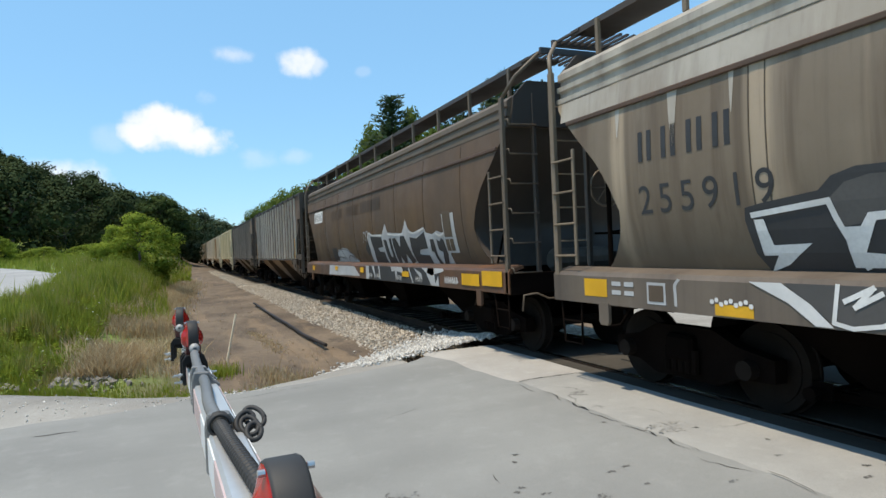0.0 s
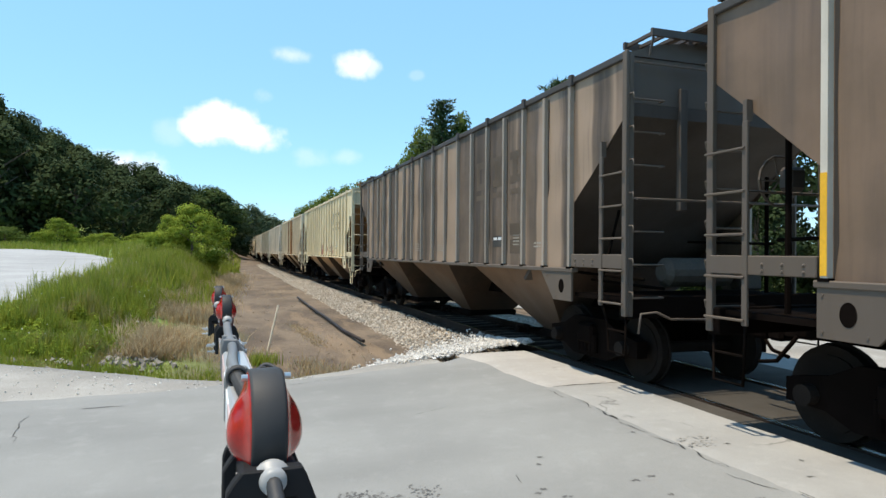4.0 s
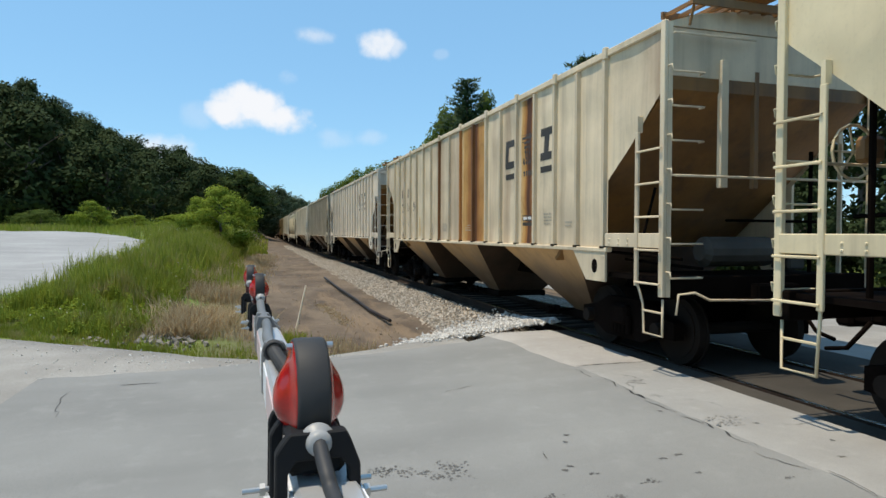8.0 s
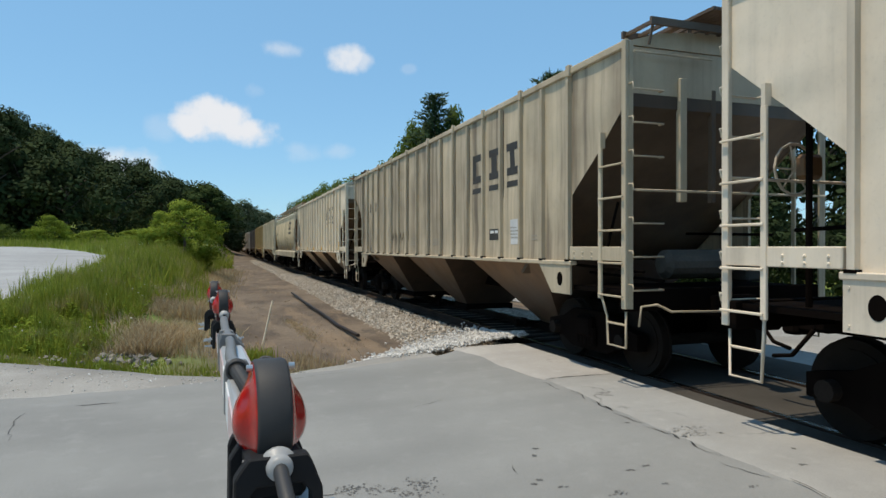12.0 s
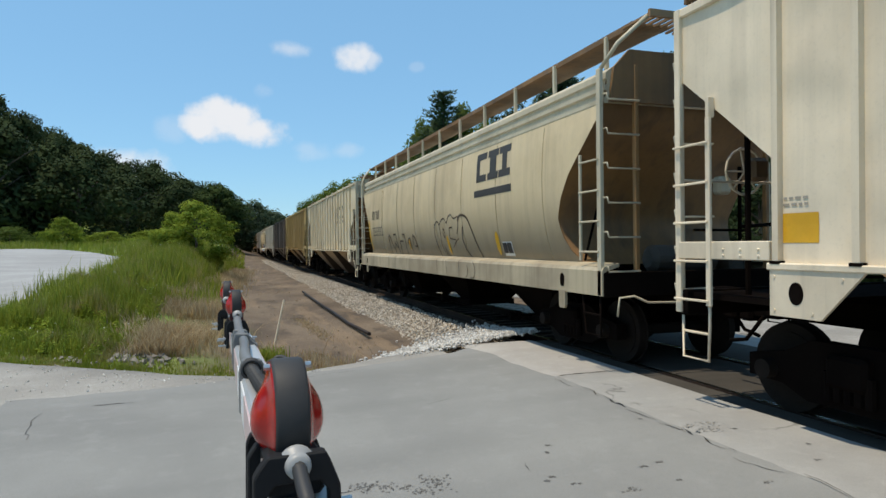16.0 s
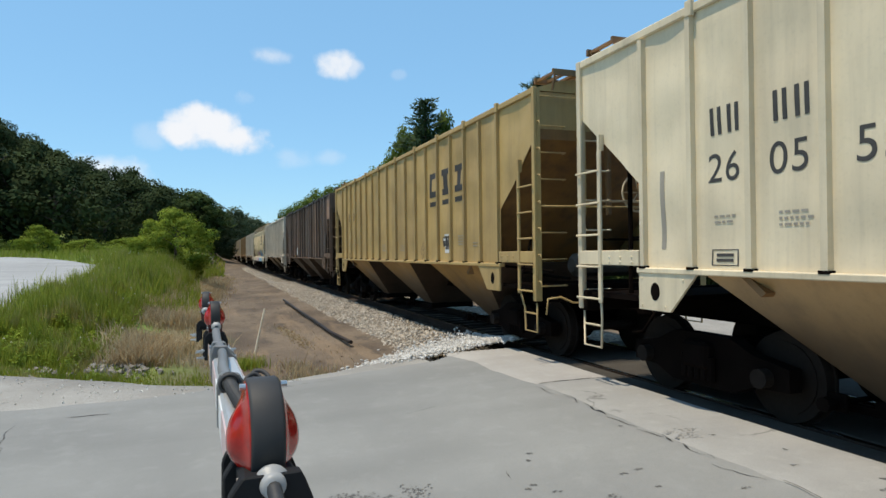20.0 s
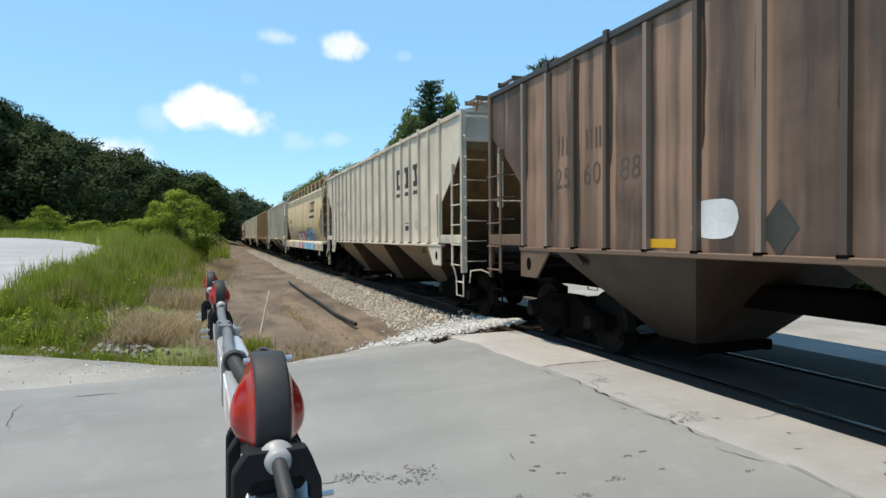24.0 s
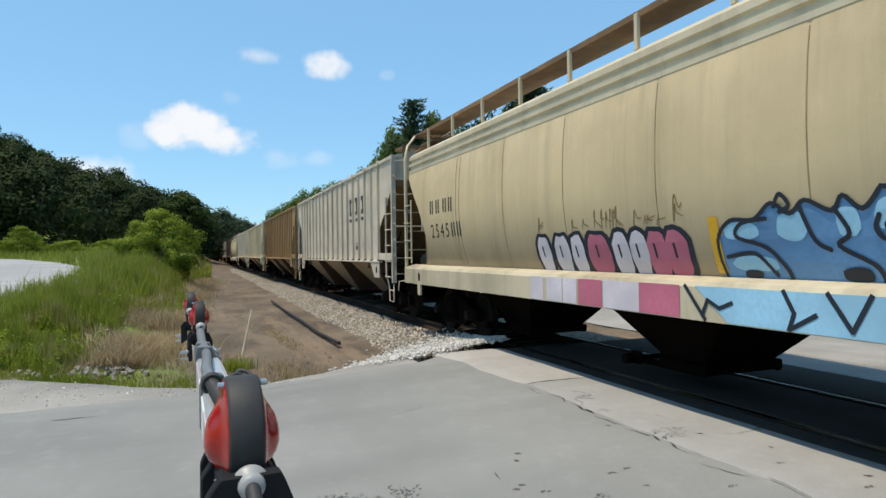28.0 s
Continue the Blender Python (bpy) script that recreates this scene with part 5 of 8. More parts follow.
INK_BLACK, INK_GREY = flat_ink("faded_black_lettering", (0.05, 0.045, 0.04)), flat_ink("worn_grey_lettering", (0.36, 0.32, 0.26))
INK_WHITE, INK_SILVER = flat_ink("white_spray_paint", (0.70, 0.69, 0.67)), flat_ink("silver_spray_paint", (0.46, 0.46, 0.46))
INK_NAVY, INK_BLUE, INK_SKY = flat_ink("dark_outline_paint", (0.012, 0.018, 0.03)), flat_ink("blue_spray_paint", (0.13, 0.29, 0.52)), flat_ink("light_blue_spray_paint", (0.33, 0.60, 0.78))
INK_PINK, INK_PALE = flat_ink("pink_spray_paint", (0.55, 0.15, 0.22)), flat_ink("pale_pink_spray_paint", (0.70, 0.63, 0.67))
INK_YELLOW, INK_RED, INK_TAN = flat_ink("yellow_reflective_patch", (0.74, 0.40, 0.02), 0.4), flat_ink("red_spray_paint", (0.30, 0.035, 0.04)), flat_ink("brown_reflector", (0.26, 0.17, 0.075))
INK_GHOST = flat_ink("old_dark_lettering", (0.082, 0.052, 0.032))
INK_OLD = flat_ink("dark_brown_lettering", (0.05, 0.034, 0.022))
INK_FADE = flat_ink("faded_brown_lettering", (0.10, 0.07, 0.045))
INK_SMOKE = flat_ink("dark_grey_spray_paint", (0.085, 0.08, 0.076))
INK_CHARCOAL = flat_ink("charcoal_spray_paint", (0.035, 0.035, 0.037))


def rust_run(name, centre, reach):
    """Rust that spreads sideways from one leaking seam and runs down the sheet."""
    m, nt, bsdf = tree_of(name)
    v = coords(nt, False)
    sp = nt.nodes.new("ShaderNodeSeparateXYZ")
    nt.links.new(v, sp.inputs[0])
    run, fine = noisy(nt, v, 1.0, 5, 0.6, (1, 5.0, 0.35)), noisy(nt, v, 9, 5, 0.6)
    side = nt.nodes.new("ShaderNodeMath")
    side.operation = "SUBTRACT"
    side.inputs[1].default_value = centre
    nt.links.new(sp.outputs[1], side.inputs[0])
    dist = nt.nodes.new("ShaderNodeMath")
    dist.operation = "ABSOLUTE"
    nt.links.new(side.outputs[0], dist.inputs[0])
    far = nt.nodes.new("ShaderNodeMath")
    far.operation = "MULTIPLY_ADD"
    far.inputs[1].default_value = reach * 0.9
    nt.links.new(run, far.inputs[0])
    nt.links.new(dist.outputs[0], far.inputs[2])
    c = mixed(nt, ramp(nt, far.outputs[0], reach * 0.52, reach * 0.88), (0.075, 0.024, 0.009), (0.34, 0.14, 0.03))
    c = mixed(nt, ramp(nt, far.outputs[0], reach * 0.82, reach * 1.25), c, (0.52, 0.29, 0.085))
    c = mixed(nt, ramp(nt, far.outputs[0], reach * 1.15, reach * 1.65, 0, 0.85), c, (0.72, 0.56, 0.32))
    c = mixed(nt, ramp(nt, fine, 0.5, 0.75, 0, 0.4), c, (0.17, 0.06, 0.018))
    nt.links.new(c, bsdf.inputs["Base Color"])
    bsdf.inputs["Roughness"].default_value = 0.8
    bumped(nt, bsdf, fine, 0.3, 0.006)
    return m


INK_RUST, INK_RUST_NARROW = rust_run("rust_run_broad", 6.85 - L2, 0.8), rust_run("rust_run_narrow", 3.95 - L2, 0.32)


def rect(y0, y1, z0, z1):
    return [(y0, z0), (y1, z0), (y1, z1), (y0, z1)]


def blob(yc, zc, w, h, seed=0, n=16, power=0.75):
    r = random.Random(seed)
    out = []
    for k in range(n):
        a = 2 * math.pi * k / n
        c, s = math.cos(a), math.sin(a)
        q = 1 + r.uniform(-0.07, 0.07)
        out.append((yc + w * 0.5 * q * math.copysign(abs(c) ** power, c), zc + h * 0.5 * q * math.copysign(abs(s) ** power, s)))
    return out


def grown(poly, d):
    yc, zc = sum(p[0] for p in poly) / len(poly), sum(p[1] for p in poly) / len(poly)
    out = []
    for y, z in poly:
        v = Vector((y - yc, z - zc))
        v *= (v.length + d) / max(v.length, 1e-6)
        out.append((yc + v.x, zc + v.y))
    return out


def stroke(pts, w):
    out = []
    for (a, b), (c, d) in zip(pts, pts[1:]):
        v = Vector((c - a, d - b))
        n = Vector((-v.y, v.x)).normalized() * w * 0.5
        e = v.normalized() * w * 0.3
        out.append([(a - e.x + n.x, b - e.y + n.y), (a - e.x - n.x, b - e.y - n.y), (c + e.x - n.x, d + e.y - n.y), (c + e.x + n.x, d + e.y + n.y)])
    return out


def brush(pts, w):
    """A smooth painted stroke with rounded ends, as short pieces."""
    ps, line = [Vector(p) for p in pts], []
    for i in range(len(ps) - 1):
        a, b, c, d = ps[max(0, i - 1)], ps[i], ps[i + 1], ps[min(len(ps) - 1, i + 2)]
        for k in range(5):
            t = k / 5
            line.append(0.5 * (2 * b + (c - a) * t + (2 * a - 5 * b + 4 * c - d) * t * t + (3 * b - a - 3 * c + d) * t ** 3))
    line.append(ps[-1])
    out = stroke([tuple(p) for p in line], w)
    for p in (line[0], line[-1]):
        out.append([(p.x + w * 0.5 * math.cos(a), p.y + w * 0.5 * math.sin(a)) for a in [2 * math.pi * k / 12 for k in range(12)]])
    return out


def surface_x(kind, z, y=0.0, index=0):
    if kind == "round":
        k = math.floor((z - 1.42) / 0.1)
        a, b = 1.42 + 0.1 * k, 1.52 + 0.1 * k
        return -acf_half(a) - (acf_half(b) - acf_half(a)) * (z - a) / 0.1
    if kind == "sill":
        return -1.66
    return -HW + 0.045 + dent(index % 3, y, z)


def decal(index, name, polys, mat, kind="flat", layer=1, label=""):
    """Paint shapes on the side of a car; y runs from its near end, z up."""
    car = TRAIN[index][0]
    half = A2 if CARS[index][2] else L2
    me = bpy.data.meshes.new(name)
    bm = bmesh.new()
    for k, poly in enumerate(polys):
        lift = -0.003 * k / max(1, len(polys))
        vs = [bm.verts.new((lift, y - half, z)) for y, z in poly]
        try:
            bm.faces.new(vs)
        except ValueError:
            pass
    if kind == "round":
        zs = [v.co.z for v in bm.verts]
        z = 1.42 + 0.1 * math.floor((min(zs) - 1.42) / 0.1)
        while z < max(zs):
            z += 0.1
            bmesh.ops.bisect_plane(bm, geom=bm.verts[:] + bm.edges[:] + bm.faces[:], plane_co=(0, 0, z), plane_no=(0, 0, 1))
    if kind == "flat":
        for axis in (1, 2):
            at = [v.co[axis] for v in bm.verts]
            if name != "data_stencil" and max(at) - min(at) > 0.16:
                p, normal = min(at) + 0.08, [0, 0, 0]
                normal[axis] = 1
                while p < max(at):
                    bmesh.ops.bisect_plane(bm, geom=bm.verts[:] + bm.edges[:] + bm.faces[:], plane_co=[c * p for c in normal], plane_no=normal)
                    p += 0.08
    for v in bm.verts:
        v.co.x += surface_x(kind, v.co.z, v.co.y, index) - 0.004 * layer
    for f in bm.faces:
        f.normal_update()
        if f.normal.x > 0:
            f.normal_flip()
    bm.to_mesh(me)
    bm.free()
    ob = part(name, me, mat, car, label)
    return tagged(ob, label, kind="stuff") if name in ("graffiti", "scrawl", "old_lettering", "data_plate", "placard") and len(polys) > 1 else ob


def digits(index, text, y, z, high, mat, kind="flat", pitch=None, label=""):
    """Painted figures; y is the far edge of the first one, from the car's near end."""
    car = TRAIN[index][0]
    half = A2 if CARS[index][2] else L2
    for k, ch in enumerate(text):
        size = high / 0.69
        verts, faces = FIGURES[ch]
        y0 = (pitch[k] if isinstance(pitch, list) else y - k * pitch)
        bm = bmesh.new()
        vs = [bm.verts.new((0, y0 - p * size - half, z + q * size)) for p, q, _ in verts]
        for f in faces:
            bm.faces.new([vs[i] for i in f])
        cut = 1.42 + 0.1 * math.floor((z - 1.42) / 0.1)
        while cut < z + high:
            cut += 0.1 if kind == "round" else 0.05
            bmesh.ops.bisect_plane(bm, geom=bm.verts[:] + bm.edges[:] + bm.faces[:], plane_co=(0, 0, cut), plane_no=(0, 0, 1))
        for v in bm.verts:
            v.co.x = surface_x(kind, v.co.z, v.co.y, index) - 0.004
        me = bpy.data.meshes.new("number_figure")
        bm.to_mesh(me)
        bm.free()
        part("number_figure", me, mat, car, label or "painted car number figure")


def block_mark(index, places, z0, z1, mat, kind="flat", bar=True, width=0.42):
    """Company mark, drawn as plain blocks over short bars."""
    for k, y in enumerate(places):
        w, t = width / 2, 0.13
        if k == 0:
            shape = [(y - w, z0), (y + w, z0), (y + w, z1), (y - w, z1), (y - w, z1 - t), (y + w * 0.3, z1 - t), (y + w * 0.3, z0 + t), (y - w, z0 + t)]
        else:
            q = w * (0.6 if k == 1 else 0.42)
            shape = [(y - w, z0), (y + w, z0), (y + w, z0 + t), (y + q, z0 + t), (y + q, z1 - t), (y + w, z1 - t), (y + w, z1), (y - w, z1), (y - w, z1 - t), (y - q, z1 - t), (y - q, z0 + t), (y - w, z0 + t)]
        decal(index, "company_mark", [shape], mat, kind, 1, "dark block of the company mark")
        if bar:
            decal(index, "mark_bar", [rect(y - w, y + w, z0 - 0.2, z0 - 0.1)], mat, kind, 1, "dark bar under the company mark")


def owner_bars(index, places, z, high, mat, kind="flat", w=0.14):
    for y in places:
        decal(index, "owner_mark", [rect(y - w / 2, y - w / 6, z, z + high), rect(y + w / 6, y + w / 2, z, z + high)], mat, kind, 1, "short painted bar of the owner's mark")


def data_lines(index, y, z, rows, wide, mat=None, kind="flat"):
    r = random.Random(int(y * 100) + index)
    polys = []
    for k in range(rows):
        p = y + wide * 0.36
        while p > y - wide * 0.36:
            q = r.uniform(0.03, 0.08)
            polys.append(rect(p - q, p, z - k * 0.055, z - k * 0.055 + 0.022))
            p -= q + 0.02
    tagged(decal(index, "data_stencil", polys, mat or INK_GREY, kind, 1, "small unreadable stencilled lines"), kind="stuff")


def diamond(index, y, z, mat, s=0.2, solid=False):
    a = [(y - s * 0.8, z), (y, z - s), (y + s * 0.8, z), (y, z + s)]
    if solid:
        decal(index, "placard", [a], mat, label="dark diamond placard")
        return
    polys = []
    for p, q in zip(a, a[1:] + a[:1]):
        polys += stroke([p, q], 0.025)
    polys += stroke([(y, z - s * 0.5), (y, z + s * 0.45)], 0.03) + stroke([(y - s * 0.3, z + 0.02), (y + s * 0.3, z + 0.02)], 0.025)
    decal(index, "placard", polys, mat, label="painted diamond placard")


PLACES = [4.82, 4.02, 3.25]


def rib_marks(index, number=None, logo=INK_BLACK, num=INK_BLACK, data=True):
    if logo:
        block_mark(index, PLACES, 2.96, 3.5, logo)
    if num:
        owner_bars(index, [13.97, 13.75, 13.22, 13.0], 2.86, 0.27, num)
    if number:
        digits(index, number, 0, 2.40, 0.28, num or INK_BLACK, pitch=[14.09, 13.87, 13.35, 13.13, 12.55, 12.33])
    if data:
        for y, z, rows, w in ((13.88, 2.05, 2, 0.34), (13.1, 2.05, 3, 0.4), (9.15, 1.95, 4, 0.45), (7.3, 1.9, 3, 0.5), (3.2, 2.05, 4, 0.34), (2.45, 1.9, 2, 0.3)):
            data_lines(index, y, z, rows, w)
        decal(index, "data_plate", [rect(13.7, 14.04, 1.58, 1.59), rect(13.7, 14.04, 1.73, 1.74), rect(13.7, 13.715, 1.59, 1.73), rect(14.025, 14.04, 1.59, 1.73), rect(13.76, 13.98, 1.67, 1.7), rect(13.76, 13.98, 1.62, 1.65)], INK_BLACK, label="framed stencil box")
        decal(index, "inspection_box", [rect(3.78, 4.22, 1.86, 2.06)], INK_BLACK, label="black inspection box")
        decal(index, "inspection_label", [rect(3.82, 3.98, 1.98, 2.03), rect(4.02, 4.18, 1.98, 2.03)], INK_WHITE, layer=2)


def reflector(index, y, z0, z1, w, mat):
    decal(index, "reflector", [rect(y - w / 2, y + w / 2, z0, z1)], mat, label="reflective strip")


# brown cars
rib_marks(2, None, INK_FADE, INK_FADE, False)
owner_bars(2, [13.9, 13.7], 2.4, 0.28, INK_FADE)
digits(2, "0003", 0, 2.40, 0.28, INK_FADE, pitch=[13.35, 13.13, 12.55, 12.33])
for y in (1.35, 15.05):
    bm = bmesh.new()
    box(bm, -HW - 0.024, -HW - 0.0185, y - L2 - 0.034, y - L2 + 0.028, SILL + 0.05, 2.42)
    part("reflector", bm, INK_YELLOW, TRAIN[2][0], "yellow patch on the side rib")
decal(2, "placard", [[(9.85, 1.75), (10.05, 2.02), (10.25, 1.75), (10.05, 1.58)]], INK_FADE, label="dark diamond placard")
reflector(2, 8.1, 1.6, 1.72, 0.55, INK_YELLOW)
rib_marks(3, None, INK_FADE, INK_FADE, True)
decal(3, "data_plate", [rect(3.05, 3.45, 1.74, 1.98), rect(3.05, 3.45, 2.06, 2.26)], INK_FADE, label="dark stencilled box")
M_DARKRUN = paint("paint_dark_runs", (0.045, 0.032, 0.024), (0.02, 0.015, 0.012), 0.5, 0.4)


def dark_runs(index, seed, wide, chance):
    """Narrow ragged dark runs down the sheet beside the ribs."""
    r = random.Random(seed)
    for y in RIBS:
        for side in (-1, 1):
            if r.random() > chance:
                continue
            y0 = y + L2 + side * 0.045
            foot, n = r.choice((1.56, 1.56, 1.9, 2.6)), 9
            edge = [(y0 + side * wide * (0.6 + 0.12 * math.sin(k * 0.9 + y) + r.uniform(-0.05, 0.05)) * (1 if k else 0.2), foot + (4.1 - foot) * k / n) for k in range(n + 1)]
            decal(index, "soot_run", [[(y0, foot)] + edge + [(y0, 4.1)]], M_DARKRUN, label="narrow dark run beside a rib")


dark_runs(2, 41, 0.06, 0.35)
dark_runs(3, 42, 0.06, 0.6)
dark_runs(12, 43, 0.075, 0.75)
dark_runs(7, 44, 0.035, 0.4)
# cream cars
rib_marks(4, "251821")
diamond(4, 10.38, 1.80, INK_GREY)
for y, w in ((9.81, 0.1), (7.08, 0.1), (11.7, 0.06)):
    reflector(4, y, 1.65, 2.12, w, INK_TAN)
RED_TAGS = [([[(8.72, 1.7), (8.68, 1.95), (8.55, 2.06), (8.35, 2.03), (8.22, 1.86)], [(8.64, 1.66), (8.6, 1.96)], [(8.53, 1.63), (8.5, 2.0)], [(8.42, 1.62), (8.4, 1.98)], [(8.32, 1.63), (8.3, 1.93)], [(8.72, 1.72), (8.45, 1.62), (8.24, 1.67)]], 0.05),
            ([[(6.75, 1.78), (6.72, 2.0), (6.6, 1.78), (6.58, 2.02)], [(6.52, 1.78), (6.45, 2.02), (6.38, 1.78)], [(6.5, 1.88), (6.38, 1.88)], [(6.32, 2.02), (6.3, 1.75)], [(6.15, 2.02), (6.3, 1.88), (6.12, 1.76)]], 0.035),
            ([[(5.92, 2.02), (5.85, 1.68)], [(5.65, 2.04), (5.86, 1.86), (5.62, 1.7)], [(5.55, 1.68), (5.45, 2.0), (5.33, 1.68)], [(5.52, 1.82), (5.36, 1.82)], [(5.25, 1.68), (5.2, 2.02), (5.08, 1.95), (5.2, 1.86), (5.05, 1.72), (5.24, 1.68)], [(4.98, 1.68), (4.9, 1.98), (4.8, 1.68)],
              [(4.95, 1.82), (4.82, 1.82)], [(4.72, 2.04), (4.7, 1.66)], [(4.55, 2.06), (4.7, 1.86), (4.5, 1.68)]], 0.04)]
for strokes, wide in RED_TAGS:
    decal(4, "graffiti", [p for q in strokes for p in brush(q, wide)], INK_RED, label="red scrawled graffiti")
rib_marks(5, "251894")
diamond(5, 10.3, 1.78, INK_GREY)
decal(5, "rust_stain", [rect(6.89, 7.71, 1.56, 4.12)], INK_RUST, label="broad orange rust stain")
decal(5, "rust_stain", [rect(6.07, 6.81, 1.56, 4.12)], INK_RUST, label="broad orange rust stain")
decal(5, "rust_stain", [rect(3.70, 4.28, 1.56, 4.12)], INK_RUST_NARROW, label="narrow orange rust stain")
reflector(5, 11.7, 1.65, 2.2, 0.07, INK_YELLOW)
rib_marks(6, "259485")
diamond(6, 10.23, 1.77, INK_GREY)
reflector(6, 8.23, 1.78, 2.3, 0.1, INK_YELLOW)
reflector(6, 11.7, 1.8, 2.2, 0.06, INK_GREY)
reflector(6, 1.65, 1.78, 2.6, 0.1, INK_YELLOW)
rib_marks(7, None)
decal(7, "data_plate", [rect(3.0, 3.32, 1.78, 2.2)], INK_WHITE, label="white stencil panel")
r = random.Random(3)
for y in (11.2, 10.7, 10.2):
    decal(7, "graffiti", [p for k in range(2) for p in brush([(y + 0.22 * r.random(), 1.75 + 0.1 * r.random()), (y + 0.1, 2.0 + 0.15 * r.random()), (y - 0.05, 1.8 + 0.2 * r.random()), (y - 0.2, 2.05 + 0.1 * r.random())], 0.022)], INK_FADE, label="dark tagged graffiti")
rib_marks(8, "259122")
diamond(8, 10.26, 1.79, INK_GREY)
for y in (6.5, 9.22, 11.83):
    reflector(8, y, 1.58, 1.72, 0.5, INK_YELLOW)
reflector(8, 14.89, 1.72, 1.98, 0.46, INK_YELLOW)
data_lines(8, 14.9, 2.1, 2, 0.45)
reflector(8, 1.65, 1.62, 1.95, 0.5, INK_YELLOW)
rib_marks(10, "260555")
diamond(10, 10.3, 1.78, INK_TAN)
decal(10, "placard", [[(9.75, 2.05), (9.95, 1.82), (10.15, 2.05), (9.95, 2.3)]], INK_GREY, label="grey diamond placard")
reflector(10, 14.76, 1.75, 2.6, 0.07, INK_GREY)
reflector(10, 4.85, 1.78, 2.4, 0.1, INK_TAN)
rib_marks(11, None, INK_BLACK, INK_FADE)
decal(11, "data_plate", [rect(3.7, 4.12, 1.72, 2.12)], INK_WHITE, label="white framed plate")
decal(11, "data_window", [rect(3.74, 3.9, 1.8, 2.08), rect(3.93, 4.08, 1.8, 2.08)], INK_BLACK, layer=2)
diamond(11, 5.6, 1.78, INK_TAN)
rib_marks(12, "256088", None, INK_FADE, False)
decal(12, "paint_patch", [blob(10.98, 1.88, 0.62, 0.42, 4)], INK_WHITE, label="white painted patch")
diamond(12, 10.2, 1.78, INK_BLACK, 0.26, True)
reflector(12, 11.78, 1.58, 1.68, 0.5, INK_YELLOW)
rib_marks(13, "259596")
diamond(13, 10.04, 1.80, INK_GREY, 0.22)
for y in (9.69, 6.99, 1.61):
    reflector(13, y, 1.7, 2.3 if y > 2 else 2.65, 0.1, INK_TAN)
reflector(13, 11.7, 1.78, 2.2, 0.06, INK_GREY)
rib_marks(15, None)
for k in range(16, 30):
    if not CARS[k][2]:
        block_mark(k, PLACES, 2.96, 3.5, INK_GREY if CARS[k][3] not in ("soil", "soil_b", "umber_rib") else INK_FADE)


# rounded cars
def slab_mark(index, mat):
    block_mark(index, [4.25, 3.68, 3.15], 2.95, 3.5, mat, "round", False, 0.5)
    decal(index, "mark_bar", [[(4.6, 2.66), (2.84, 2.66), (2.84, 2.79), (4.6, 2.79)]], mat, "round", 1, "dark bar under the company mark")


M_GUTTER = paint("paint_rusty_eave_moulding", (0.10, 0.055, 0.032), SOOT, 0.5, 0.5)
M_PALEBAND = paint("paint_chalky_eave_band", (0.46, 0.42, 0.36), (0.20, 0.16, 0.12), 0.55, 0.5)
for k in (0, 1):
    for t in (False, True):
        add(TRAIN[k][0], "eave_moulding", lambda bm: box(bm, -acf_half(3.3) - 0.03, -acf_half(3.3) + 0.02, -A2 + 0.3, A2 - 0.3, 3.27, 3.325, 0.008), M_GUTTER, t, label="rusty moulding below the eave")
decal(0, "eave_band", [rect(0.12, 15.85, 3.33, 3.575)], M_PALEBAND, "round", 1, "chalky weathered band under the eave")
for yc, zt, zb, w in ((13.84, 3.27, 2.72, 0.07), (13.1, 3.27, 2.9, 0.03), (14.7, 3.27, 2.95, 0.04)):
    decal(0, "paint_run", [[(yc + w, zt), (yc - w, zt), (yc - w * 0.7, (zt + zb) / 2), (yc - w * 0.2, zb), (yc + w * 0.1, zb), (yc + w * 0.6, (zt + zb) / 2)]], M_PALEBAND, "round", 1, "pale chalky run below the eave")
# first car
owner_bars(0, [14.25, 13.9, 13.55, 13.22], 2.62, 0.32, INK_CHARCOAL, "round", 0.2)
digits(0, "255919", 14.4, 2.06, 0.3, INK_CHARCOAL, "round", 0.30)
decal(0, "graffiti", [[(13.03, 2.03), (12.86, 2.06), (12.3, 2.12), (12.16, 1.45), (12.9, 1.45), (13.0, 1.62), (13.05, 1.92)],
                      [(12.34, 2.1), (12.2, 2.22), (12.0, 2.27), (11.6, 2.26), (11.2, 2.2), (10.9, 2.05), (10.9, 1.45), (12.2, 1.45)]], INK_CHARCOAL, "round", 1, "black graffiti letters")
decal(0, "graffiti", [[(12.22, 2.06), (12.1, 2.16), (11.9, 2.2), (11.5, 2.18), (11.3, 1.95), (12.16, 1.82)]], INK_SMOKE, "round", 2, "dark grey graffiti arch")
decal(0, "graffiti", [[(12.95, 1.92), (12.85, 1.92), (12.80, 1.69), (12.44, 1.70), (12.70, 1.52), (12.90, 1.45), (12.78, 1.60), (12.92, 1.60)],
                      [(12.16, 1.82), (12.02, 1.82), (11.95, 1.92), (11.7, 1.93), (11.7, 1.87), (11.9, 1.86), (12.02, 1.62), (11.8, 1.60), (11.8, 1.5), (12.14, 1.5)]]
      + stroke([(12.96, 1.96), (12.24, 2.03)], 0.05) + stroke([(12.24, 2.03), (12.20, 1.9), (12.04, 1.50)], 0.05) + stroke([(11.72, 1.62), (11.5, 1.8), (11.3, 1.62)], 0.05),
      INK_WHITE, "round", 3, "white graffiti outlines")
decal(0, "graffiti", [[(12.6, 1.38), (11.0, 1.38), (11.0, 1.06), (12.15, 1.06)]], INK_SMOKE, "sill", 1, "dark grey graffiti on the sill")
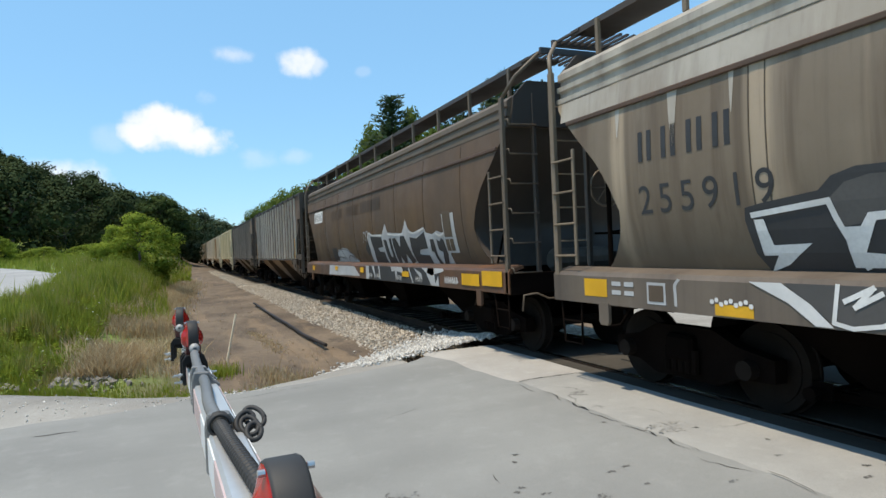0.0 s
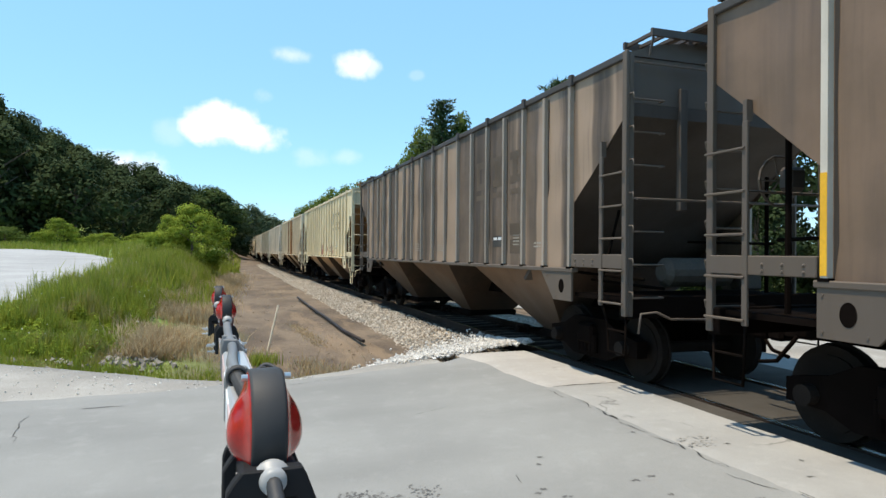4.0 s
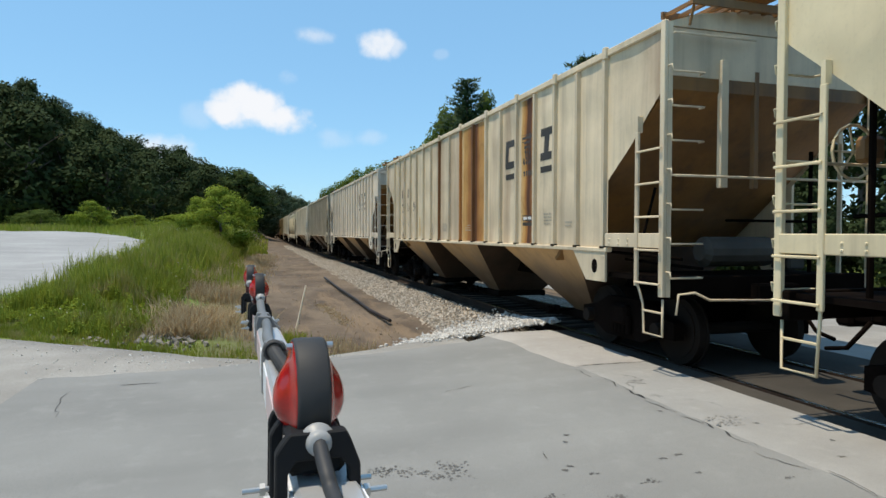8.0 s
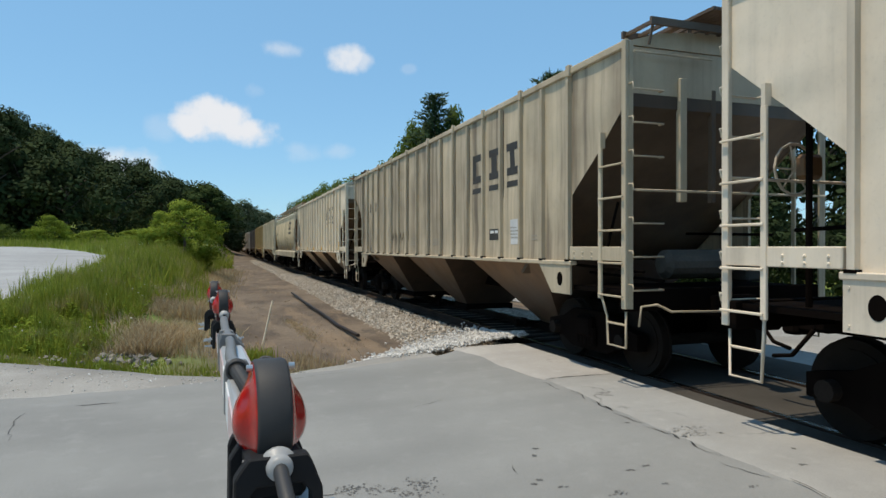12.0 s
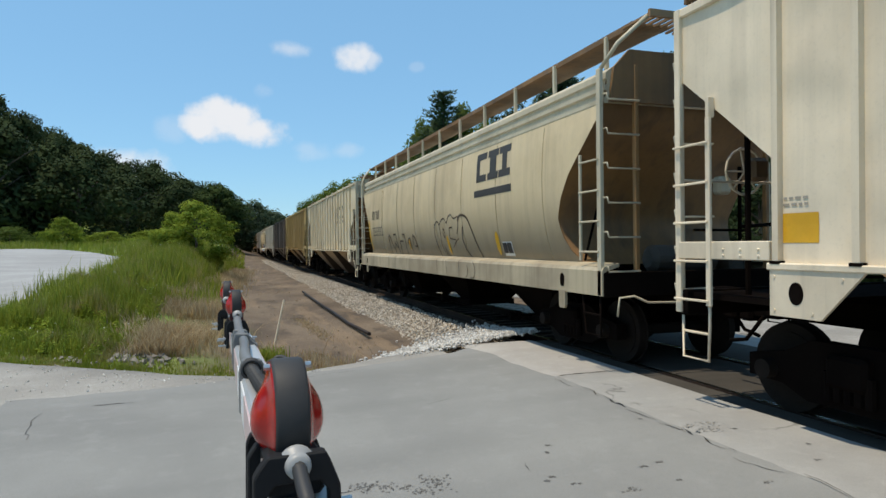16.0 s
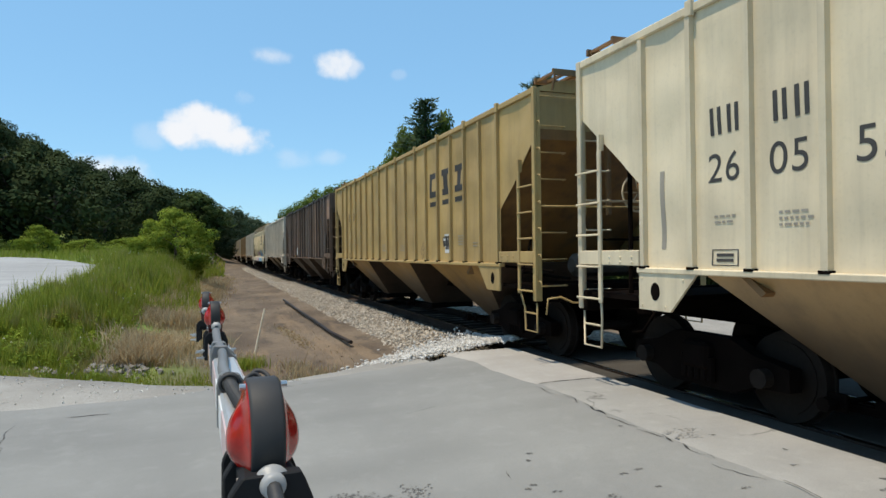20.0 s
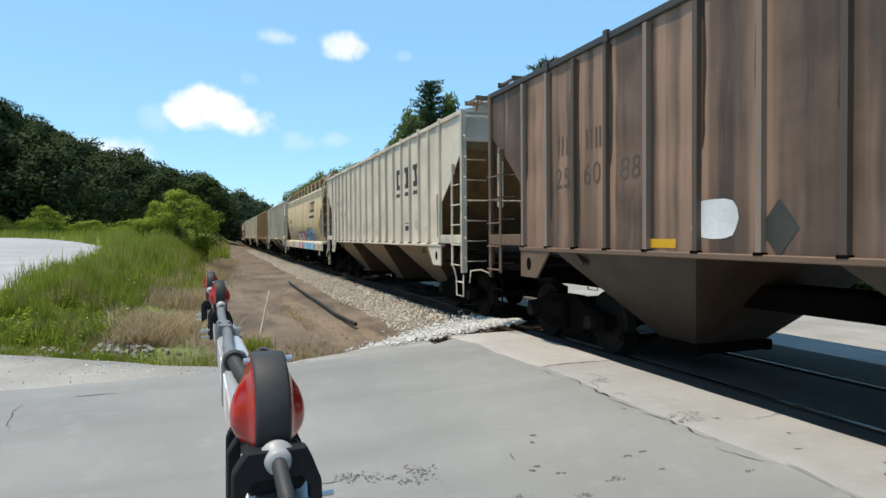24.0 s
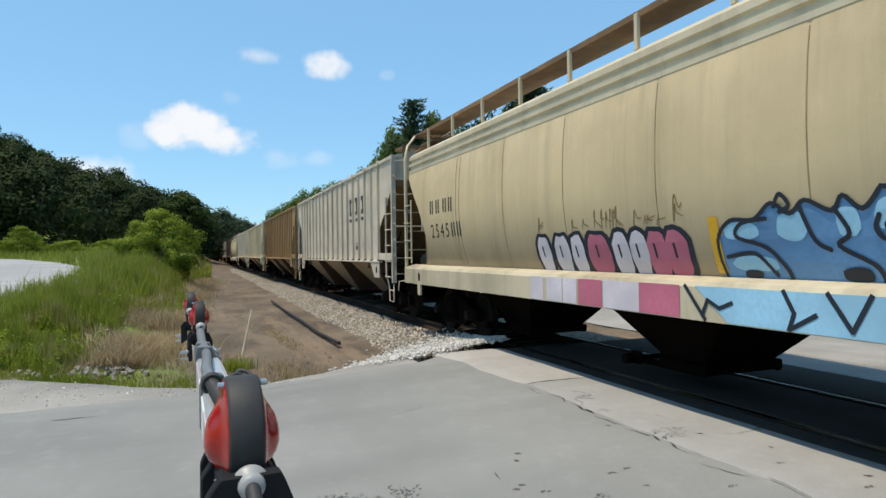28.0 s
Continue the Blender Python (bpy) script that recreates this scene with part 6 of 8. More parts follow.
decal(0, "graffiti", [[(12.94, 1.38), (12.62, 1.38), (12.36, 1.22), (12.17, 1.05), (12.32, 1.05), (12.56, 1.22)]] + stroke([(12.13, 1.38), (12.17, 1.09), (12.02, 1.06), (11.8, 1.1), (11.6, 1.2)], 0.035)
      + stroke([(12.08, 1.26), (11.86, 1.37), (12.0, 1.22), (11.8, 1.33)], 0.04), INK_WHITE, "sill", 2, "white graffiti on the sill")
for y0, y1, z0, z1 in ((15.37, 14.93, 1.13, 1.34), (13.33, 12.9, 1.055, 1.16)):
    decal(0, "reflector", [rect(y1, y0, z0, z1)], INK_YELLOW, "sill", 1, "yellow reflective patch")
decal(0, "data_plate", [rect(y, y + 0.16, z, z + 0.05) for y in (14.68, 14.46) for z in (1.17, 1.27)], INK_SILVER, "sill", 1)
decal(0, "paint_flecks", [blob(13.36 - 0.055 * k, 1.18 + 0.02 * math.sin(k * 2.1), 0.05, 0.045, k, 7) for k in range(9)], INK_WHITE, "sill", 2, "flecks of old white paint")
decal(0, "paint_drip", [[(13.76, 1.37), (13.82, 1.31), (13.81, 1.1), (13.85, 1.1), (13.86, 1.32), (13.80, 1.38)]], INK_SILVER, "sill", 1, "pale paint drip")
decal(0, "data_plate", [rect(13.97, 14.25, 1.1, 1.33)], INK_SILVER, "sill", 1)
decal(0, "data_plate", [rect(14.0, 14.22, 1.13, 1.30)], INK_FADE, "sill", 2)
# second car
decal(1, "white_panel", [rect(13.15, 14.5, 2.82, 3.2)], INK_WHITE, "round", 1, "white painted panel")
owner_bars(1, [14.25, 13.95, 13.67, 13.37], 2.88, 0.26, INK_CHARCOAL, "round", 0.16)
for y0, y1 in ((11.75, 10.35), (9.8, 8.5), (8.25, 6.4)):
    pitch = (y0 - y1) / 6
    decal(1, "old_lettering", [p for k in range(6) for p in (rect(y0 - (k + 0.26) * pitch, y0 - k * pitch, 2.80, 3.10), rect(y0 - (k + 0.72) * pitch, y0 - (k + 0.46) * pitch, 2.80, 3.10))], INK_OLD if y0 < 9 else INK_GHOST, "round", 1, "ghost of old painted-over lettering")
digits(1, "48093", 0, 2.28, 0.28, INK_FADE, "round", pitch=[13.98, 13.65, 13.3, 12.96, 12.63])
decal(1, "dark_panel", [rect(11.5, 12.15, 1.5, 1.9)], INK_CHARCOAL, "round", 3, "dark stencilled panel")
decal(1, "graffiti", [[(12.0, 1.45), (11.75, 1.66), (11.3, 1.84), (10.75, 1.9), (10.2, 1.86), (9.7, 1.7), (9.3, 1.54), (9.1, 1.45)]], INK_SILVER, "round", 1, "silver dome-shaped graffiti")
decal(1, "graffiti", [p for q in ([(11.95, 1.46), (11.7, 1.66), (11.2, 1.82), (10.7, 1.86), (10.1, 1.8), (9.6, 1.64), (9.15, 1.46)], [(10.9, 1.84), (10.7, 1.66), (10.55, 1.46)], [(10.3, 1.46), (10.2, 1.6), (9.9, 1.66), (9.5, 1.52)],
                                  [(11.7, 1.6), (11.2, 1.62), (10.75, 1.56)]) for p in brush(q, 0.026)], INK_CHARCOAL, "round", 2, "dark graffiti lines")
silver = [(7.78, 2.14), (7.6, 2.26), (7.3, 2.19), (6.5, 2.17), (6.3, 2.3), (6.17, 2.42), (6.02, 2.2), (5.0, 2.14), (4.82, 2.28), (4.68, 2.44), (4.55, 2.22), (4.3, 2.12), (3.6, 2.22), (3.5, 2.1), (3.2, 2.06), (2.95, 2.12), (2.6, 2.05), (2.45, 1.45), (7.74, 1.45)]
decal(1, "graffiti", [silver], INK_SILVER, "round", 1, "silver graffiti halo")
letters = [[(7.52, 2.15), (6.55, 2.1), (6.55, 1.86), (7.0, 1.84), (6.9, 1.74), (6.55, 1.74), (6.5, 1.46), (7.5, 1.46), (7.4, 1.75)], [(6.42, 2.04), (6.2, 2.02), (6.12, 1.62), (5.98, 1.6), (5.98, 2.05), (5.82, 2.06), (5.78, 1.46), (6.38, 1.46)],
           [(5.74, 2.04), (5.5, 2.06), (5.28, 1.84), (5.15, 2.08), (4.88, 2.08), (4.5, 1.5), (4.8, 1.46), (4.98, 1.68), (5.1, 1.48), (5.3, 1.46), (5.42, 1.62), (5.5, 1.46), (5.72, 1.46)],
           [(4.52, 2.04), (4.1, 2.0), (3.6, 2.13), (3.57, 1.78), (4.05, 1.76), (4.1, 1.66), (3.57, 1.64), (3.53, 1.46), (4.44, 1.46), (4.55, 1.72)], [(3.36, 1.96), (3.16, 1.96), (3.14, 1.62), (3.02, 1.46), (3.2, 1.46), (3.28, 1.7), (3.4, 1.72)],
           [(3.02, 1.95), (2.86, 1.91), (2.78, 1.98), (2.66, 1.93), (2.6, 1.66), (2.74, 1.46), (2.95, 1.46), (2.82, 1.7), (3.0, 1.74)]]
decal(1, "graffiti", letters, INK_CHARCOAL, "round", 2, "charcoal graffiti shapes")
decal(1, "graffiti", [p for q in ([(7.78, 2.1), (7.6, 2.24), (7.3, 2.17), (6.5, 2.15)], [(6.0, 2.16), (5.4, 2.12), (4.95, 2.13)], [(4.5, 2.16), (4.2, 2.12), (3.6, 2.2)], [(3.0, 2.08), (2.8, 2.02), (2.6, 2.06)]) for p in brush(q, 0.04)], INK_WHITE, "round", 3, "white highlights on graffiti")
decal(1, "graffiti", [rect(2.7, 7.5, 1.05, 1.39)], INK_CHARCOAL, "sill", 1, "charcoal graffiti on the sill")
decal(1, "graffiti", [rect(7.5, 7.78, 1.05, 1.39), [(7.25, 1.39), (7.03, 1.39), (6.93, 1.1)], [(6.66, 1.39), (6.57, 1.39), (6.5, 1.08), (6.56, 1.08)], [(5.66, 1.39), (4.86, 1.39), (4.76, 1.25), (5.2, 1.29), (5.3, 1.07), (5.36, 1.3), (5.6, 1.27)],
                      [(4.46, 1.38), (4.4, 1.38), (4.14, 1.06), (4.2, 1.06)], [(4.1, 1.38), (3.62, 1.14), (3.64, 1.27)], [(3.62, 1.39), (3.28, 1.39), (3.36, 1.27), (3.12, 1.05), (2.72, 1.05), (2.74, 1.24), (2.9, 1.1), (2.98, 1.39), (2.5, 1.39), (2.45, 1.34), (3.1, 1.25), (3.4, 1.3)]],
      INK_SILVER, "sill", 2, "silver graffiti drips on the sill")
decal(1, "scrawl", [p for k in range(7) for p in stroke([(2.42 - 0.09 * k, 1.12), (2.41 - 0.09 * k, 1.24), (2.36 - 0.09 * k, 1.14)], 0.022)], INK_WHITE, "sill", 3, "small white scrawl")
decal(1, "scrawl", brush([(8.2, 2.02), (8.16, 2.2), (8.02, 2.28), (7.9, 2.2), (7.8, 2.3), (7.68, 2.24), (7.64, 2.12)], 0.03) + [p for k in range(3) for p in stroke([(8.0 - 0.1 * k, 2.04), (7.98 - 0.1 * k, 2.18)], 0.025)], INK_SILVER, "round", 2, "white arc scrawled on the side")
for y in (7.6, 7.0, 5.3, 4.0):
    decal(1, "scrawl", [p for k in range(4) for p in stroke([(y - 0.11 * k, 1.1), (y - 0.11 * k - 0.03, 1.2), (y - 0.11 * k - 0.08, 1.12)], 0.018)], INK_WHITE, "sill", 3, "small white scrawl")
decal(1, "graffiti", [[(12.1, 1.36), (9.0, 1.36), (8.4, 1.1), (12.2, 1.06)]], INK_SILVER, "sill", 1, "silver graffiti on the sill")
for y0, y1, z0, z1 in ((11.3, 10.95, 1.22, 1.34), (8.35, 7.98, 1.2, 1.34), (4.85, 4.4, 1.18, 1.3), (1.65, 0.95, 1.12, 1.32), (0.85, 0.15, 1.14, 1.38), (14.9, 14.5, 1.15, 1.32)):
    decal(1, "reflector", [rect(y1, y0, z0, z1)], INK_YELLOW, "sill", 4, "yellow reflective patch")
decal(1, "white_panel", [rect(2.05, 2.6, 1.68, 2.42)], INK_SILVER, "round", 2)
decal(1, "black_panel", [rect(2.19, 2.56, 1.98, 2.46), rect(2.19, 2.36, 1.72, 1.94), rect(2.39, 2.56, 1.72, 1.94)], INK_FADE, "round", 3)
decal(1, "placard", [[(8.14, 1.82), (7.92, 1.6), (7.7, 1.82), (7.92, 2.04)]], INK_CHARCOAL, "round", 2, "dark diamond placard")
# sand car
slab_mark(9, INK_BLACK)
owner_bars(9, [14.2, 13.95, 13.6, 13.34], 2.6, 0.3, INK_CHARCOAL, "round", 0.2)
digits(9, "255332", 14.31, 2.05, 0.3, INK_CHARCOAL, "round", 0.255)
TAGS = [([(7.33, 2.22), (7.37, 1.9), (7.24, 1.45)], 0.04), ([(7.3, 2.2), (7.15, 2.28), (7.0, 2.24), (6.94, 2.0), (6.98, 1.7), (6.8, 1.45)], 0.03), ([(6.95, 2.2), (6.75, 2.32), (6.55, 2.32), (6.42, 2.22), (6.3, 2.34), (6.1, 2.4), (5.9, 2.31), (5.63, 2.33), (5.7, 2.1), (5.8, 1.98)], 0.03),
        ([(5.65, 2.26), (5.48, 2.36), (5.12, 2.3), (4.9, 2.05), (4.72, 1.7), (4.62, 1.45)], 0.055), ([(5.4, 2.1), (5.5, 1.85), (5.4, 1.6), (5.23, 1.45)], 0.05), ([(6.7, 2.12), (6.74, 1.98), (6.66, 1.9), (6.62, 2.02), (6.7, 2.12)], 0.025),
        ([(6.05, 2.12), (6.26, 2.1), (6.3, 1.9), (6.16, 1.86), (5.95, 1.84)], 0.03), ([(6.2, 1.68), (5.95, 1.8), (5.75, 1.86)], 0.025), ([(6.83, 1.68), (6.72, 1.5), (6.5, 1.45)], 0.03)]
LOW_TAGS = [[(12.15, 1.5), (12.1, 2.0), (11.95, 2.05), (11.62, 1.5)], [(11.6, 1.55), (11.45, 1.8), (11.15, 1.62)], [(11.5, 2.05), (11.2, 2.06), (11.15, 1.5)], [(10.9, 1.5), (10.8, 1.85), (10.45, 1.85)], [(10.45, 2.04), (10.2, 2.04), (10.25, 1.7), (10.3, 1.5)],
            [(10.0, 1.75), (9.85, 1.9), (9.7, 1.92), (9.65, 1.5)], [(9.45, 1.75), (9.35, 2.0), (9.2, 1.95), (9.1, 1.7), (9.3, 1.7)]]
decal(9, "graffiti", [p for q, w in TAGS for p in brush(q, w)] + [p for q in LOW_TAGS for p in stroke(q, 0.05)], INK_FADE, "round", 1, "faint dark outlined graffiti")
decal(9, "graffiti", [p for q in ([(6.98, 1.38), (6.95, 1.2), (6.93, 1.06)], [(6.3, 1.38), (6.22, 1.06)], [(5.45, 1.38), (5.42, 1.06)], [(4.95, 1.3), (4.9, 1.15), (5.02, 1.06)], [(4.6, 1.38), (4.5, 1.24), (4.55, 1.08), (4.75, 1.06)]) for p in brush(q, 0.022)], INK_FADE, "sill", 1, "faint dark lines on the sill")
decal(9, "graffiti", [blob(6.48, 1.72, 0.13, 0.42, 5), blob(9.8, 1.75, 0.1, 0.3, 6), blob(3.66, 1.75, 0.17, 0.44, 7)], INK_YELLOW, "round", 2, "yellow graffiti marks")
decal(9, "inspection_label", [rect(3.08, 3.26, 1.57, 1.76), rect(3.28, 3.45, 1.57, 1.76)], INK_CHARCOAL, "round", 3)
decal(9, "inspection_box", [rect(3.06, 3.47, 1.52, 1.78)], INK_WHITE, "round", 1)
decal(9, "reflector", [[(14.86, 2.6), (14.70, 2.6), (14.71, 2.1), (14.70, 1.6), (14.85, 1.6), (14.86, 2.1)]], INK_YELLOW, "round", 1)
for y, z in ((13.95, 1.86), (13.2, 1.86), (13.3, 1.66)):
    data_lines(9, y, z, 2, 0.5, None, "round")
for k in (9, 14):
    for y in (15.0, 1.0):
        # flat dark oval on the solid sill, painted like the shade in a hole
        decal(k, "jack_hole", [blob(y, 1.21, 0.13, 0.19, 3)], M_DARKMETAL, "sill", 1, "dark oval painted as a hole in the sill")
# honey car
slab_mark(14, INK_BLACK)
owner_bars(14, [14.25, 13.9, 13.5, 13.2], 2.55, 0.28, INK_CHARCOAL, "round", 0.18)
digits(14, "2545", 14.35, 2.05, 0.28, INK_CHARCOAL, "round", 0.28)
owner_bars(14, [13.1, 12.82], 2.05, 0.28, INK_CHARCOAL, "round", 0.18)
bub = [(9.75, 0.4, INK_PALE), (9.27, 0.44, INK_PALE), (8.88, 0.36, INK_PALE), (8.42, 0.56, INK_PINK), (7.96, 0.38, INK_PALE), (7.63, 0.36, INK_PALE), (7.33, 0.38, INK_PINK), (7.02, 0.42, INK_PINK)]
decal(14, "graffiti", [grown(blob(y, 1.68, w, 0.56, int(y * 7)), 0.045) for y, w, m in bub], INK_NAVY, "round", 1, "black outline of bubble graffiti")
decal(14, "graffiti", [blob(y, 1.68, w * 0.84, 0.54, int(y * 7)) for y, w, m in bub if m is INK_PINK], INK_PINK, "round", 2, "pink bubble graffiti")
decal(14, "graffiti", [blob(y, 1.68, w * 0.84, 0.54, int(y * 7)) for y, w, m in bub if m is INK_PALE], INK_PALE, "round", 2, "pale pink bubble graffiti")
decal(14, "graffiti", [p for y, w, m in bub for p in stroke([(y + 0.02, 1.66), (y + 0.03, 1.80)], 0.03)], INK_NAVY, "round", 3, "black strokes of bubble graffiti")
decal(14, "graffiti", [rect(y - w * 0.46, y + w * 0.46, 1.05, 1.38) for y, w, m in bub if m is INK_PINK], INK_PINK, "sill", 1, "pink graffiti on the sill")
decal(14, "graffiti", [rect(y - w * 0.46, y + w * 0.46, 1.05, 1.38) for y, w, m in bub if m is INK_PALE], INK_PALE, "sill", 1, "pale graffiti on the sill")
MASS = [(6.42, 1.45), (6.43, 1.82), (6.25, 2.0), (5.98, 2.0), (5.78, 2.13), (5.6, 2.03), (5.45, 2.13), (5.22, 2.03), (5.12, 2.14), (4.97, 2.03), (4.82, 2.18), (4.62, 2.14), (4.5, 2.0), (4.3, 2.13), (4.1, 2.11), (4.0, 1.98), (3.9, 2.17), (3.75, 2.1), (3.7, 1.88), (3.5, 1.6), (3.6, 1.45)]
decal(14, "graffiti", [MASS], INK_BLUE, "round", 1, "blue graffiti letters")
decal(14, "graffiti", [blob(y, z, w, h, int(y * 9)) for y, z, w, h in ((6.15, 1.9, 0.4, 0.16), (5.6, 1.92, 0.3, 0.24), (5.1, 1.94, 0.2, 0.24), (4.74, 1.98, 0.3, 0.26), (4.24, 1.98, 0.3, 0.22), (3.86, 1.96, 0.2, 0.3), (6.05, 1.6, 0.5, 0.14))], INK_SKY, "round", 2, "light blue fills of graffiti")
RINGS = [[(c + q * math.cos(a), 1.88 + q * math.sin(a)) for q, a in [(0.025 + 0.012 * k, 0.9 * k) for k in range(9)]] for c in (4.78, 4.25)]
LINES = [MASS[:11], MASS[10:], [(5.85, 2.0), (6.12, 1.97), (6.2, 1.85), (5.9, 1.75), (5.75, 1.6), (5.7, 1.46)], [(6.35, 1.66), (6.02, 1.69), (5.85, 1.5)], [(5.5, 2.08), (5.4, 1.8), (5.28, 1.72)], [(5.2, 2.05), (5.1, 1.85), (5.2, 1.75), (4.95, 1.6), (4.9, 1.46)],
         [(4.5, 2.0), (4.5, 1.7), (4.38, 1.46)], [(4.05, 2.0), (4.0, 1.7), (3.85, 1.76), (3.65, 1.8)], [(5.75, 2.1), (5.68, 2.2), (5.6, 2.1), (5.7, 2.05)]]
decal(14, "graffiti", [p for q in LINES + RINGS for p in brush(q, 0.038)] + [blob(5.1, 1.52, 0.24, 0.12, 2), blob(3.8, 1.54, 0.3, 0.16, 3), blob(6.1, 1.5, 0.2, 0.09, 4)], INK_NAVY, "round", 3, "navy outlines of blue graffiti")
decal(14, "graffiti", [p for q in ([(2.78, 2.32), (2.66, 2.36), (2.6, 2.1), (2.72, 1.95), (2.9, 1.9), (2.86, 1.8), (2.6, 1.82), (2.5, 1.95), (2.62, 2.0)], [(2.8, 1.7), (2.6, 1.62), (2.45, 1.7)]) for p in brush(q, 0.014)], INK_TAN, "round", 1, "thin brown sketch on the side")
r = random.Random(12)
scribble = []
for k in range(16):
    y, z, h = 6.9 + 3.2 * r.random(), 1.98 + 0.08 * r.random(), r.uniform(0.08, 0.28)
    scribble += brush([(y, z), (y - 0.04, z + h), (y - 0.1 * r.random(), z + h * 0.5), (y - 0.14, z + h * r.random())], 0.014)
decal(14, "graffiti", scribble, INK_TAN, "round", 1, "thin brown scrawl above the graffiti")
decal(14, "graffiti", [[(6.62, 1.38), (2.76, 1.38), (2.66, 1.2), (2.42, 1.33), (2.28, 1.26), (2.66, 1.05), (6.2, 1.05)]], INK_SKY, "sill", 1, "light blue graffiti on the sill")
decal(14, "graffiti", [p for q in ([(6.75, 1.38), (6.48, 1.06)], [(6.52, 1.1), (6.45, 1.25), (6.3, 1.18), (6.15, 1.24)], [(5.6, 1.38), (5.5, 1.2), (5.55, 1.06), (5.3, 1.2)], [(5.2, 1.38), (5.0, 1.1), (4.85, 1.38)], [(4.4, 1.08), (4.3, 1.3), (4.0, 1.06)], [(4.0, 1.38), (3.75, 1.06)],
                                  [(2.76, 1.38), (2.7, 1.2), (2.85, 1.1)], [(2.72, 1.1), (2.42, 1.32), (2.29, 1.26), (2.62, 1.07)]) for p in stroke(q, 0.04)], INK_NAVY, "sill", 2, "dark strokes on the sill")
decal(14, "reflector", [rect(6.4, 6.52, 1.5, 2.05)], INK_YELLOW, "round", 3)
decal(14, "reflector", [rect(1.3, 1.47, 1.65, 2.5)], INK_YELLOW, "round", 3)
decal(14, "reflector", [rect(3.44, 3.54, 1.5, 2.0)], INK_YELLOW, "round", 3)
decal(14, "inspection_box", [rect(3.05, 3.42, 1.6, 1.85)], INK_BLACK, "round", 2)
decal(14, "inspection_label", [rect(3.09, 3.22, 1.65, 1.82), rect(3.25, 3.38, 1.65, 1.82)], INK_GREY, "round", 3)


# ---- crossing gate ----
def crossing_gate():
    gate = bpy.data.objects.new("crossing_gate", None)
    scene.collection.objects.link(gate)
    gate.empty_display_size = 0.2
    tagged(gate, "lowered aluminium crossing gate arm with red lamps on top", "crossing gate")
    return gate


GATE = crossing_gate()
GATE.matrix_world = pose(0.066, 0, 1.527, -2.35, 0, 1.12)   # the arm runs along local y, its top at local z = 0
bm = bmesh.new()
o = [(-0.031, -0.075), (0.031, -0.075), (0.031, -0.006), (0.026, 0.0), (-0.026, 0.0), (-0.031, -0.006)]
prism(bm, o, "y", -1.4, 3.36)
part("arm", bm, M_ALU, GATE, "dull aluminium tube")
for k in range(11):
    bm = bmesh.new()
    y = -1.3 + k * 0.42
    for s in (-1, 1):
        box(bm, s * 0.0325 - 0.0015, s * 0.0325 + 0.0015, y + 0.002, y + 0.418, -0.07, -0.008)
    part("stripe", bm, M_RED_SHEET if k % 2 else M_WHITE_SHEET, GATE, "red reflective stripe" if k % 2 else "white reflective stripe")


def ring_skin(bm, prof, place, n=32):
    rings = [[bm.verts.new(place(a, q, 2 * math.pi * k / n)) for k in range(n)] for a, q in prof]
    for a, b in zip(rings, rings[1:]):
        for k in range(n):
            bm.faces.new((a[k], a[(k + 1) % n], b[(k + 1) % n], b[k])).smooth = True
    return rings


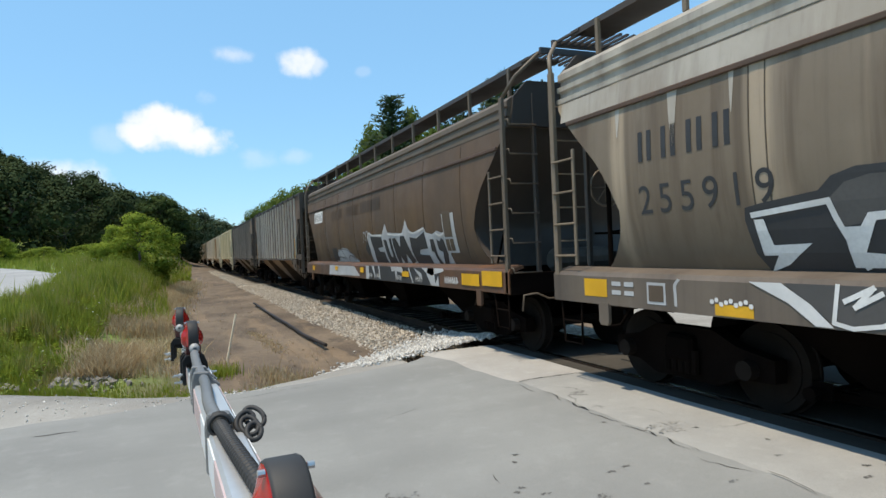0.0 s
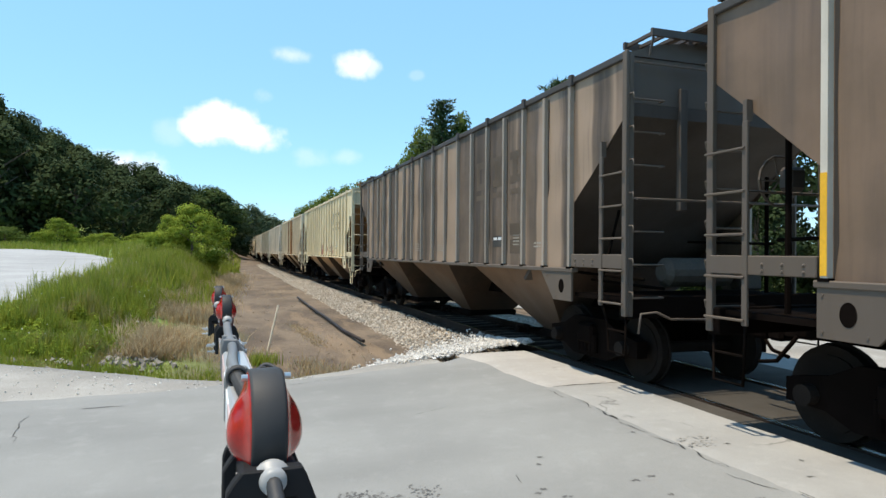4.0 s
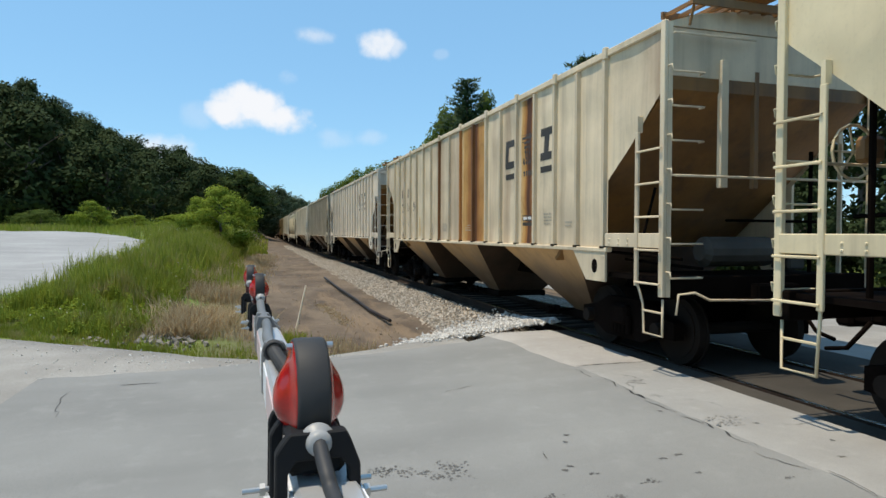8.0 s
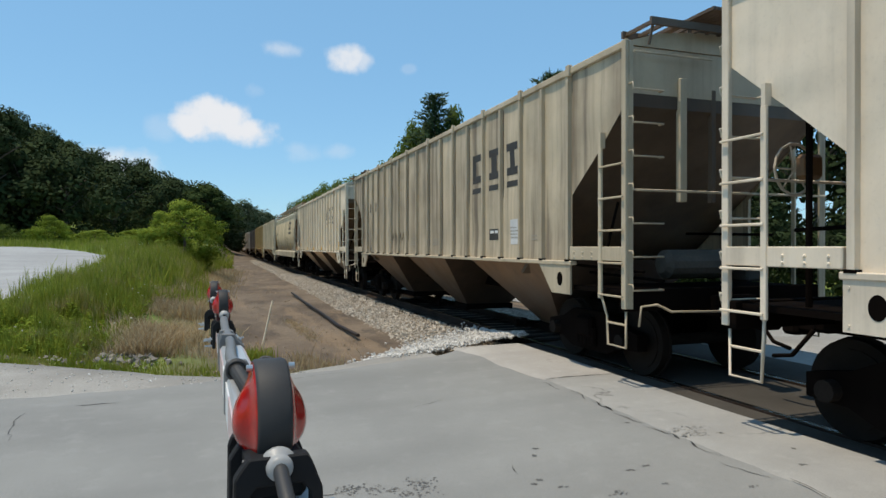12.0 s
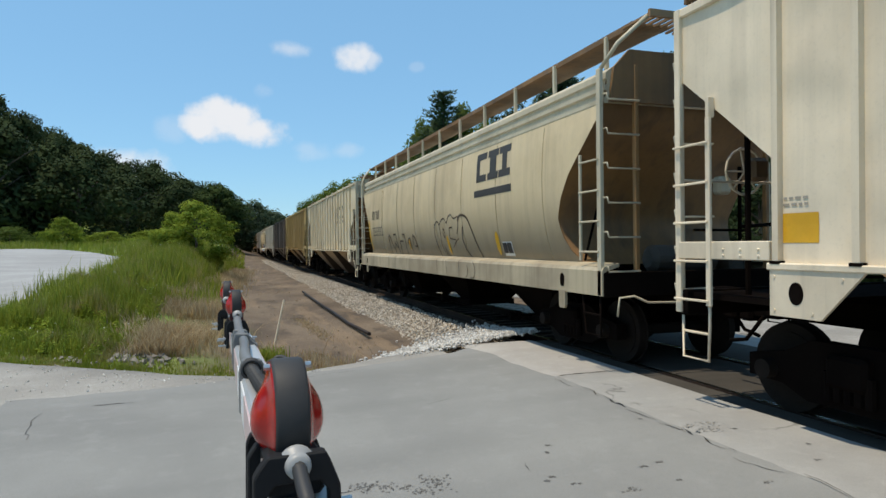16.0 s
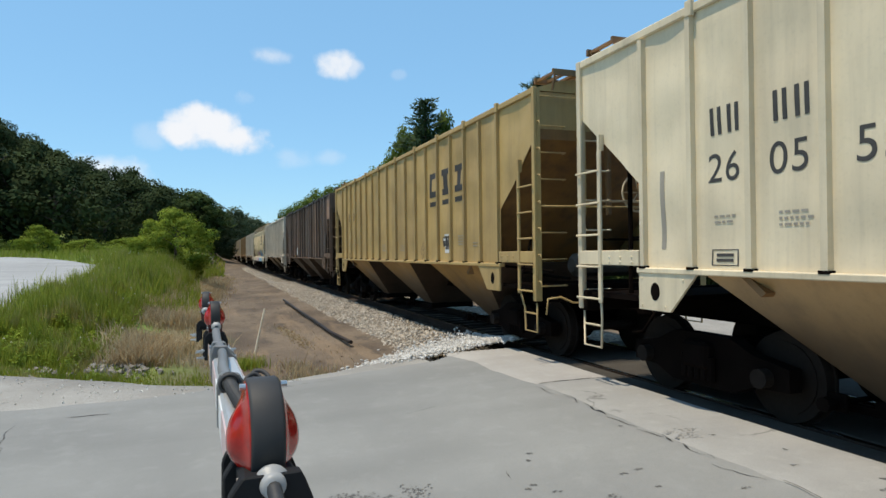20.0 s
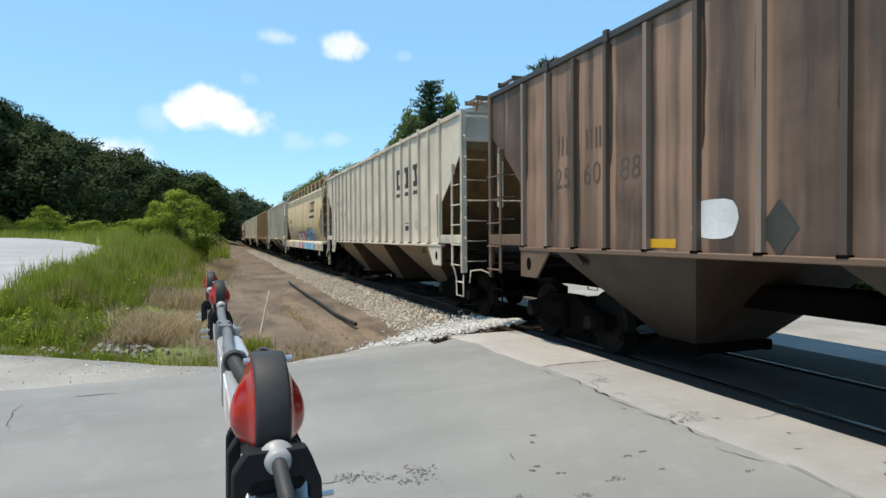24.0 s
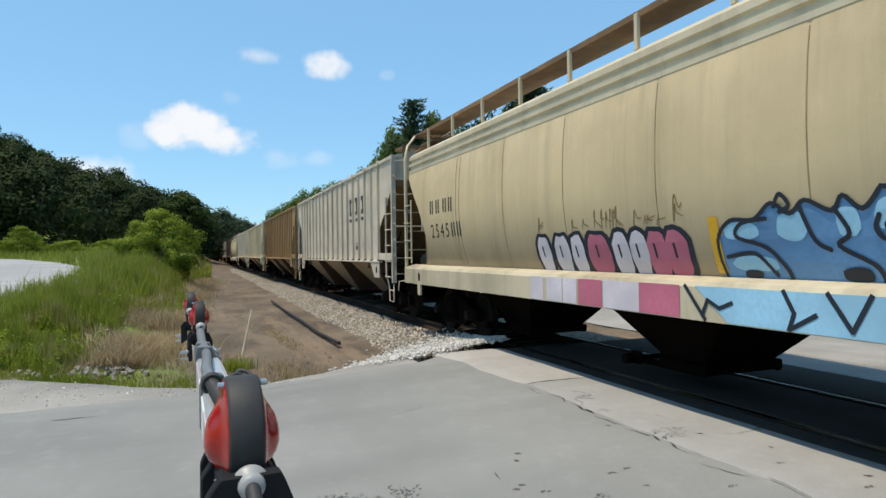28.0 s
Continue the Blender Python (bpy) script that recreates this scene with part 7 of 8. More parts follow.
def lamp(y, x, z, twist=0.0):
    """Double-faced warning lamp: rubber band between two domed red lenses, on a black saddle."""
    r, w = 0.0515, 0.0162
    body = bpy.data.objects.new("lamp", None)
    scene.collection.objects.link(body)
    body.parent = GATE
    body.matrix_basis = pose(x, y, z, 0, 0, twist)
    body["label"] = "double-faced red warning lamp"

    def place(a, q, g):
        return (a, q * math.sin(g), q * math.cos(g) * 1.04)

    bm = bmesh.new()
    ring_skin(bm, [(-w, r * 0.9), (-w, r * 0.985), (-w * 0.8, r * 1.02), (w * 0.8, r * 1.02), (w, r * 0.985), (w, r * 0.9)], place)
    bmesh.ops.recalc_face_normals(bm, faces=bm.faces[:])
    part("lamp_rim", bm, M_RUBBER, body, "black rubber lamp rim")
    for s in (-1, 1):
        bm = bmesh.new()
        dome = [(0.0, 0.985), (0.002, 0.96), (0.004, 0.86), (0.0066, 0.72), (0.0105, 0.60), (0.0155, 0.49), (0.0205, 0.37), (0.0245, 0.2), (0.0255, 0.05)]

        def low(a, q, g):
            x, y, z = place(a, q, g)
            return (x, y, z - 0.16 * (r - q) if q < r * 0.95 else z)

        rings = ring_skin(bm, [(s * (w * 0.9 + a * 0.84), r * q) for a, q in dome], low)
        bm.faces.new(rings[-1])
        bmesh.ops.recalc_face_normals(bm, faces=bm.faces[:])
        part("lens", bm, M_LENS, body, "glossy red lens")
        bm = bmesh.new()
        tube(bm, (s * (w + 0.001), -0.012, r * 0.93), (s * (w + 0.007), -0.012, r * 0.93), 0.0032, 8)
        part("lens_screw", bm, M_STEEL, body)
    # dark red stem of the housing under the rim
    bm = bmesh.new()
    prism(bm, [(-0.024, -0.03), (-0.021, -0.075), (0.021, -0.075), (0.024, -0.03)], "y", -0.034, 0.036)
    part("housing", bm, M_HOUSING, body, "dark red lamp housing")
    bm = bmesh.new()
    tube(bm, (-0.0245, -0.03, -0.04), (-0.0285, -0.03, -0.04), 0.004, 8)
    part("screw", bm, M_STEEL, body)
    base = -0.055 - (z - 0.08)
    for y0, y1, wide in ((-0.075, -0.058, 0.040), (-0.004, 0.012, 0.040), (0.05, 0.062, 0.038)):
        o = [(-wide, base - 0.072), (-wide + 0.011, base - 0.072), (-wide + 0.012, base - 0.012), (-0.02, base - 0.002), (0.02, base - 0.002), (wide - 0.012, base - 0.012), (wide - 0.011, base - 0.072), (wide, base - 0.072),
             (wide - 0.001, base - 0.008), (0.03, base + 0.016), (0.026, base + 0.024), (-0.026, base + 0.024), (-0.034, base + 0.014), (-wide + 0.001, base + 0.006)]
        bm = bmesh.new()
        prism(bm, o, "y", y0, y1)
        bmesh.ops.bevel(bm, geom=bm.edges[:], offset=0.0016, segments=1, affect="EDGES")
        part("saddle_bracket", bm, M_BRACKET, body, "black saddle bracket")
    bm = bmesh.new()
    box(bm, -0.027, 0.027, -0.06, 0.055, base - 0.02, base + 0.02, 0.005)
    part("saddle_plate", bm, M_BRACKET, body)
    for s in (-1, 1):
        for yy, zz in ((-0.066, -0.062), (-0.066, -0.038), (0.004, -0.05)):
            bm = bmesh.new()
            tube(bm, (s * 0.036, yy, base + zz), (s * 0.066, yy, base + zz), 0.003, 8)
            tube(bm, (s * 0.0435, yy, base + zz), (s * 0.049, yy, base + zz), 0.0065, 6)
            part("bolt", bm, M_STEEL, body, "zinc-plated bolt and nut")
    g = Vector((0.0, -0.06, -0.034))
    bm = bmesh.new()
    ring_skin(bm, [(0.0, 0.002), (0.0, 0.0125), (0.012, 0.0135), (0.014, 0.0165), (0.021, 0.0168), (0.0225, 0.0125), (0.028, 0.0118), (0.033, 0.0100), (0.033, 0.004)], lambda a, q, t: (g.x + q * math.cos(t), g.y + 0.01 - a, g.z + q * math.sin(t)), 20)
    bmesh.ops.recalc_face_normals(bm, faces=bm.faces[:])
    part("cable_gland", bm, M_CAPGREY, body, "grey plastic cable gland")
    return body.matrix_basis @ (g + Vector((0, -0.02, 0)))


g1 = lamp(0.668, -0.010, 0.073, 1.5)
lamp(2.44, -0.016, 0.103, 3)
lamp(3.2, -0.034, 0.128, -6)


def curve_pts(pts, steps=6):
    out = []
    ps = [Vector(p) for p in pts]
    for i in range(len(ps) - 1):
        p0, p1, p2, p3 = ps[max(0, i - 1)], ps[i], ps[i + 1], ps[min(len(ps) - 1, i + 2)]
        for k in range(steps):
            t = k / steps
            out.append(0.5 * ((2 * p1) + (p2 - p0) * t + (2 * p0 - 5 * p1 + 4 * p2 - p3) * t * t + (3 * p1 - p0 - 3 * p2 + p3) * t ** 3))
    out.append(ps[-1])
    return out


def hose(name, pts, r, mat, label):
    bm = bmesh.new()
    pipe_run(bm, curve_pts(pts), r, 10)
    return part(name, bm, mat, GATE, label)


hose("cable", [tuple(g1), (-0.006, 0.555, 0.024), (-0.002, 0.52, 0.009), (0.004, 0.35, 0.008), (0.004, 0.1, 0.008), (0.0, -0.5, 0.008), (0.0, -1.2, 0.008)], 0.0068, M_CABLEGREY, "dark grey flexible cable")
# corrugated conduit ahead of the first lamp
bm = bmesh.new()
path = curve_pts([(0.012, 0.72, 0.026), (0.012, 0.85, 0.016), (0.002, 1.05, 0.016), (-0.006, 1.22, 0.016), (-0.012, 1.38, 0.016)], 12)
path = [a.lerp(b, u) for a, b in zip(path, path[1:]) for u in (0.0, 0.3, 0.5, 0.8)]
sweep(bm, path, [0.0138 if k % 4 in (0, 1) else 0.0112 for k in range(len(path))], 14, False)
part("corrugated_conduit", bm, M_RUBBER, GATE, "black corrugated conduit")
hose("conduit", [(-0.012, 1.38, 0.018), (-0.016, 1.6, 0.017), (-0.008, 1.85, 0.017), (-0.006, 2.05, 0.017), (-0.012, 2.22, 0.03), (-0.014, 2.34, 0.055)], 0.0135, M_HOSE, "grey conduit along the arm")
hose("conduit", [(-0.01, 2.52, 0.05), (-0.014, 2.65, 0.018), (-0.022, 2.9, 0.016), (-0.03, 3.1, 0.07)], 0.012, M_HOSE, "grey conduit along the arm")
# knotted spare cable, three turns drawn together by a tie
for turn, (r0, dy, dz, lean) in enumerate(((0.020, 0.0, 0.012, 0.5), (0.018, -0.014, 0.006, -0.3), (0.016, -0.03, -0.002, 0.2), (0.021, 0.012, 0.016, -0.6))):
    loop = []
    for k in range(25):
        a = 2 * math.pi * k / 24 * 1.02
        loop.append((0.034 + 0.006 * turn + 0.85 * r0 * math.cos(a), 1.38 + dy + 0.016 * math.sin(a + lean), 0.002 + dz + r0 * math.sin(a) * 0.75 + lean * 0.006 * math.cos(a)))
    bm = bmesh.new()
    pipe_run(bm, loop, 0.0048, 7)
    part("cable_loop", bm, M_RUBBER, GATE, "loop of spare black cable")
for y in (1.4, 2.02, 2.16):
    bm = bmesh.new()
    prism(bm, [(-0.037, -0.076), (0.037, -0.076), (0.037, -0.002), (0.02, 0.012), (0.008, 0.034), (-0.03, 0.036), (-0.037, 0.01)], "y", y - 0.014, y + 0.014)
    bmesh.ops.bevel(bm, geom=bm.edges[:], offset=0.003, segments=1, affect="EDGES")
    part("clamp", bm, M_HOSE, GATE, "dark clamp round the arm")
for k in range(3):
    bm = bmesh.new()
    pts = [(-0.012 + 0.019 * math.cos(a), 1.365 + 0.012 * k, 0.017 + 0.019 * math.sin(a)) for a in [2 * math.pi * q / 16 for q in range(17)]]
    pipe_run(bm, pts, 0.0035, 6)
    part("cable_tie", bm, M_RUBBER, GATE)
# mast behind the camera that carries the arm
bm = bmesh.new()
tube(bm, (-0.3, -1.35, -1.95), (-0.3, -1.35, 0.9), 0.06, 16)
part("mast", bm, M_ALU, GATE, "aluminium mast")
bm = bmesh.new()
box(bm, -0.36, 0.06, -1.6, -1.1, -0.25, 0.18, 0.03)
part("gate_mechanism", bm, M_ALU, GATE)

# ---- things on the bank ----
bm = bmesh.new()
pp = [(2.80, 13.55), (2.78, 16.0), (2.80, 18.6), (2.78, 22.5), (2.80, 27.2)]
pipe_run(bm, [Vector((x, y, height(x, y) + 0.09 + 0.03 * math.sin(y))) for x, y in pp], 0.042, 10)
ob = part("pipe", bm, M_PIPE)
tagged(ob, "long rusty black pipe lying on the dirt bank", "pipe")
bm = bmesh.new()
tube(bm, (0.77, 13.6, height(0.77, 13.6) - 0.1), (1.02, 13.75, height(0.77, 13.6) + 0.98), 0.026, 8, 0.02)
ob = part("stake", bm, M_WOOD)
tagged(ob, "thin pale wooden stake leaning in the bank", "stake")


# cracks and stains in the road surface
M_CRACK = plain("dark_road_crack", (0.055, 0.052, 0.048), 0.95)
M_STAIN = asphalt("broken_dark_asphalt", (0.12, 0.118, 0.112), (0.17, 0.166, 0.158), 6.0)
M_SCUFF = asphalt("pale_scuffed_patch", (0.26, 0.25, 0.23), (0.34, 0.33, 0.31), 4.0)


def road_top(x, y):
    """Height of the paving at a place."""
    if x > patch_edge(y):
        return road_z(x) + 0.014 + 0.008 * noise.noise((x, y, 2)) + (0.004 if y > 7.351 else 0.0)
    return road_z(x) + 0.012 * noise.noise((x * 0.5, y * 0.5, 5))


def crack(x, y, heading, length, wide, seed):
    r = random.Random(seed)
    v, f, a = [], [], radians(heading)
    n = max(4, int(length / 0.07))
    for k in range(n + 1):
        w = wide * (0.35 + r.random()) * (1 - abs(2 * k / n - 1) ** 3)
        nx, ny = -math.sin(a), math.cos(a)
        v += [(x + nx * w, y + ny * w, road_top(x + nx * w, y + ny * w) + 0.004), (x - nx * w, y - ny * w, road_top(x - nx * w, y - ny * w) + 0.004)]
        a += r.gauss(0, 0.45)
        a += (radians(heading) - a) * 0.6
        x += math.cos(a) * length / n
        y += math.sin(a) * length / n
        if k:
            q = 2 * k
            f.append((q - 2, q - 1, q + 1, q))
    return tagged(part("road_crack", quick("road_crack", v, f), M_CRACK), "thin dark crack in the road", "crack", kind="structure")


def spot(x, y, w, h, seed, mat, label):
    """A patch of crumbled surface: many small ragged chips, thinning out from the middle."""
    r = random.Random(seed)
    v, f = [], []
    for k in range(int(14 + 2600 * w * h)):
        px, py, s = x + r.gauss(0, w * 0.4), y + r.gauss(0, h * 0.4), 0.003 + 0.012 * r.random() ** 2
        z, m = road_top(px, py) + 0.0035 + 0.00002 * k, len(v)
        v += [(px + s * r.uniform(0.5, 1.3) * math.cos(a), py + s * r.uniform(0.5, 1.3) * math.sin(a), z) for a in (0.2, 1.3, 2.5, 3.6, 4.6, 5.6)]
        f.append(tuple(range(m, m + 6)))
    return tagged(part("road_stain", quick("road_stain", v, f), mat), label, "stain", kind="stuff")


for x, y, h, n, w, sd in ((0.55, 4.68, 8, 0.5, 0.005, 1), (2.2, 4.5, 80, 0.22, 0.004, 2), (-1.6, 8.3, 12, 0.5, 0.012, 5),
                       (0.3, 8.9, 5, 1.6, 0.005, 7), (-1.9, 7.0, 95, 1.2, 0.005, 8), (2.0, 6.8, 30, 0.5, 0.004, 9)):
    crack(x, y, h, n, w, sd)
for x, y, w, h, sd in ((0.95, 4.72, 0.16, 0.12, 1), (1.1, 4.66, 0.12, 0.1, 2), (1.22, 4.6, 0.09, 0.07, 3), (1.42, 4.62, 0.16, 0.22, 4), (0.85, 4.78, 0.08, 0.05, 5), (1.3, 4.5, 0.1, 0.06, 6), (2.7, 3.9, 0.1, 0.06, 7), (2.35, 3.75, 0.08, 0.05, 8), (1.9, 3.9, 0.12, 0.05, 9)):
    spot(x, y, w, h, sd, M_STAIN, "dark crumbled spot in the asphalt")
for k in range(9):
    crack(patch_edge(2.6 + 0.52 * k) - 0.012, 2.6 + 0.52 * k, 90, 0.5, 0.006, 60 + k)
crack(3.95, 7.33, 2, 0.95, 0.006, 71)
pits = random.Random(72)
for k in range(22):
    x, y = pits.uniform(2.2, 4.85), 3.0 + 2.4 * pits.random() ** 1.4
    spot(x, y, pits.uniform(0.02, 0.05), pits.uniform(0.015, 0.03), 80 + k, M_STAIN, "small dark pit in the asphalt")
for x, y, w, h, sd in ((4.1, 4.75, 0.22, 0.1, 21), (4.25, 4.9, 0.16, 0.08, 22), (4.02, 4.9, 0.1, 0.07, 23)):
    spot(x, y, w, h, sd, M_STAIN if sd > 23 else M_SCUFF, "scuffed spot in the crossing pavement")

# ---- plants ----
def blades(name, count, where, tall, wide, material, seed, label, bend=0.35):
    rng = random.Random(seed)
    v, f = [], []
    for _ in range(count):
        x, y, s = where(rng)
        z = height(x, y) - 0.02
        h, w = tall * s * rng.uniform(0.5, 1.25), wide * rng.uniform(0.6, 1.3)
        a = rng.uniform(0, 6.283)
        dx, dy = math.cos(a) * w, math.sin(a) * w
        lean = rng.uniform(0, bend) * h
        b = rng.uniform(0, 6.283)
        lx, ly = math.cos(b) * lean, math.sin(b) * lean
        k = len(v)
        v += [(x - dx, y - dy, z), (x + dx, y + dy, z), (x + dx * 0.7 + lx * 0.35, y + dy * 0.7 + ly * 0.35, z + h * 0.55), (x - dx * 0.7 + lx * 0.35, y - dy * 0.7 + ly * 0.35, z + h * 0.55), (x + lx, y + ly, z + h * 0.97)]
        f += [(k, k + 1, k + 2, k + 3), (k + 3, k + 2, k + 4)]
    return tagged(part(name, quick(name, v, f), material), label, "grass", kind="stuff")


def clump(x, y):
    return max(0.16, 0.66 + 0.85 * noise.noise((x * 0.6, y * 0.45, 11)) + 0.7 * noise.noise((x * 1.9, y * 1.6, 4)))


REACH = [(-90, 55), (6.3, 55), (8.0, 38), (9.5, 28.5), (11.5, 24.5), (13.6, 21.5), (18.5, 16.8), (30, 15), (90, 15)]


def reach(az):
    """How far the tall grass stretches at a bearing, up to the pale road."""
    for (a, ra), (b, rb) in zip(REACH, REACH[1:]):
        if az <= b:
            return ra + (rb - ra) * (az - a) / (b - a)
    return 15.0


def tall_zone(rng):
    while True:
        x, y = rng.uniform(-11, 0.2), 10.6 + 38 * rng.random() ** 1.8
        lim = -1.75 - 0.5 * noise.noise((y * 0.5, 3, 0)) + 0.03 * (y - 15) - 0.5 * smoothstep(13.5, 11, y)
        az = math.degrees(math.atan2(-x, y)) + 0.9 * noise.noise((x * 0.8, y * 0.4, 2))
        if math.hypot(x, y) > reach(az) * (1 + 0.1 * noise.noise((x * 0.5, y * 0.3, 1))) * rng.uniform(0.92, 1.05):
            continue
        if x < lim and y > far_edge(x) + 0.9 + 0.5 * noise.noise((x, 0, 4)):
            return x, y, clump(x, y) * (0.55 + 0.45 * smoothstep(lim, lim - 1.4, x)) * (0.5 + 0.5 * smoothstep(0.6, 2.2, y - far_edge(x)))


def verge_zone(rng):
    x = rng.uniform(-10, 1.9)
    y = far_edge(x) + 0.08 + abs(rng.gauss(0, 1.0 if x < 0.3 else 0.35)) + 0.25 * noise.noise((x * 1.5, 0, 6))
    return x, y, 0.6 + 0.4 * noise.noise((x * 2, y * 2, 1))


def edge_zone(rng):
    if rng.random() < 0.45:
        a, d = radians(rng.uniform(1.0, 8.5)), rng.uniform(20, 64)
    else:
        a = rng.uniform(5, 50)
        t = max(0.0, (a - 6.6) / 51)
        a, d = radians(a), rng.uniform(52 + 6 * t - 13.5 * (1 - smoothstep(0, 0.16, t)), 66)
    return -d * math.sin(a), d * math.cos(a), 0.6 + clump(d * a, d)


def straw_zone(rng):
    while True:
        x, y = rng.uniform(-2.6, 0.4), 12.6 + 25 * rng.random() ** 1.5
        mid = -1.15 + 0.028 * (y - 15)
        n = noise.noise((x * 1.1, y * 0.45, 2))
        if rng.random() < math.exp(-((x - mid) / 0.7) ** 2) * (0.3 + 1.4 * n + 0.3 * smoothstep(22, 14, y)):
            return x, y, 0.75 + 0.5 * n


def ridge_straw_zone(rng):
    y = 17 + 40 * rng.random() ** 1.4
    x = -0.95 + 0.042 * (y - 17) + rng.gauss(0, 0.28 + 0.006 * y) + 0.3 * noise.noise((y * 0.35, 0, 9))
    return x, y, 0.7 + 0.6 * noise.noise((x * 0.9, y * 0.5, 3))


def streak_zone(rng):
    t = rng.random()
    return 1.99 - 0.22 * t + rng.gauss(0, 0.1), 14.3 + 4.2 * t + rng.gauss(0, 0.2), 0.6


def dry_tuft_zone(rng):
    cx, cy = rng.choice(((1.6, 11.1), (1.35, 11.7), (1.85, 10.7), (0.5, 13.0), (1.2, 10.6)))
    return cx + rng.gauss(0, 0.2), max(far_edge(cx) + 0.15, cy + rng.gauss(0, 0.25)), 0.8


def tuft_zone(rng):
    cx, cy = rng.choice(((0.45, 10.3), (0.9, 10.15), (0.6, 12.3), (1.35, 10.2), (0.1, 10.6), (-0.3, 10.5)))
    return cx + rng.gauss(0, 0.16), max(far_edge(cx) + 0.12, cy + rng.gauss(0, 0.16)), 0.9


def ridge_zone(rng):
    y = rng.uniform(24, 66)
    lim = -1.5 + 0.045 * (y - 24)
    x = lim - abs(rng.gauss(0, 1.4)) + 0.3 * noise.noise((y * 0.4, 0, 7))
    return x, y, 0.55 + 0.5 * clump(x, y)


def bank_zone(rng):
    x, y = rng.uniform(0.3, 2.9), 10.6 + 40 * rng.random() ** 1.5
    return x, y, max(0.1, 0.4 + 0.9 * noise.noise((x * 1.2, y * 0.5, 5)))


def field_zone(rng):
    a, d = radians(rng.uniform(-1, 50)), rng.uniform(62, 120)
    return -d * math.sin(a), d * math.cos(a), 1.0


blades("roadside_grass", 64000, tall_zone, 0.72, 0.011, M_GRASS, 21, "tall green grass and weeds on the bank")
blades("ridge_grass", 15000, ridge_zone, 0.85, 0.018, M_GRASS, 30, "tall green grass along the top of the bank")
blades("verge_grass", 34000, verge_zone, 0.2, 0.008, M_GRASS, 22, "short green grass along the road edge")
blades("verge_straw", 1300, verge_zone, 0.2, 0.007, M_STRAW, 26, "dry straw along the road edge")
blades("field_edge_grass", 26000, edge_zone, 0.42, 0.022, M_GRASS, 27, "short green grass beside the pale road")
blades("dry_grass", 11000, straw_zone, 0.4, 0.010, M_STRAW, 23, "dry straw-coloured grass on the bank", 0.9)
blades("ridge_straw", 5200, ridge_straw_zone, 0.5, 0.013, M_STRAW, 33, "golden dry grass along the crest of the bank", 0.6)
blades("streak_straw", 900, streak_zone, 0.1, 0.012, M_STRAW, 28, "strip of dry straw on the bank", 1.4)
blades("dry_tufts", 900, dry_tuft_zone, 0.28, 0.008, M_STRAW, 32, "dry grass tufts at the foot of the bank", 0.7)
blades("green_tufts", 2200, tuft_zone, 0.24, 0.009, M_GRASS, 29, "green grass tufts at the foot of the bank")
blades("bank_straw", 2600, bank_zone, 0.1, 0.006, M_STRAW, 24, "thin dry grass on the bare dirt")
blades("field_grass", 12000, field_zone, 0.6, 0.09, M_GRASS, 25, "green grass of the field", 0.6)


def weeds(count, seed):
    """Broad-leaved weeds among the grass: each stem carries a spiral of drooping leaves."""
    rng = random.Random(seed)
    v, f = [], []
    for _ in range(count):
        x, y, s = tall_zone(rng)
        top = 0.75 * s * rng.uniform(0.6, 1.15)
        z0, spin, lean = height(x, y), rng.uniform(0, 6.28), rng.uniform(-0.15, 0.15)
        for k in range(16):
            t = (k + 1) / 16
            a, q = spin + 2.4 * k, (0.05 + 0.10 * (1 - t)) * rng.uniform(0.7, 1.3)
            c = Vector((x + lean * t * top, y, z0 + top * t))
            d = Vector((math.cos(a), math.sin(a), rng.uniform(-0.1, 0.5))) * q
            w = Vector((-math.sin(a), math.cos(a), 0)) * q * 0.28
            m = len(v)
            v += [c, c + d * 0.55 + w, c + d + Vector((0, 0, -q * 0.25)), c + d * 0.55 - w]
            f.append((m, m + 1, m + 2, m + 3))
    return tagged(part("weeds", quick("weeds", v, f), M_LEAF_LIGHT), "broad-leaved green weeds among the grass", "weeds", kind="stuff")


weeds(1500, 33)


def flowers(count, seed):
    rng = random.Random(seed)
    v, f = [], []
    for _ in range(count):
        x, y, s = tall_zone(rng)
        z = height(x, y) + 0.8 * s * rng.uniform(0.6, 1.2)
        r = rng.uniform(0.012, 0.035)
        k = len(v)
        v += [(x - r, y, z), (x, y - r, z + r * 0.4), (x + r, y, z), (x, y + r, z + r * 0.4), (x, y, z + r)]
        f += [(k, k + 1, k + 4), (k + 1, k + 2, k + 4), (k + 2, k + 3, k + 4), (k + 3, k, k + 4)]
    return tagged(part("wildflowers", quick("wildflowers", v, f), M_FLOWER), "small pale weed flowers among the grass", "flowers", kind="stuff")


flowers(150, 31)


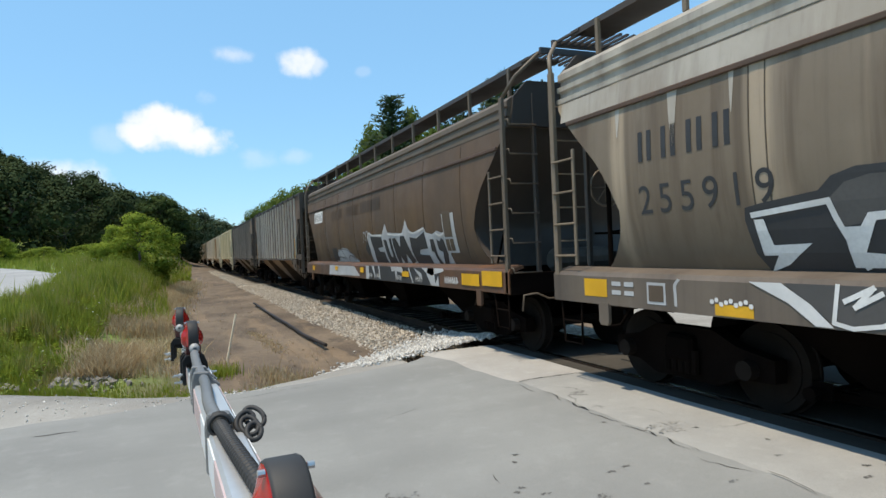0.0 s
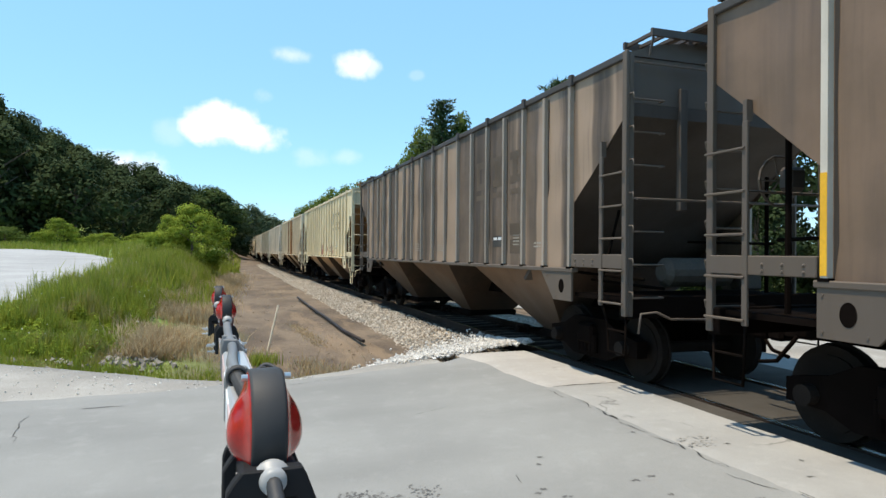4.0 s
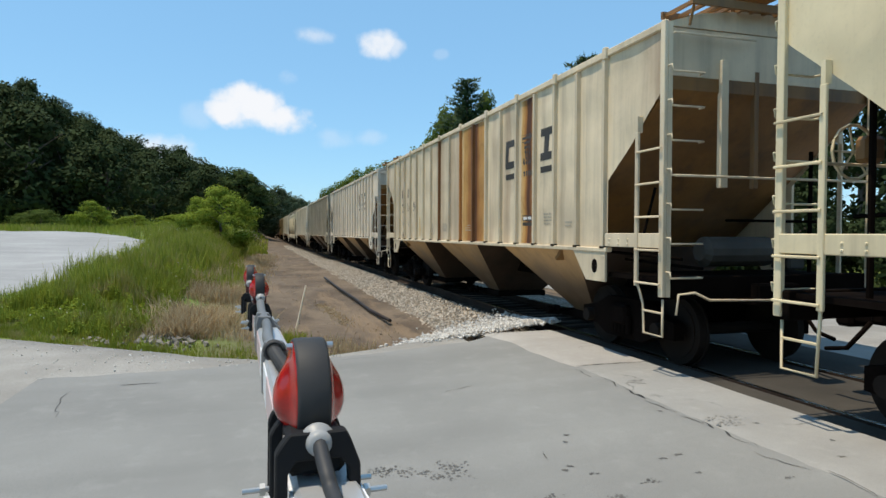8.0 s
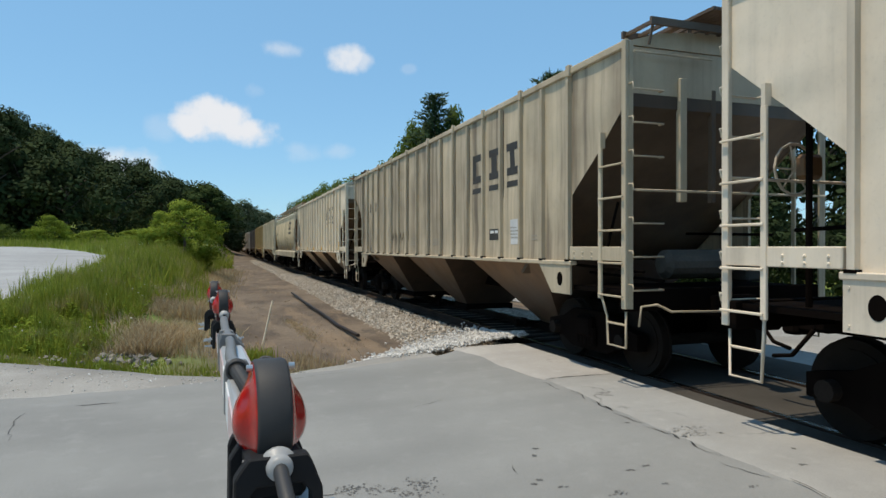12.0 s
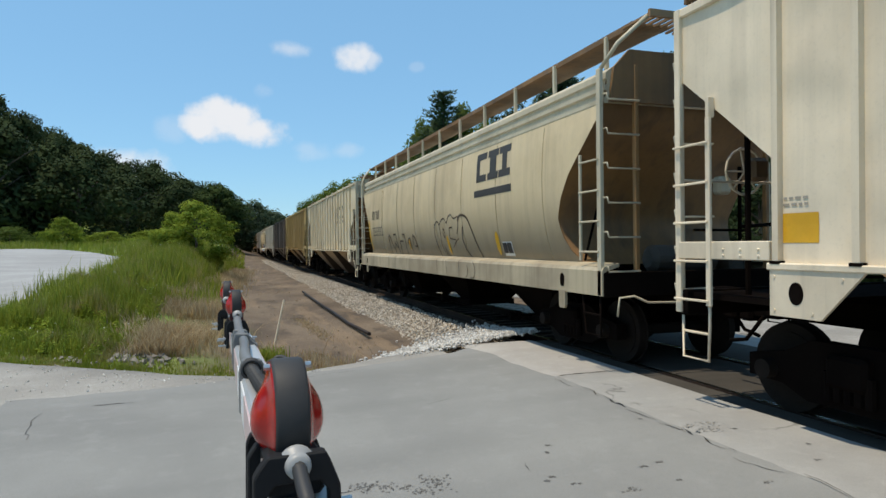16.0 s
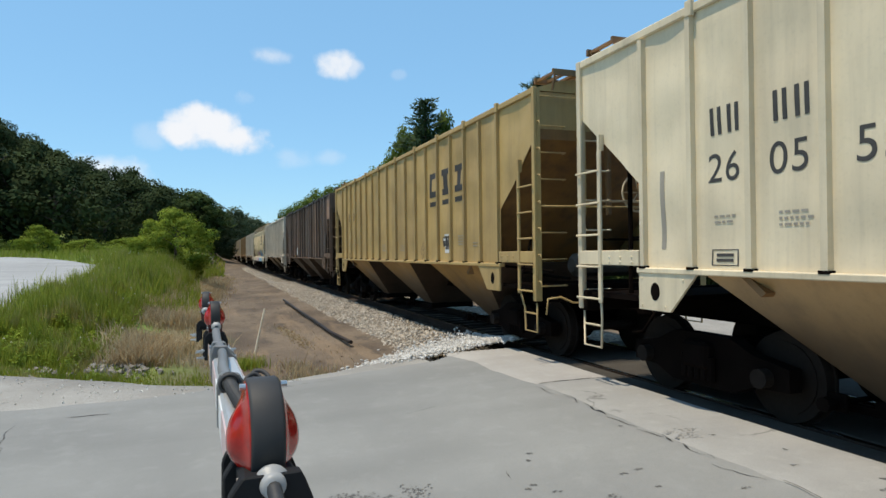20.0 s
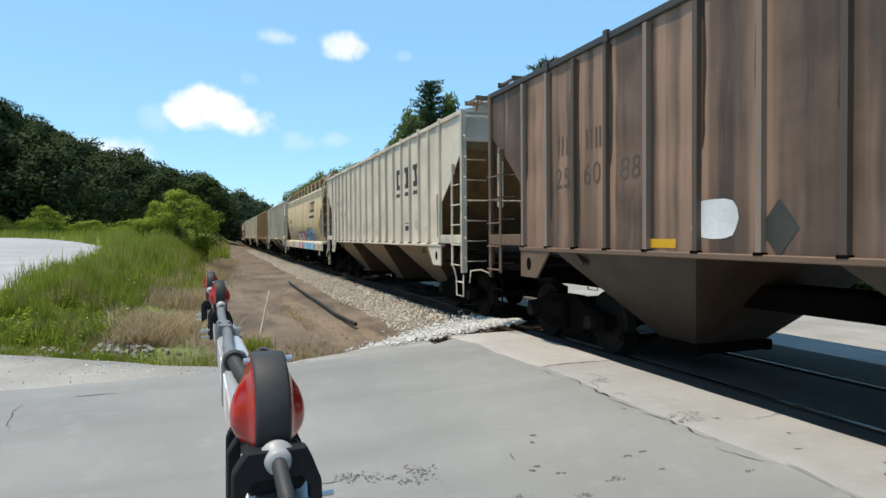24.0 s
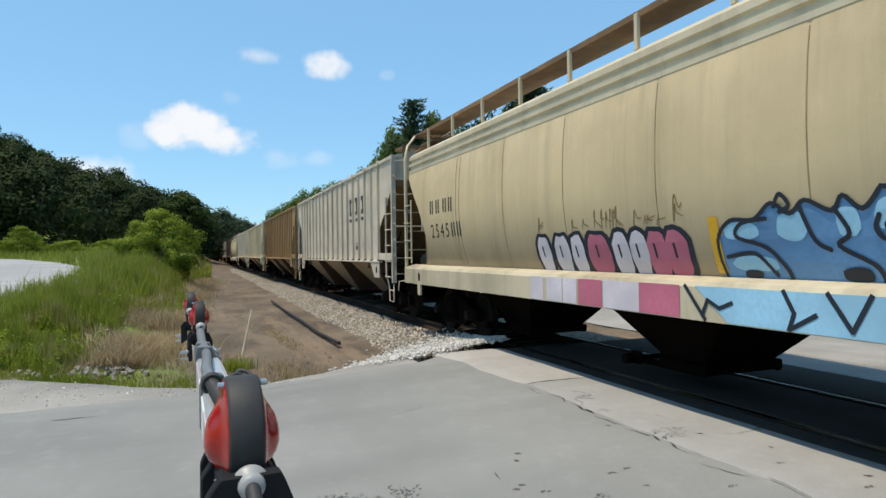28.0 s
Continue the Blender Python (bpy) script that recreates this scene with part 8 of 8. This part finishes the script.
def crown_mesh(name, seed, clumps, leaves, leaf, spread, flat=0.8):
    """Leaves set round many small clumps, with an uneven outline; the crown is one unit high."""
    rng = random.Random(seed)
    v, f, normals = [], [], []
    cl = []
    for _ in range(clumps):
        t = rng.random()
        r = spread * math.sin(math.pi * min(1, 0.16 + 0.8 * t)) * rng.uniform(0.45, 1.0)
        a = rng.uniform(0, 6.283)
        cl.append((Vector((r * math.cos(a), r * math.sin(a), t)), rng.uniform(0.09, 0.17)))
    for _ in range(leaves):
        c, cr = rng.choice(cl)
        d = Vector((rng.gauss(0, 1), rng.gauss(0, 1), rng.gauss(0, 1))).normalized()
        p = c + Vector((d.x * cr, d.y * cr, d.z * cr * flat)) * rng.uniform(0.6, 1.1)
        nrm = (d + Vector((rng.gauss(0, 0.5), rng.gauss(0, 0.5), rng.gauss(0.2, 0.5)))).normalized()
        s = leaf * rng.uniform(0.6, 1.4)
        u = nrm.orthogonal().normalized()
        u = Matrix.Rotation(rng.uniform(0, 6.28), 3, nrm) @ u
        w = nrm.cross(u)
        k = len(v)
        v += [p - u * s, p - w * s * 0.55 + nrm * s * 0.12, p + u * s, p + w * s * 0.55 + nrm * s * 0.12]
        soft = (d * 0.8 + (p - Vector((0, 0, 0.42))).normalized() * 0.6 + nrm * 0.15).normalized()
        normals += [soft] * 4
        f.append((k, k + 1, k + 2, k + 3) if (w.cross(u)).dot(soft) < 0 else (k + 3, k + 2, k + 1, k))
    me = quick(name, v, f, True)
    me.normals_split_custom_set_from_vertices([tuple(q) for q in normals])     # leaves of a clump shade together
    return me


def trunk_mesh(name, seed, h, r, limbs, spread):
    rng = random.Random(seed)
    bm = bmesh.new()
    tube(bm, (0, 0, -0.05), (0, 0, h * 0.6), r, 8, r * 0.7)
    tube(bm, (0, 0, h * 0.6), (0.02, 0.01, h), r * 0.7, 8, r * 0.2)
    for _ in range(limbs):
        z = h * rng.uniform(0.35, 0.8)
        a = rng.uniform(0, 6.283)
        e = Vector((spread * math.cos(a), spread * math.sin(a), 0)) * rng.uniform(0.5, 0.9)
        tube(bm, (0, 0, z), e + Vector((0, 0, z + 0.22 * rng.uniform(0.5, 1))), r * 0.4, 6, r * 0.12)
    me = bpy.data.meshes.new(name)
    bm.to_mesh(me)
    bm.free()
    return me


CROWNS = [crown_mesh("crown", 40 + k, 70, 8000, 0.021, 0.40 + 0.05 * k) for k in range(4)]
NEAR_CROWN = crown_mesh("crown", 60, 80, 15000, 0.018, 0.62, 0.75)
TRUNK = trunk_mesh("trunk", 50, 0.85, 0.028, 7, 0.34)


def tree(name, x, y, tall, wide, crown, leaf_mat, base, label, sink=0.12, category="tree", group=""):
    """crown and trunk meshes are one unit high and are scaled to the tree."""
    t = bpy.data.objects.new(name, None)
    scene.collection.objects.link(t)
    t.location = (x, y, base)
    t.rotation_euler.z = (x * 12.9 + y * 4.1) % 6.283
    tr = part("trunk", TRUNK, M_BARK, t)
    tr.scale = (tall, tall, tall)
    c = part("crown", crown, leaf_mat, t)
    c.scale = (wide, wide, tall * (1 - sink))
    c.location.z = tall * sink
    return tagged(t, label, category, group=group)


ELEV = [(-6, 2.2), (-3.2, 2.6), (-1.8, 3.6), (-0.8, 3.3), (0.2, 4.3), (1.3, 5.0), (2.2, 4.8), (3.2, 5.0), (4.6, 6.2), (6.5, 6.6), (9, 7.4), (11.5, 8.1), (14, 9.6), (17, 10.8), (20, 11.0), (26, 11.5), (34, 12), (46, 12)]


def skyline(a):
    for (p, ep), (q, eq) in zip(ELEV, ELEV[1:]):
        if p <= a <= q:
            return ep + (eq - ep) * (a - p) / (q - p)
    return 6.0


rng = random.Random(77)
for row, (dist, step, cut) in enumerate(((98, 3.0, 0.80), (125, 2.3, 0.93), (160, 1.7, 1.0))):
    a = -1.5 + row * 0.7
    while a < 46:
        d = dist * rng.uniform(0.93, 1.08)
        if a < 3 and row == 0:
            a += step
            continue
        x, y = -d * math.sin(radians(a)), d * math.cos(radians(a))
        top = 1.75 + d * math.tan(radians(skyline(a) * cut * rng.uniform(0.93, 1.04)))
        tall = rng.uniform(12, 15.5) if top > 12 else max(6.0, top)
        base = min(top - tall, height(x, y)) if row == 0 else top - tall
        tall = top - base
        wide = tall * rng.uniform(0.85, 1.1) if tall < 16 else rng.uniform(13, 16)
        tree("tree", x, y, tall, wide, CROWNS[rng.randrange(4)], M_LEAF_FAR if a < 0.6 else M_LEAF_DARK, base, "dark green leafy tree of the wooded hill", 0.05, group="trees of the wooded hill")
        a += step * rng.uniform(0.8, 1.2)
for a, d, el, w in ((1.25, 118, 5.05, 11), (-1.9, 190, 3.7, 13), (-3.4, 230, 2.9, 18), (-0.4, 200, 3.2, 18), (-2.8, 260, 2.8, 20), (0.4, 175, 3.9, 12)):
    x, y = -d * math.sin(radians(a)), d * math.cos(radians(a))
    tall = d * math.tan(radians(el)) + 1.75 - height(x, y)
    tree("tree", x, y, tall, w, CROWNS[int(d) % 4], M_LEAF_ROUND if d < 130 else M_LEAF_FAR, height(x, y), "round dark green tree beyond the field" if d < 130 else "tree far down the railway, greyed to paint in haze", 0.02)
# shrubs of the field
for x, y, tall, wide, mat in ((-2.0, 40, 3.45, 3.8, M_LEAF_LIGHT), (-3.3, 41, 2.4, 2.2, M_LEAF_LIGHT), (-13.8, 62, 2.5, 3.0, M_LEAF_LIGHT), (-11.0, 66, 1.5, 4.0, M_LEAF_LIGHT),
                              (-20, 70, 2.0, 5.0, M_LEAF_MID), (-7.5, 70, 1.7, 5.0, M_LEAF_LIGHT), (-26, 66, 3.4, 5.0, M_LEAF_MID), (-33, 62, 5, 8, M_LEAF_LIGHT)):
    tree("shrub", x, y, tall, wide, NEAR_CROWN, mat, height(x, y) - 0.1, "leafy green shrub growing in the field", 0.0, "shrub")
# trees behind the railway: bearing to the right, distance, elevation of the top in degrees, width
for a, d, el, w in ((6.6, 215, 3.9, 13), (7.8, 170, 4.5, 12), (9.0, 150, 5.2, 11), (10.2, 132, 5.4, 11), (11.6, 115, 5.8, 10), (13.0, 104, 6.3, 9), (14.4, 96, 7.0, 9), (15.6, 90, 8.3, 8), (16.8, 86, 10.3, 7.5), (18.3, 88, 10.8, 7.5),
                    (20.3, 82, 11.6, 7.0), (19.2, 92, 9.8, 9), (22.5, 80, 10.6, 8), (25, 70, 11.5, 8), (28, 60, 12.5, 8), (33, 52, 13, 8), (38, 46, 14, 8), (44, 40, 13, 8), (50, 36, 13, 8), (56, 33, 12, 8), (63, 30, 12, 8), (70, 30, 12, 9), (78, 30, 12, 9)):
    x, y = d * math.sin(radians(a)), d * math.cos(radians(a))
    tall = d * math.tan(radians(el)) + 1.75 - height(x, y)
    tree("tree", x, y, tall, w, CROWNS[int(a * 3) % 4], M_LEAF_MID if a < 24 else M_LEAF_DARK, height(x, y), "green leafy tree behind the railway", 0.05)


for k in range(11):
    x, y = 21.5 + 1.6 * math.sin(k * 2.3), -6 + 5.2 * k
    tree("shrub", x, y, 3.6 + 0.9 * math.sin(k * 1.7), 5.0, NEAR_CROWN, M_LEAF_DARK, height(x, y) - 0.1, "dark leafy shrub in the hedge behind the railway", 0.0, "shrub", "hedge behind the railway")


def pine(x, y, tall, label):
    t = bpy.data.objects.new("pine_tree", None)
    scene.collection.objects.link(t)
    base = height(x, y)
    t.location = (x, y, base)
    bm = bmesh.new()
    tube(bm, (0, 0, -0.3), (0, 0, tall * 0.98), tall * 0.016, 8, 0.04)
    part("trunk", bm, M_BARK, t)
    rng = random.Random(int(x * 7 + y))
    v, f = [], []
    for k in range(150):
        q = 0.3 + 0.7 * k / 150
        z = tall * q
        reach = tall * 0.30 * (1.06 - q) ** 0.6 * rng.uniform(0.5, 1.25)
        a = k * 2.4 + rng.uniform(-0.4, 0.4)
        for j in range(46):
            u = (j + 1) / 46
            c = Vector((math.cos(a) * reach * u, math.sin(a) * reach * u, z + reach * 0.22 * u * u - 0.1 * reach * u))
            c += Vector((rng.gauss(0, 0.16), rng.gauss(0, 0.16), rng.gauss(0, 0.13)))
            d = Vector((math.cos(a) + rng.gauss(0, 0.6), math.sin(a) + rng.gauss(0, 0.6), rng.uniform(0.0, 0.9))).normalized()
            s = rng.uniform(0.28, 0.55)
            w = d.orthogonal().normalized() * s * 0.3
            m = len(v)
            v += [c - w, c + w, c + d * s]
            f.append((m, m + 1, m + 2))
    part("crown", quick("crown", v, f), M_PINE, t)
    return tagged(t, label, "pine tree")


pine(80 * math.sin(radians(18.6)), 80 * math.cos(radians(18.6)), 80 * math.tan(radians(13.9)) + 1.0, "tall dark green pine tree behind the railway")
pine(50 * math.sin(radians(29.2)), 50 * math.cos(radians(29.2)), 50 * math.tan(radians(15.7)) + 1.0, "tall pine tree top rising behind the train")

# overhead cables along the road, with the poles that carry them
for px in (36.0, -32.0):
    pole = bpy.data.objects.new("utility_pole", None)
    scene.collection.objects.link(pole)
    pole.location = (px, 18.0, 0)
    bm = bmesh.new()
    tube(bm, (0, 0, height(px, 18) - 0.4), (0, 0, 14.4), 0.16, 12, 0.11)
    part("post", bm, M_TIE, pole)
    bm = bmesh.new()
    box(bm, -0.07, 0.07, -0.9, 0.9, 13.05, 13.2, 0.01)
    part("crossarm", bm, M_TIE, pole)
    tagged(pole, "dark wooden utility pole with a crossarm", "utility pole", group="utility poles")
for dy in (0.1, 0.55):
    bm = bmesh.new()
    pts = [Vector((36 - 68 * k / 24, 18.0 + dy, 13.25 - 0.8 * math.sin(math.pi * k / 24))) for k in range(25)]
    pipe_run(bm, pts, 0.022, 6)
    tagged(part("power_cable", bm, M_CABLE), "thin black overhead power cable", "cable", group="overhead cables")


# ---- what moves ----
def travel(t):
    for (a, sa), (b, sb) in zip(TRAVEL, TRAVEL[1:]):
        if t <= b:
            return sa + (sb - sa) * (t - a) / (b - a)
    return TRAVEL[-1][1]


def motions():
    for car, centre in TRAIN:
        walk(car, [(t, pose(TRACK_X, centre - s, 0)) for t, s in TRAVEL])
    steps = 420
    spin = [(28.0 * k / steps, math.degrees(travel(28.0 * k / steps) / 0.45)) for k in range(steps + 1)]
    for wheel, y in WHEELSETS[: 4 * 16]:
        walk(wheel, [(t, pose(0, y, 0.45, a, 0, 0)) for t, a in spin])


motions()
